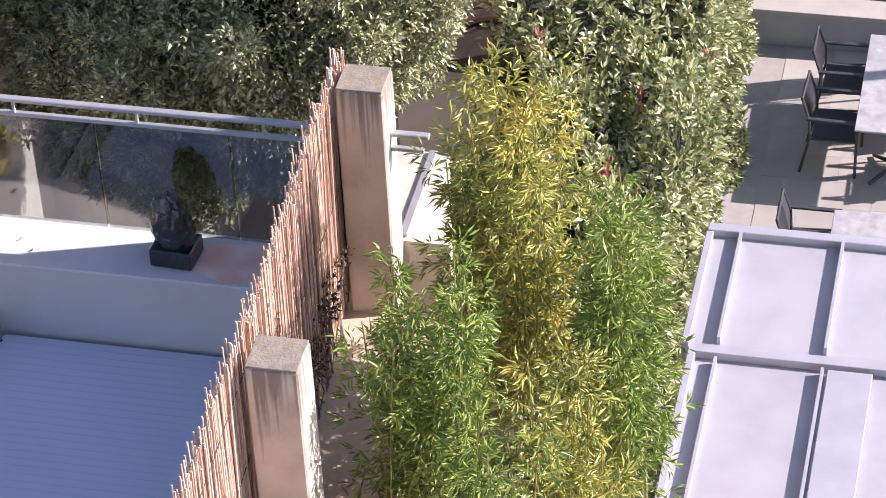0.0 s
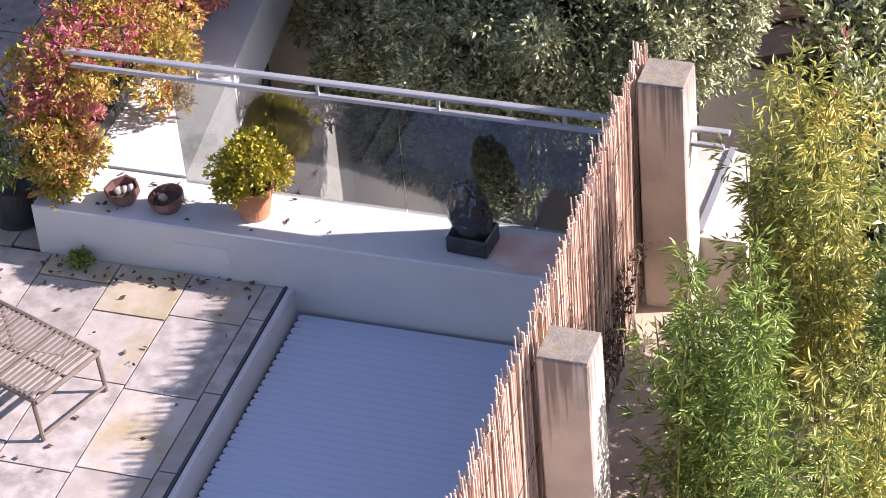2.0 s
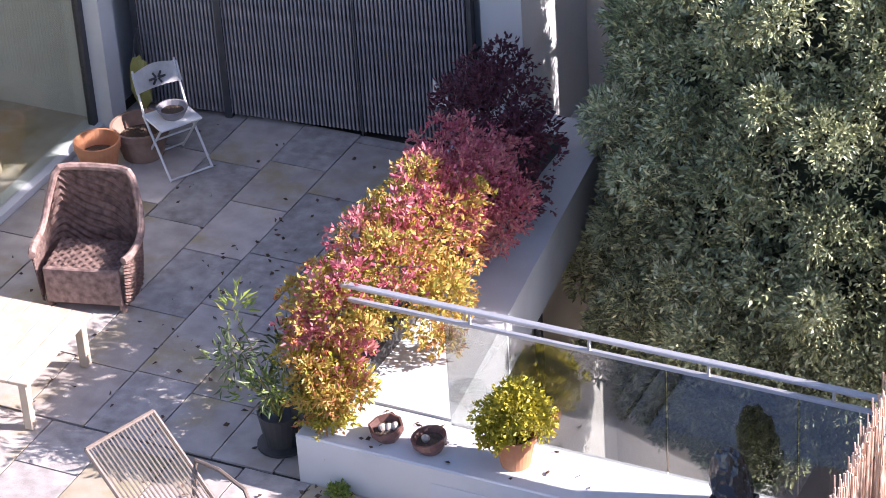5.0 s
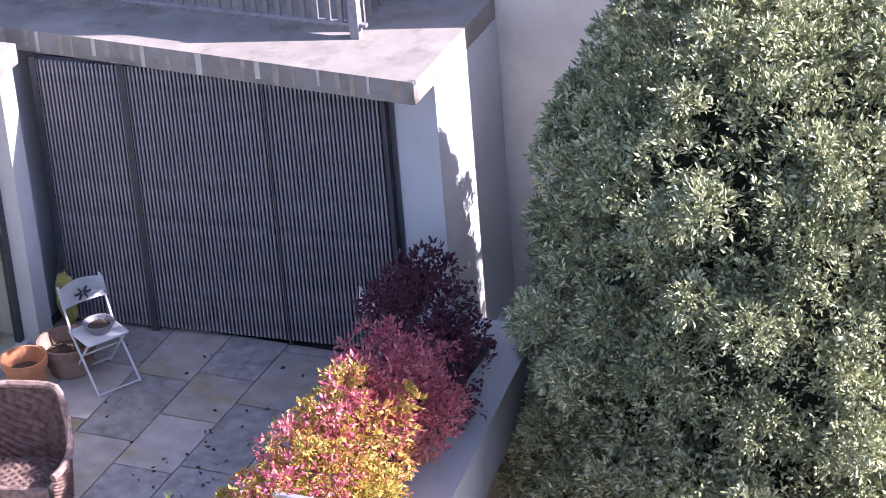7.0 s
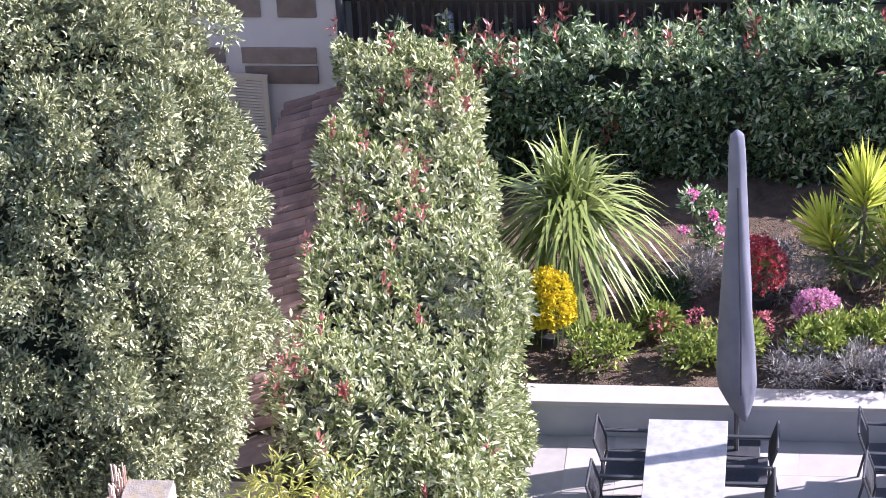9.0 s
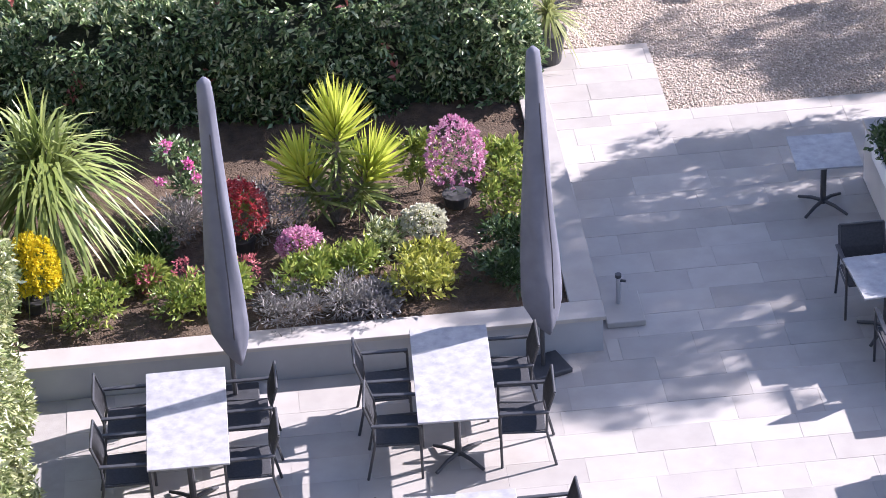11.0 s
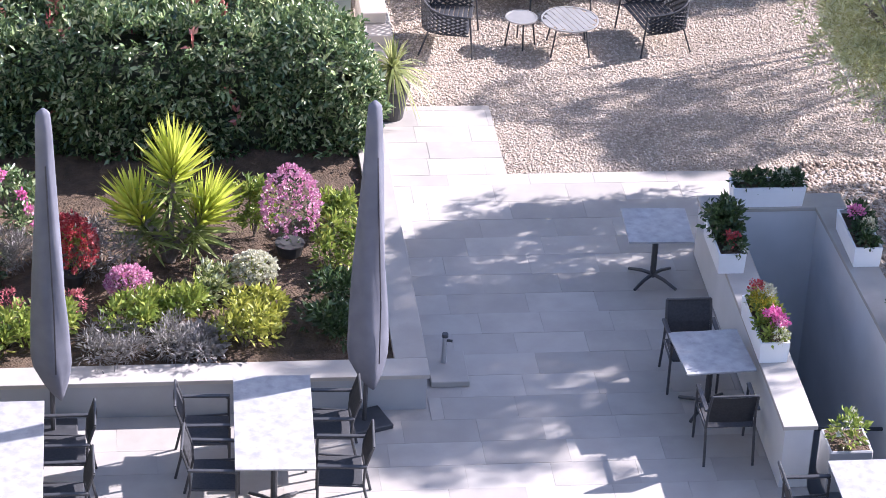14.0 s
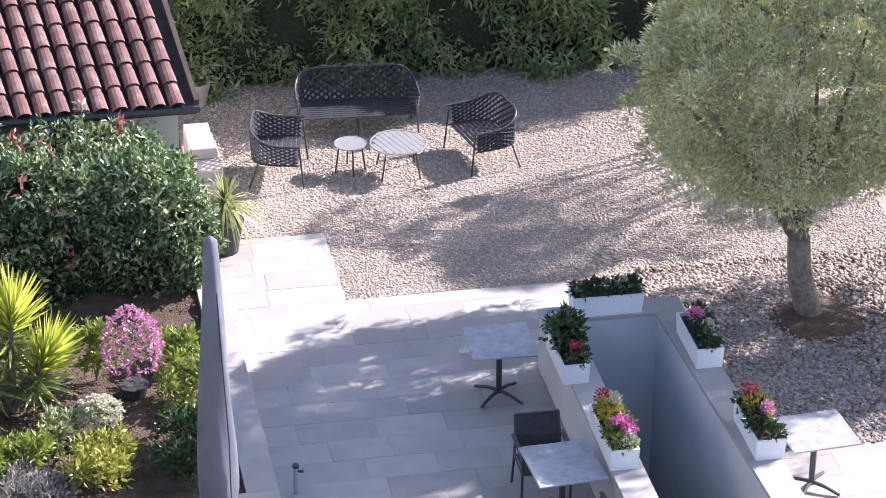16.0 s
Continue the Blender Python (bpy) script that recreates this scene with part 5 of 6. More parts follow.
def round_table(x, y, r, h, seed, label):
    t = thing("round_side_table", label, "table", "round tables", m=pose(x, y, -0.03, 0, 0, seed))
    part("rim", lathe([(r - 0.02, h - 0.02), (r, h - 0.02), (r, h), (r - 0.02, h), (r - 0.02, h - 0.02)], 36), STEEL, t)
    n = 9 if r > 0.3 else 1
    for i in range(n):
        x0 = -r + 0.02 + (2 * r - 0.04) * i / n
        x1 = -r + 0.02 + (2 * r - 0.04) * (i + 1) / n - (0.012 if n > 1 else 0)
        if n == 1:
            part("top", lathe([(0, h - 0.012), (r - 0.02, h - 0.012), (r - 0.02, h - 0.004), (0, h - 0.004)], 36), STEEL, t)
            break
        ym = min(math.sqrt(max(0.0, (r - 0.02) ** 2 - x0 * x0)), math.sqrt(max(0.0, (r - 0.02) ** 2 - x1 * x1)))
        ym = max(ym, 0.12)
        part("slat", box(x0, x1, -ym, ym, h - 0.012, h - 0.004), STEEL, t)
    for k in range(4):
        a = k * math.pi / 2 + 0.4
        part("leg", rod((r * 0.7 * math.cos(a), r * 0.7 * math.sin(a), h - 0.02), (r * 0.95 * math.cos(a), r * 0.95 * math.sin(a), 0), 0.012, seg=6), DARK_METAL, t)
    return t


round_table(6.13, 33.62, 0.385, 0.45, 20, "round slatted pale grey garden table on thin legs")
round_table(5.5, 33.76, 0.215, 0.42, 70, "small round pale grey side table on thin legs")


# ---- plants in the bed ----
def blades(name, t, centre, k, length, width, mat, seed, low=-0.6, droop=0.5, part_label=""):
    """Long strap leaves that arch out of a centre."""
    g = np.random.default_rng(seed)
    co, faces = [], []
    for i in range(k):
        a, e = g.uniform(0, math.tau), g.uniform(low, 1.5)
        d = np.array([math.cos(a) * math.cos(e), math.sin(a) * math.cos(e), math.sin(e)])
        side = np.cross(d, (0, 0, 1))
        side /= max(np.linalg.norm(side), 1e-3)
        ln = length * g.uniform(0.75, 1.1)
        wd = width * g.uniform(0.8, 1.2)
        base = len(co)
        for s in (0.05, 0.35, 0.7, 1.0):
            q = np.array(centre) + d * ln * s - np.array([0, 0, droop * ln * s * s * (0.3 + 0.7 * math.cos(e))])
            wv = wd * (1.0 if s < 0.6 else (0.75 if s < 0.9 else 0.08))
            co += [q - side * wv / 2, q + side * wv / 2]
        for j in range(3):
            b = base + 2 * j
            faces.append((b, b + 1, b + 3, b + 2))
    me = bpy.data.meshes.new(name)
    me.from_pydata([tuple(c) for c in co], [], faces)
    me.materials.append(mat)
    return part(name, me, None, t, part_label)


t = thing("cordyline", "large fountain-shaped cordyline with long striped leaves in the bed", "plant", m=pose(-2.52, 27.2, 0.42))
part("trunk", tube([(0, 0, -0.05), (0.02, 0, 0.5), (0.0, 0.02, 1.3)], 0.09, 9, None, 0.07), BARK, t)
for i, (ox, oy, oz) in enumerate(((0, 0, 1.36), (0.16, -0.06, 1.22), (-0.17, -0.04, 1.18), (0.02, -0.15, 1.05))):
    blades("leaf_head", t, (ox, oy, oz), 105, 1.22, 0.040, CORDY_LEAF, 61 + 10 * i, -0.55, 0.75)

def sword_head(name, t, centre, axis, k, length, width, mat, seed, wide, part_label=""):
    """Stiff pointed blades in a fan about an axis; wide: the half angle in radians."""
    g = np.random.default_rng(seed)
    ax = Vector(axis).normalized()
    q = ax.to_track_quat("Z", "Y").to_matrix()
    co, faces = [], []
    for i in range(k):
        a, e = i * 2.39996, wide * math.sqrt((i + 0.5) / k)
        d = q @ Vector((math.sin(e) * math.cos(a), math.sin(e) * math.sin(a), math.cos(e)))
        side = d.cross(Vector(g.normal(size=3))).normalized()
        low = Vector(centre) - ax * 0.26 * (i / k)
        ln, base = length * g.uniform(0.85, 1.08), len(co)
        for f, wv in ((0.04, 0.7), (0.45, 1.0), (0.8, 0.6), (1.0, 0.04)):
            m = low + d * ln * f - Vector((0, 0, 0.10 * ln * f * f * math.sin(e)))
            co += [tuple(m - side * width * wv / 2), tuple(m + side * width * wv / 2)]
        faces += [(base + 2 * j, base + 2 * j + 1, base + 2 * j + 3, base + 2 * j + 2) for j in range(3)]
    me = bpy.data.meshes.new(name)
    me.from_pydata(co, [], faces)
    me.materials.append(mat)
    return part(name, me, None, t, part_label)


t = thing("yucca", "three-headed yellow-green yucca in the flower bed", "plant", m=pose(0.66, 27.68, 0.38))
for i, (ex, ey, ez, tilt) in enumerate(((0.06, 0.0, 1.22, 0.05), (-0.36, -0.05, 0.72, -0.30), (0.42, -0.05, 0.70, 0.42))):
    part("stem", tube([(0, 0, -0.05), (ex * 0.25, ey, ez * 0.4), (ex, ey, ez)], 0.06, 8, None, 0.05), BARK, t)
    sword_head("leaf_head", t, (ex, ey, ez), (tilt, -0.12, 1), 95, 0.66 if i == 0 else 0.60, 0.042, YUCCA_LEAF, 65 + i, 0.80)
    sword_head("lower_leaves", t, (ex * 0.85, ey, ez - 0.22), (tilt, -0.1, 1), 60, 0.46, 0.038, CORDY_LEAF, 75 + i, 1.75, "older duller leaves")
    sword_head("dry_leaves", t, (ex * 0.6, ey, ez * 0.6), (tilt, 0, 0.4), 46, 0.30, 0.034, CORDY_LEAF, 85 + i, 1.5, "dead leaves hanging on the stem")


def mum(x, y, rx, rz, petal, leaf, seed, label, k=1100):
    t = thing("chrysanthemum", label, "flower", "chrysanthemums", m=pose(x, y, 0.40))
    part("pot", lathe([(0, 0), (rx * 0.45, 0), (rx * 0.55, 0.14), (rx * 0.5, 0.14), (0, 0.12)], 16), DARK_POT, t)
    tuft((0, 0, 0.10 + rz * 0.9), (rx * 0.74, rx * 0.74, rz * 0.8), leaf, 110, 0.04, seed, 4, 0.5, "foliage", t)
    g = np.random.default_rng(seed)
    n = k // 4
    h = 1 - 1.35 * (np.arange(n) + 0.5) / n
    a = np.arange(n) * 2.39996 + g.uniform(-0.3, 0.3, n)
    d = np.stack([np.cos(a) * np.sqrt(1 - h * h), np.sin(a) * np.sqrt(1 - h * h), h], 1)
    P = np.array([0, 0, 0.12 + rz * 0.9]) + d * np.array([rx, rx, rz]) * (1 + g.normal(0, 0.05, (n, 1)))
    keep = g.random(n) < 0.86
    p, w = sprays(P[keep], d[keep], 18, 0.026, g)
    part("flower_cover", leaf_mesh("flower_cover", p, w, 0.034, petal, narrow=0.7, seed=seed), None, t)
    return t


mum(-2.70, 26.32, 0.28, 0.40, YELLOW_PETAL, SHRUB_LEAF, 71, "bright yellow chrysanthemum dome beside the hedge", 2200)
mum(2.03, 27.75, 0.31, 0.50, PINK_PETAL, DARK_LEAF, 72, "tall cone of pink chrysanthemum blooms", 700)
mum(-0.42, 27.2, 0.27, 0.36, RED_PETAL, SHRUB_LEAF, 73, "dark red chrysanthemum mound in the bed")
mum(0.2, 26.75, 0.22, 0.15, PINK_PETAL, SHRUB_LEAF, 74, "low pink chrysanthemum in the bed", 640)
mum(1.58, 27.0, 0.22, 0.15, CREAM_PETAL, SHRUB_LEAF, 75, "low cream chrysanthemum in the bed", 640)


def shrub(x, y, r, h, mat, seed, label, k=105, size=0.085, narrow=0.45, leaves=6, name="shrub", base=0.38):
    g = random.Random(seed)
    t = thing(name, label, "shrub", "bed shrubs", m=pose(x, y, base))
    b = bmesh.new()
    tips = []
    for i in range(9):
        a, out = i * math.tau / 9 + g.uniform(-0.3, 0.3), g.uniform(0.35, 1.0)
        tip = (out * r * math.cos(a), out * r * math.sin(a), h * g.uniform(0.5, 1.05) * (1.15 - 0.4 * out))
        tips.append(tip)
        tube([(0, 0, -0.03), (0.55 * tip[0], 0.55 * tip[1], h * 0.4), tip], 0.007, 5, b, 0.003)
    part("branchwork", b, BARK, t)
    for j, (tx, ty, tz) in enumerate(tips):
        q = r * g.uniform(0.28, 0.5)
        tuft((tx * 0.9, ty * 0.9, tz * 0.85), (q, q, min(q, h * 0.4)), mat, max(4, k // 8), size, seed + 7 * j, leaves, narrow, "leaves", t)
    return t


for i, (x, y, r, h, mat_, lab) in enumerate((
        (-2.08, 26.0, 0.36, 0.5, SHRUB_LEAF, "low green and yellow shrub at the bed front"), (-1.5, 26.55, 0.25, 0.35, SHRUB_LEAF, "low green shrub with reddish tips"),
        (-1.12, 25.95, 0.34, 0.42, SHRUB_LEAF, "low green shrub at the bed front"), (-0.62, 26.2, 0.3, 0.4, SHRUB_LEAF, "low green shrub behind the parasol"),
        (0.25, 26.15, 0.4, 0.48, SHRUB_LEAF, "spreading light green shrub in the bed"), (0.72, 26.4, 0.36, 0.45, SHRUB_LEAF, "spreading light green shrub in the bed"),
        (1.42, 25.85, 0.42, 0.55, LIME_LEAF, "golden-leaved shrub at the bed front"), (1.6, 26.3, 0.3, 0.4, LIME_LEAF, "golden-leaved shrub in the bed"),
        (2.35, 26.0, 0.3, 0.45, DARK_LEAF, "dark green shrub behind the parasol"), (2.5, 26.6, 0.32, 0.5, DARK_LEAF, "dark green shrub near the bed wall"),
        (1.1, 26.85, 0.2, 0.42, PHOTINIA_LEAF, "thin shrub with pale leaves"), (2.55, 27.5, 0.32, 0.6, SHRUB_LEAF, "loose olive-green shrub by the path wall"),
        (1.65, 28.2, 0.22, 0.95, SHRUB_LEAF, "upright bright green shrub in the bed"), (-1.05, 28.1, 0.36, 1.2, HEDGE_LEAF, "rose bush with green leaves"),
        (-2.6, 26.7, 0.28, 0.3, SHRUB_LEAF, "low shrub beside the yellow flowers"), (2.6, 28.3, 0.3, 0.5, SHRUB_LEAF, "loose shrub by the path wall"),
        (0.95, 25.75, 0.25, 0.25, GREY_LEAF, "grey dry herb at the bed front"), (-1.5, 27.2, 0.3, 0.3, DARK_LEAF, "low dark shrub in the bed"))):
    shrub(x, y, r * 0.86, h * 0.82, mat_, 300 + 11 * i, lab)
for i, (x, y, r, h) in enumerate(((-1.15, 27.55, 0.28, 0.42), (-0.1, 27.5, 0.42, 0.5), (0.05, 25.62, 0.34, 0.34), (0.72, 25.7, 0.34, 0.36), (-0.35, 27.8, 0.3, 0.4))):
    shrub(x, y, r, h, GREY_LEAF, 600 + 13 * i, "silvery grey lavender clump in the bed", k=260, size=0.075, narrow=0.1, name="lavender")
rose = thing("rose_blooms", "scattered pink roses on the rose bush", "flower", m=pose(-1.0, 28.0, 0.5))
for i, (x, y, z) in enumerate(((-0.2, -0.2, 0.95), (0.05, -0.25, 0.72), (0.1, -0.3, 0.55), (-0.3, -0.25, 0.5), (0.2, -0.25, 0.3))):
    tuft((x, y, z), (0.045, 0.045, 0.04), HOTPINK_PETAL, 16, 0.035, 640 + i, 4, 0.8, "bloom", rose)
red_shrub = thing("heather", "low russet red shrub in the bed", "shrub", m=pose(-0.95, 26.35, 0.4))
for i in range(4):
    tuft((-0.5 + 0.35 * i, 0.1 * (i % 2), 0.22), (0.12, 0.1, 0.14), CRIMSON_LEAF, 30, 0.045, 660 + i, 5, 0.4, "tuft", red_shrub)

t = thing("potted_palm", "small palm in a black plastic pot beside the path", "potted plant", m=pose(3.56, 31.75, -0.01))
part("pot", lathe([(0, 0), (0.17, 0), (0.23, 0.40), (0.25, 0.41), (0.25, 0.44), (0.22, 0.44), (0.21, 0.36), (0, 0.36)], 24), DARK_POT, t, smooth=False)
part("stem", tube([(0, 0, 0.34), (0.02, 0, 0.7)], 0.05, 8, None, 0.04), BARK, t)
blades("fronds", t, (0.02, 0, 0.68), 130, 0.60, 0.026, PALM_LEAF, 81, -0.2, 0.65)

# ---- upper terrace furniture ----
def sun_lounger(m):
    """Tube-framed lounger with straps; head towards -y, foot towards +y in its own axes."""
    t = thing("sun_lounger", "taupe metal sun lounger with pale strap slats and raised back", "lounger", m=m)
    w = 0.30
    for s in (-1, 1):
        part("side_rail", tube([(s * w, -0.05, 0.36), (s * w, 0.7, 0.35), (s * w, 1.33, 0.33)], 0.019, 7), TAUPE, t)
        part("back_rail", tube([(s * w, -0.02, 0.37), (s * w, -0.62, 0.86)], 0.017, 7), TAUPE, t)
        part("armrest", tube([(s * (w + 0.03), -0.28, 0.36), (s * (w + 0.05), -0.26, 0.58), (s * (w + 0.05), 0.0, 0.62), (s * (w + 0.05), 0.26, 0.58), (s * (w + 0.03), 0.38, 0.40)], 0.017, 7), TAUPE, t)
        part("front_leg", tube([(s * w, 1.30, 0.33), (s * w, 1.33, 0.0)], 0.016, 7), TAUPE, t)
        part("middle_leg", tube([(s * w, 0.40, 0.35), (s * w, 0.44, 0.0)], 0.016, 7), TAUPE, t)
        part("rear_leg", tube([(s * w, -0.25, 0.36), (s * w, -0.34, 0.08)], 0.016, 7), TAUPE, t)
        whl = part("wheel", lathe([(0.02, -0.02), (0.085, -0.02), (0.09, 0), (0.085, 0.02), (0.02, 0.02), (0.02, -0.02)], 18), DARK_POT, t)
        whl.matrix_local = pose(s * (w + 0.05), -0.36, 0.09, 0, 90, 0)
        part("foot_bar", rod((s * w, 1.33, 0.04), (-s * w * 0.0, 1.33, 0.04), 0.012), TAUPE, t)
    part("end_bar", rod((-w, 1.33, 0.33), (w, 1.33, 0.33), 0.018), TAUPE, t)
    part("end_bar", rod((-w, -0.62, 0.86), (w, -0.62, 0.86), 0.018), TAUPE, t)
    for i in range(5):
        y = 0.02 + i * 0.30
        part("cross_bar", rod((-w, y, 0.335), (w, y, 0.335), 0.012), TAUPE, t)
    for s in (-0.1, 0.1):
        part("mid_rail", rod((s * 0, 0.0, 0.335), (s * 0, 1.33, 0.32), 0.012), TAUPE, t)
    for i in range(29):
        y = 0.0 + i * 0.0455
        part("strap", box(-w, w, y, y + 0.020, 0.352, 0.362), SLAT_CREAM, t)
    for i in range(17):
        x = -w + 0.03 + i * (2 * w - 0.06) / 16
        part("back_strap", tube([(x, -0.03, 0.385), (x, -0.62, 0.868)], 0.0075, 5), SLAT_CREAM, t)
    return t


sun_lounger(pose(-8.95, 13.02, L, 0, 0, -110))
sun_lounger(pose(-9.15, 11.42, L, 0, 0, -104))


def wicker_armchair(m):
    """Rounded wicker tub chair; faces -y."""
    t = thing("wicker_armchair", "brown woven wicker armchair with high curved back", "armchair", m=m)
    n, rows = 40, 26
    b = bmesh.new()
    grid = []
    for j in range(rows + 1):
        ring = []
        for i in range(n + 1):
            a = math.pi * (-0.18 + 1.36 * i / n)
            hgt = 0.46 + 0.42 * min(1.0, 1.5 * max(0.0, math.sin(a)) ** 1.8)
            z = 0.06 + (hgt - 0.06) * j / rows
            fl = 1 + 0.10 * (j / rows) + 0.024 * (1 if (i + j) % 2 else -1)
            ring.append(b.verts.new((0.37 * math.copysign(abs(math.cos(a)) ** 0.6, math.cos(a)) * fl, 0.36 * math.copysign(abs(math.sin(a)) ** 0.7, math.sin(a)) * fl, z)))
        grid.append(ring)
    for r0, r1 in zip(grid, grid[1:]):
        for i in range(n):
            b.faces.new((r0[i], r0[i + 1], r1[i + 1], r1[i]))
    bmesh.ops.solidify(b, geom=b.faces[:], thickness=0.03)
    part("shell", b, WICKER, t)
    rim = [(0.407 * math.copysign(abs(math.cos(a)) ** 0.6, math.cos(a)), 0.396 * math.copysign(abs(math.sin(a)) ** 0.7, math.sin(a)), 0.47 + 0.42 * min(1.0, 1.5 * max(0.0, math.sin(a)) ** 1.8)) for a in [math.pi * (-0.18 + 1.36 * i / 30) for i in range(31)]]
    part("rim", tube(rim, 0.03, 8), WICKER, t)
    part("front_panel", box(-0.31, 0.31, -0.24, -0.20, 0.06, 0.36, 0.01), WICKER, t)
    b = bmesh.new()
    weave = [[b.verts.new((-0.30 + i * 0.0215, -0.22 + j * 0.0225, 0.352 + 0.011 * math.sin(i * math.pi / 2 + (math.pi if (j // 2) % 2 else 0)))) for j in range(21)] for i in range(29)]
    for r0, r1 in zip(weave, weave[1:]):
        for j in range(20):
            b.faces.new((r0[j], r1[j], r1[j + 1], r0[j + 1]))
    bmesh.ops.solidify(b, geom=b.faces[:], thickness=0.015)
    part("seat", b, WICKER, t, "woven seat")
    for x, y in ((-0.3, -0.2), (0.3, -0.2), (-0.24, 0.24), (0.24, 0.24)):
        part("leg", rod((x, y, 0), (x, y, 0.08), 0.03), WICKER, t)
    return t


ch = wicker_armchair(pose(-11.40, 15.76, L, 0, 0, 14))
ch.scale = (1.02, 1.0, 1.08)

t = thing("garden_table", "weathered pale wooden garden table", "table", m=pose(-11.45, 14.42, L, 0, 0, 3))
for i in range(7):
    part("plank", box(-0.62 + i * 0.176, -0.45 + i * 0.176, -0.5, 0.5, 0.42, 0.45, 0.004), WOOD_TABLE, t)
for x, y in ((-0.55, -0.43), (0.53, -0.43), (-0.55, 0.43), (0.53, 0.43)):
    part("leg", box(x - 0.035, x + 0.035, y - 0.035, y + 0.035, 0, 0.42, 0.005), WOOD_TABLE, t)
part("apron", box(-0.52, 0.5, 0.40, 0.43, 0.34, 0.42), WOOD_TABLE, t)
part("apron", box(0.50, 0.53, -0.43, 0.43, 0.34, 0.42), WOOD_TABLE, t)


def bistro_chair(m):
    """Folding chair with pressed back panel; faces -y."""
    t = thing("folding_chair", "white folding bistro chair with a patterned back panel", "chair", "folding chairs", m=m)
    for s in (-1, 1):
        part("long_leg", tube([(s * 0.20, -0.28, 0), (s * 0.20, 0.1, 0.45), (s * 0.20, 0.24, 0.85)], 0.011, 6), CHAIR_WHITE, t)
        part("short_leg", tube([(s * 0.18, 0.22, 0), (s * 0.18, -0.16, 0.44)], 0.011, 6), CHAIR_WHITE, t)
    part("foot_bar", rod((-0.2, -0.28, 0.015), (0.2, -0.28, 0.015), 0.009), CHAIR_WHITE, t)
    part("foot_bar", rod((-0.18, 0.2, 0.03), (0.18, 0.2, 0.03), 0.009), CHAIR_WHITE, t)
    part("cross_bar", rod((-0.18, 0.02, 0.26), (0.18, 0.02, 0.26), 0.009), CHAIR_WHITE, t)
    part("seat", box(-0.20, 0.20, -0.20, 0.16, 0.44, 0.462, 0.006), CHAIR_WHITE, t)
    b = bmesh.new()
    v = [[b.verts.new((x, 0.19 + 0.07 * (z - 0.66) / 0.2 + 0.03 * (x / 0.22) ** 2 * -1, z + (0.018 * math.cos(x * 12) if z > 0.8 else 0))) for x in np.linspace(-0.22, 0.22, 9)] for z in (0.66, 0.74, 0.84)]
    for r0, r1 in zip(v, v[1:]):
        for i in range(8):
            b.faces.new((r0[i], r0[i + 1], r1[i + 1], r1[i]))
    bmesh.ops.solidify(b, geom=b.faces[:], thickness=0.018)
    back = part("backrest", b, CHAIR_WHITE, t)
    for k in range(6):
        a = k * math.tau / 6
        part("cutout", box(-0.028, 0.028, -0.006, 0.006, -0.008, 0.008, m=pose(0.05 * math.cos(a), 0.184, 0.745 + 0.035 * math.sin(a), 0, -math.degrees(a), 0)), DARK_METAL, back, "dark leaf-shaped cut-out")
    return t


bistro_chair(pose(-11.84, 17.83, L, 0, 0, 58))
t = thing("clay_bowl", "shallow clay bowl with soil on the folding chair", "bowl", m=pose(-11.81, 17.82, L + 0.463))
part("bowl", lathe([(0, 0), (0.09, 0), (0.14, 0.09), (0.125, 0.09), (0.08, 0.03), (0, 0.03)], 20), DARK_SLAT, t)
part("soil", lathe([(0, 0.055), (0.105, 0.055), (0.105, 0.045), (0, 0.04)], 16), SOIL, t)


def clay_pot(x, y, z, r, h, label, mat_=TERRACOTTA, soil=True, rim=True):
    t = thing("clay_pot", label, "pot", "clay pots", m=pose(x, y, z))
    part("body", lathe([(0, 0), (r * 0.68, 0), (r * 0.93, h * 0.78), (r, h * 0.79), (r * 1.02, h), (r * 0.92, h), (r * 0.86, h * 0.8), (r * 0.6, h * 0.2), (0, h * 0.2)], 28), mat_, t, smooth=False)
    if soil:
        part("soil", lathe([(0, h * 0.6), (r * 0.8, h * 0.6), (r * 0.8, h * 0.55), (0, h * 0.55)], 20), SOIL, t)
    return t


clay_pot(-12.35, 17.42, L, 0.20, 0.34, "orange terracotta flower pot standing by the door")
clay_pot(-12.18, 17.85, L, 0.26, 0.30, "wide weathered clay pot behind the orange one", material("old_clay", (0.22, 0.13, 0.09), (0.32, 0.22, 0.17), rough=0.9, scale=6, bump=0.2))
t = clay_pot(-7.08, 14.43, L + 0.40, 0.155, 0.26, "terracotta pot with a golden-green bushy shrub on the ledge")
for i, (x, y, z, r) in enumerate(((0, 0, 0.42, 0.22), (-0.12, -0.05, 0.36, 0.17), (0.13, 0, 0.38, 0.18), (0.02, 0.03, 0.52, 0.16), (-0.1, -0.1, 0.26, 0.12))):
    tuft((x, y, z), (r, r, r * 0.85), GOLD_SHRUB, 150, 0.036, 700 + i, 6, 0.6, "foliage", t)
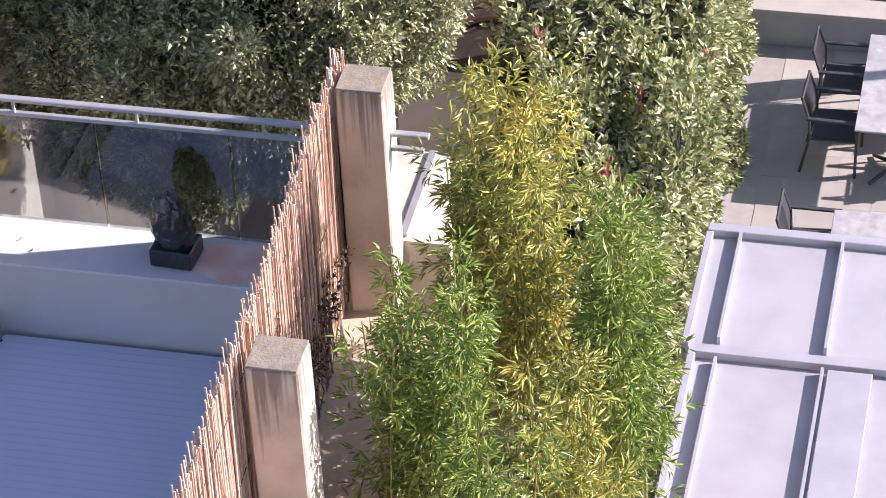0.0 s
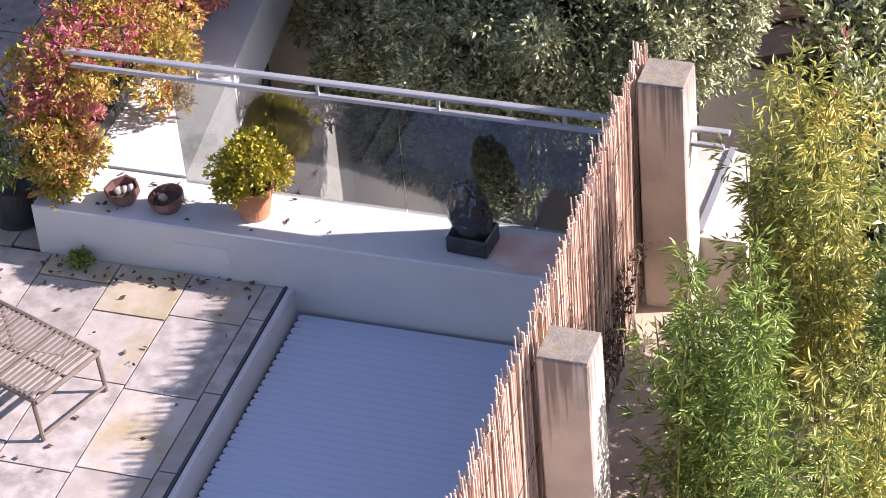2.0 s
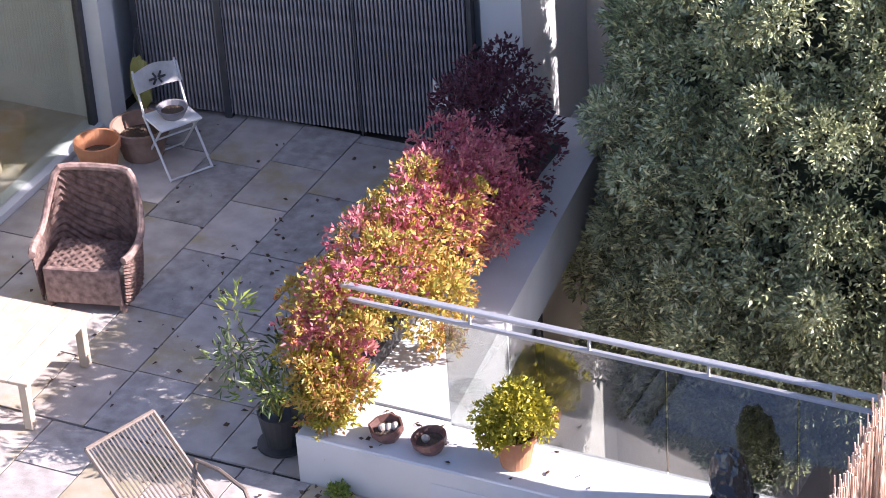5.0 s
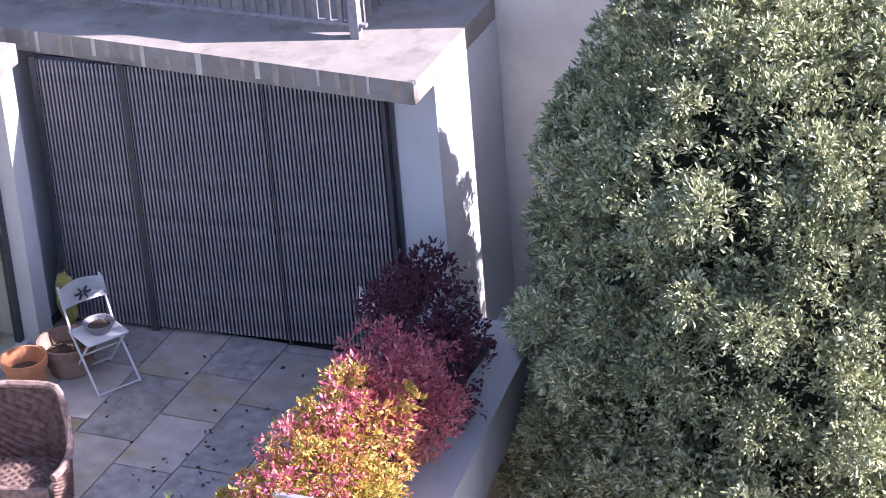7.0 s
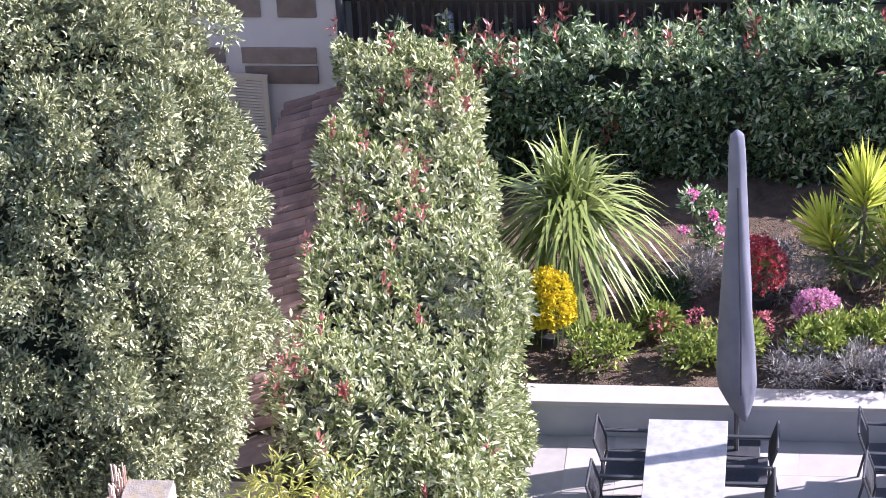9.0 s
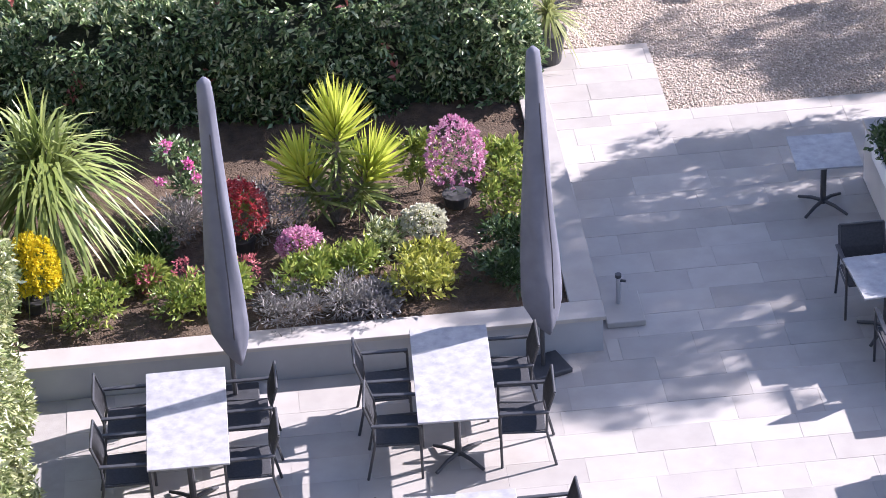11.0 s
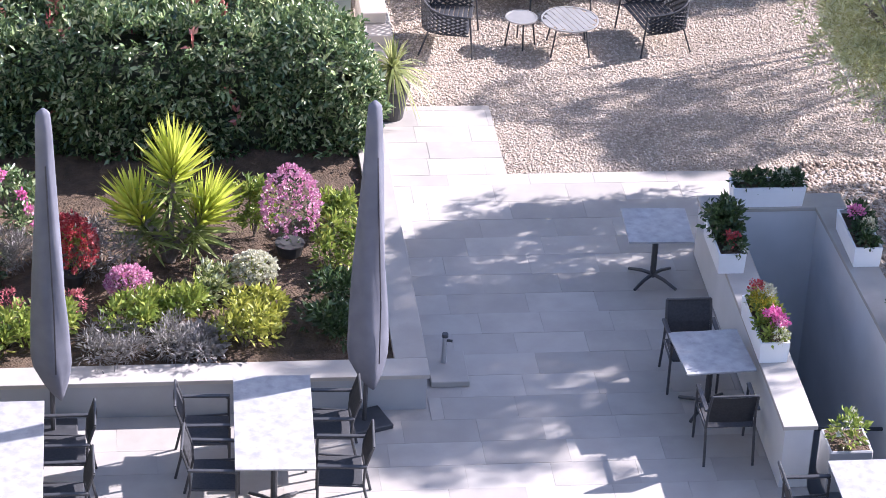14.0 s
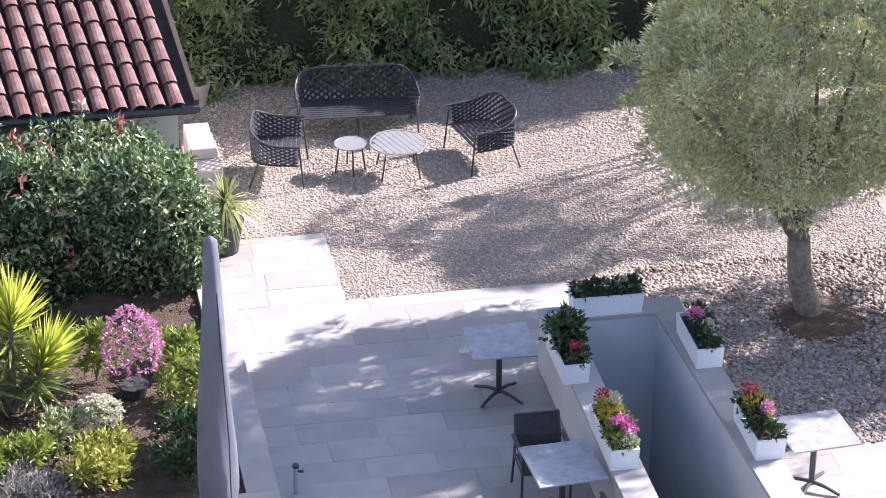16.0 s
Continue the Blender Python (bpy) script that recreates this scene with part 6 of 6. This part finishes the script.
for i, (x, y, a) in enumerate(((-8.05, 14.38, 10), (-7.70, 14.36, -8))):
    t = thing("stone_bowl", "small dark glazed bowl with pebbles on the ledge", "bowl", "ledge bowls", m=pose(x, y, L + 0.402, 6, -6, a))
    part("bowl", lathe([(0, 0), (0.08, 0), (0.125, 0.07), (0.13, 0.12), (0.115, 0.12), (0.09, 0.05), (0, 0.04)], 8 if i == 0 else 20, wobble=0.04 if i == 0 else 0), material("glazed_bowl", (0.10, 0.05, 0.04), (0.20, 0.10, 0.08), rough=0.4, scale=9, bump=0.2), t)
    part("soil", lathe([(0, 0.075), (0.10, 0.075), (0.10, 0.05), (0, 0.05)], 14), SOIL, t)
    for k in range(3 if i == 0 else 1):
        b = bmesh.new()
        bmesh.ops.create_icosphere(b, subdivisions=2, radius=0.032)
        for v in b.verts:
            v.co *= 1 + 0.25 * noise.noise(v.co * 30 + Vector((k, i, 0)))
        b.transform(Matrix.Translation((-0.03 + 0.045 * k, 0.01 * k, 0.09)))
        part("stone", b, PEBBLE, t, "pale stone")

# dark bronze sculpture: one plain mesh on its plinth
b = bmesh.new()
bmesh.ops.create_icosphere(b, subdivisions=4, radius=1.0)
for v in b.verts:
    z = v.co.z
    w = 1 - 0.30 * ((z + 1) / 2) ** 2
    v.co = Vector((math.copysign(abs(v.co.x) ** 0.8, v.co.x) * 0.155 * w, v.co.y * 0.14 * w, 0.30 + z * 0.24)) * (1 + 0.10 * noise.noise(v.co * 3.5))
    v.co.x -= 0.03 * (z + 0.3)
box(-0.15, 0.15, -0.13, 0.13, 0.0, 0.14, 0.012, b)
s = single("statue", b, BRONZE, "glossy black bronze statue on a plinth on the ledge", "statue", smooth=False)
s.matrix_world = pose(-5.47, 14.42, L + 0.401, 0, 0, -4)

t = thing("potted_oleander", "leggy oleander in a dark pot on the terrace", "potted plant", m=pose(-9.02, 14.52, L))
part("pot", lathe([(0, 0), (0.19, 0), (0.19, 0.02), (0.13, 0.03), (0.17, 0.30), (0.155, 0.30), (0.14, 0.25), (0, 0.25)], 24), DARK_POT, t)
g = random.Random(90)
for i in range(11):
    a = g.uniform(0, math.tau)
    e = Vector((0.38 * math.cos(a), 0.30 * math.sin(a), g.uniform(0.7, 1.12)))
    part("stem", tube([(0, 0, 0.24), (e.x * 0.3, e.y * 0.3, e.z * 0.5), tuple(e)], 0.008, 5, None, 0.004), SHRUB_STEM, t)
    tuft(tuple(e - Vector((0, 0, 0.08))), (0.10, 0.10, 0.12), DARK_OLEANDER if i % 3 else SHRUB_LEAF, 9, 0.10, 900 + i, 4, 0.2, "leaves", t)

t = thing("hanging_bag", "yellow-green cloth bag against the door pier", "bag", m=pose(-12.5, 18.42, L + 0.35))
b = bmesh.new()
bmesh.ops.create_icosphere(b, subdivisions=3, radius=1.0)
for v in b.verts:
    v.co = Vector((v.co.x * 0.10, v.co.y * 0.07, v.co.z * 0.26)) * (1 + 0.2 * noise.noise(v.co * 3))
part("cloth", b, material("yellow_cloth", (0.26, 0.24, 0.06), (0.34, 0.31, 0.10), rough=0.9, scale=9, bump=0.2), t)
part("strap", tube([(-0.05, 0, 0.24), (0, 0.02, 0.5), (0.05, 0, 0.24)], 0.012, 6), DARK_METAL, t)
part("pole", rod((0.0, 0.03, -0.35), (0.0, 0.03, 0.52), 0.012), DARK_METAL, t)
t = thing("lamp_ornament", "small white cut-out ornament above the purple shrub", "ornament", m=pose(-9.62, 18.62, L + 0.55))
part("pole", rod((0, 0, -0.55), (0, 0, 0.15), 0.008), DARK_METAL, t)
part("panel", prism([(-0.11, -0.02), (0.12, 0.02), (0.08, 0.1), (0.0, 0.08), (-0.09, 0.26)], "y", -0.008, 0.008), CHAIR_WHITE, t)
clay_box = thing("cardboard_box", "brown boxes stacked inside the glazed room", "box", m=pose(-13.35, 16.9, L + 0.03))
for i, (x, y, z, w, d, h) in enumerate(((0, 0, 0, 0.42, 0.4, 0.5), (-0.02, 0.02, 0.5, 0.36, 0.35, 0.42), (0.02, 0, 0.92, 0.3, 0.3, 0.3))):
    part("carton", box(x - w / 2, x + w / 2, y - d / 2, y + d / 2, z, z + h, 0.01), WOOD_TABLE, clay_box)

stain = single("rust_stain", prism([(-5.32, 14.28), (-5.05, 14.20), (-4.75, 14.24), (-4.5, 14.35), (-4.5, 14.62), (-4.9, 14.64), (-5.30, 14.6)], "z", L + 0.401, L + 0.404), material("pink_stain", (0.66, 0.42, 0.34), (0.74, 0.60, 0.54), rough=0.9, scale=4, bump=0.05), "pinkish rust stain on the white ledge", "stain", kind="structure")
single("tree_soil", lathe([(0.01, 0.05), (0.3, 0.04), (0.6, 0.0), (0.82, -0.05)], 28, at=(10.45, 28.75, 0.0), wobble=0.08), SOIL, "dark soil ring round the olive trunk", "soil", kind="structure", smooth=True)

for i, (x, y) in enumerate(((-8.36, 14.10), (-8.30, 14.06))):
    shrub(x, y, 0.06, 0.07, SHRUB_LEAF, 820 + i, "small green weed at the foot of the ledge", k=12, size=0.035, name="weed", base=L)
vine = thing("dry_vine", "dry brown vine clinging to the reed screen", "climbing plant")
gv = random.Random(83)
for i in range(26):
    y0 = 12.9 + gv.uniform(0, 1.35)
    x0 = -4.24 - 0.13 * (y0 - 12.08) / 2.87 + 0.03
    z = L
    pts = []
    for k in range(6):
        pts.append((x0 + gv.uniform(0, 0.03), y0, z))
        y0 += gv.uniform(-0.09, 0.09)
        z += gv.uniform(0.05, 0.2)
    part("twig", tube(pts, 0.006, 5, None, 0.003), BARK, vine)
    tuft(pts[-2], (0.06, 0.09, 0.1), DRY_LEAF, 7, 0.04, 840 + i, 3, 0.4, "leaves", vine)
plaque = single("wall_vent", box(-7.62, -7.2, 14.166, 14.172, L + 0.12, L + 0.26), GREY_WALL, "faint rectangular cover on the ledge front", "vent", kind="structure")

# fallen leaves
def litter(name, label, rects, seed, size=0.05):
    g = np.random.default_rng(seed)
    P = []
    for x0, x1, y0, y1, z, k in rects:
        P.append(np.stack([g.uniform(x0, x1, k), g.uniform(y0, y1, k), np.full(k, z)], 1))
    P = np.concatenate(P)
    W = np.stack([g.normal(size=len(P)), g.normal(size=len(P)), np.full(len(P), 0.08)], 1)
    ob = new(name, leaf_mesh(name, P, W, size, DRY_LEAF, narrow=0.6, droop=0.05, seed=seed))
    return tagged(ob, label, "leaves", kind="stuff")


litter("fallen_leaves", "dry brown leaves scattered on the upper terrace", [(-12.6, -8.9, 14.3, 18.6, L + 0.006, 130), (-10, -6.9, 12, 14.1, L + 0.006, 50), (-8.6, -6.95, 13.95, 14.16, L + 0.006, 60), (-8.4, -6.4, 14.2, 14.65, L + 0.41, 26), (-10.8, -9.2, 15.0, 17.6, L + 0.006, 60)], 91)

litter("bed_litter", "dry leaves and twigs on the soil of the bed", [(-2.7, 2.95, 25.5, 29.9, 0.42, 700)], 92, 0.04)

t = thing("globe_lamp", "white garden globe lamp on a slim post", "lamp", m=pose(9.92, 33.5, -0.03))
part("globe", lathe([(0.17 * math.sin(math.pi * i / 12), 1.95 - 0.17 * math.cos(math.pi * i / 12)) for i in range(13)], 20), PLANTER_WHITE, t, smooth=True)
part("post", rod((0, 0, 0), (0, 0, 1.79), 0.025), DARK_METAL, t)
clay_pot(3.72, 36.2, -0.03, 0.2, 0.36, "pale clay pot beside the cabin end", SHUTTER)

# gravel stones
g = np.random.default_rng(95)
octa = np.array([(1, 0, 0), (-1, 0, 0), (0, 1, 0), (0, -1, 0), (0, 0, 1), (0, 0, -1)], float)
otri = np.array([(0, 2, 4), (2, 1, 4), (1, 3, 4), (3, 0, 4), (2, 0, 5), (1, 2, 5), (3, 1, 5), (0, 3, 5)])


def stones(name, label, rects, size, mat_, seed, level=-0.03):
    g = np.random.default_rng(seed)
    P = np.concatenate([np.stack([g.uniform(a, b, k), g.uniform(c, d, k), np.full(k, level)], 1) for a, b, c, d, k in rects])
    n = len(P)
    S = size * g.uniform(0.5, 1.3, (n, 1, 1)) * g.uniform(0.6, 1.2, (n, 1, 3)) * (1, 1, 0.7)
    an = g.uniform(0, math.tau, n)
    V = octa[None] * S
    V = V + g.normal(0, size * 0.12, V.shape)
    co, si = np.cos(an)[:, None], np.sin(an)[:, None]
    V = np.stack([V[..., 0] * co - V[..., 1] * si, V[..., 0] * si + V[..., 1] * co, V[..., 2]], -1) + P[:, None]
    T = (otri[None] + 6 * np.arange(n)[:, None, None]).reshape(-1)
    me = bpy.data.meshes.new(name)
    me.vertices.add(n * 6), me.vertices.foreach_set("co", V.ravel())
    me.loops.add(len(T)), me.loops.foreach_set("vertex_index", T.astype(np.int32))
    me.polygons.add(len(T) // 3), me.polygons.foreach_set("loop_start", np.arange(0, len(T), 3, dtype=np.int32))
    me.update(calc_edges=True)
    me.materials.append(mat_)
    return tagged(new(name, me), label, "gravel", kind="stuff")


# darker copy of the gravel: browner stone, tree shade put into the colours
BROWN_SHADE_MIX = leaf_material("brown_shade_pebble", [(0.13, 0.095, 0.07), (0.25, 0.195, 0.15), (0.38, 0.31, 0.25), (0.52, 0.45, 0.38)], rough=0.85, glow=0.0, patch=0.35)
STONE_MIX = leaf_material("gravel_stone", [(0.29, 0.235, 0.185), (0.41, 0.345, 0.28), (0.51, 0.44, 0.365), (0.62, 0.555, 0.475)], rough=0.85, glow=0.0, patch=0.25)
stones("gravel_stones", "loose beige gravel stones of the seating area", [(3.4, 4.86, 32.0, 36.9, 9000), (4.86, 12.2, 30.2, 36.9, 60000)], 0.021, STONE_MIX, 96)
stones("pebbles", "larger brown pebbles round the olive tree, shade darkened in", [(8.6, 12.2, 25.9, 30.4, 17000), (7.62, 8.6, 28.3, 30.2, 2000)], 0.034, BROWN_SHADE_MIX, 97, -0.006)
single("pebble_bed", box(8.78, 10.62, 25.9, 30.22, -0.019, -0.010), GRAVEL, "brown gravel bed under the pebbles", "gravel", kind="structure")
single("pebble_bed", box(7.63, 8.778, 28.27, 30.22, -0.019, -0.010), GRAVEL, "brown gravel bed behind the stairwell", "gravel", kind="structure")

# ---- paving pieces ----
def pavers(parent, name, mat, x0, x1, y0, y1, z, w, lo, hi, seed, along="y", holes=(), thick=0.02, gap=0.006, mats=None):
    g = random.Random(seed)
    made, count = {}, 0
    u0, u1, v0, v1 = (x0, x1, y0, y1) if along == "y" else (y0, y1, x0, x1)
    u = u0
    while u < u1 - 0.02:
        wu = min(w, u1 - u)
        v = v0 - g.uniform(0, lo)
        while v < v1 - 0.02:
            ln = round(g.uniform(lo, hi) / 0.1) * 0.1
            a, b = max(v, v0), min(v + ln, v1)
            v += ln
            if b - a < 0.06:
                continue
            r = [u, u + wu, a, b] if along == "y" else [a, b, u, u + wu]
            for h in holes:
                if r[0] < h[1] and r[1] > h[0] and r[2] < h[3] and r[3] > h[2]:
                    if r[0] < h[0]:
                        r[1] = h[0]
                    elif r[1] > h[1]:
                        r[0] = h[1]
                    elif r[3] > h[3]:
                        r[2] = h[3]
                    else:
                        r[3] = max(r[2], h[2])
            if r[1] - r[0] < 0.03 or r[3] - r[2] < 0.03:
                continue
            m_ = g.choice(mats) if mats else mat
            key = (round(r[1] - r[0], 2), round(r[3] - r[2], 2), m_.name)
            if key not in made:
                made[key] = finish(name, box(-key[0] / 2 + gap / 2, key[0] / 2 - gap / 2, -key[1] / 2 + gap / 2, key[1] / 2 - gap / 2, 0, thick, 0.001), m_)
            o = part(name, made[key], None, parent)
            o.location = ((r[0] + r[1]) / 2, (r[2] + r[3]) / 2, z + g.uniform(-0.0015, 0.0015))
            count += 1
        u += w


DECK = [SANDSTONE, SANDSTONE, SANDSTONE, SANDSTONE_GREY, SANDSTONE_GREY, SANDSTONE_OCHRE]
pavers(upper, "tile", SANDSTONE, -13.0, -6.81, 8.9, 14.17, L - 0.028, 0.55, 0.7, 1.1, 41, gap=0.012, mats=DECK)
pavers(upper2, "tile", SANDSTONE, -12.74, -8.93, 14.182, 18.8, L - 0.028, 0.55, 0.7, 1.1, 42, gap=0.012, mats=DECK[:5])
pavers(upper2, "tile", SANDSTONE, -8.93, -8.71, 14.2, 14.71, L - 0.028, 0.55, 0.7, 1.1, 45, gap=0.012)
HOLE = [(-4, 3.36, 25.11, 40), (6.8, 8.8, 21.0, 28.25), (8.6, 20, 25.88, 40), (7.62, 20, 28.25, 40)]
pavers(terrace, "slab", PAVING, -2.4, 10.6, 18.6, 30.2, -0.02, 0.42, 0.7, 1.0, 43, along="x", holes=HOLE, gap=0.002)
pavers(path, "slab", PAVING, 3.36, 4.86, 30.2, 32.0, -0.02, 0.42, 0.6, 0.9, 44, along="x", gap=0.003)

# barrel tiles of the low roof between oak and hedge
low = thing("low_tiled_roof", "low roof of old terracotta barrel tiles", "roof", kind="structure")
part("deck", prism([(-5.95, 1.75), (-4.75, 2.11), (-4.75, 2.01), (-5.95, 1.65)], "y", 21.5, 29.4), DARK_WOOD, low)
part("wall", box(-5.8, -4.8, 21.7, 29.3, -0.06, 1.7), HOUSE_WALL, low)


def barrel(r, length, seg=6):
    bm = bmesh.new()
    ends = []
    for xx, s in ((0, 1.0), (length, 0.85)):
        ends.append([bm.verts.new((xx, r * s * math.cos(math.pi * i / seg), r * s * math.sin(math.pi * i / seg) * 0.8)) for i in range(seg + 1)]
                    + [bm.verts.new((xx, (r * s - 0.014) * math.cos(math.pi * i / seg), (r * s - 0.014) * math.sin(math.pi * i / seg) * 0.8)) for i in range(seg, -1, -1)])
    k = len(ends[0])
    for i in range(k):
        j = (i + 1) % k
        bm.faces.new((ends[0][i], ends[0][j], ends[1][j], ends[1][i]))
    bm.faces.new(ends[0][::-1]), bm.faces.new(ends[1])
    bmesh.ops.recalc_face_normals(bm, faces=bm.faces[:])
    return bm


bt = finish("tile", barrel(0.098, 0.46), TILE_OLD)
g = random.Random(51)
slope = math.atan2(0.6, 2.0)
for i in range(35):
    for j in range(3):
        o = part("tile", bt, None, low)
        s = 0.40 * j
        o.matrix_world = Matrix.Translation((-5.98 + s * math.cos(slope), 22.1 + i * 0.208 + g.uniform(-0.015, 0.015), 1.77 + s * math.sin(slope) + 0.012 * j)) @ Euler((0, -slope - 0.04, g.uniform(-0.04, 0.04))).to_matrix().to_4x4()

# roman tiles of the cabin roof
rt = finish("tile", barrel(0.10, 0.44), TILE_RED)
up_slope = math.atan2(2.27, 4.88)
for i in range(38):
    for j in range(7):
        o = part("tile", rt, None, cabin)
        s = 0.36 * j - 0.05
        o.matrix_world = Matrix.Translation((-5.58 + i * 0.232 - 0.14 * s, 31.60 + s * math.cos(up_slope), 2.13 + s * math.sin(up_slope) + 0.03)) @ Matrix.Rotation(math.pi / 2 + 0.14, 4, "Z") @ Euler((0, -up_slope + 0.07, 0)).to_matrix().to_4x4()
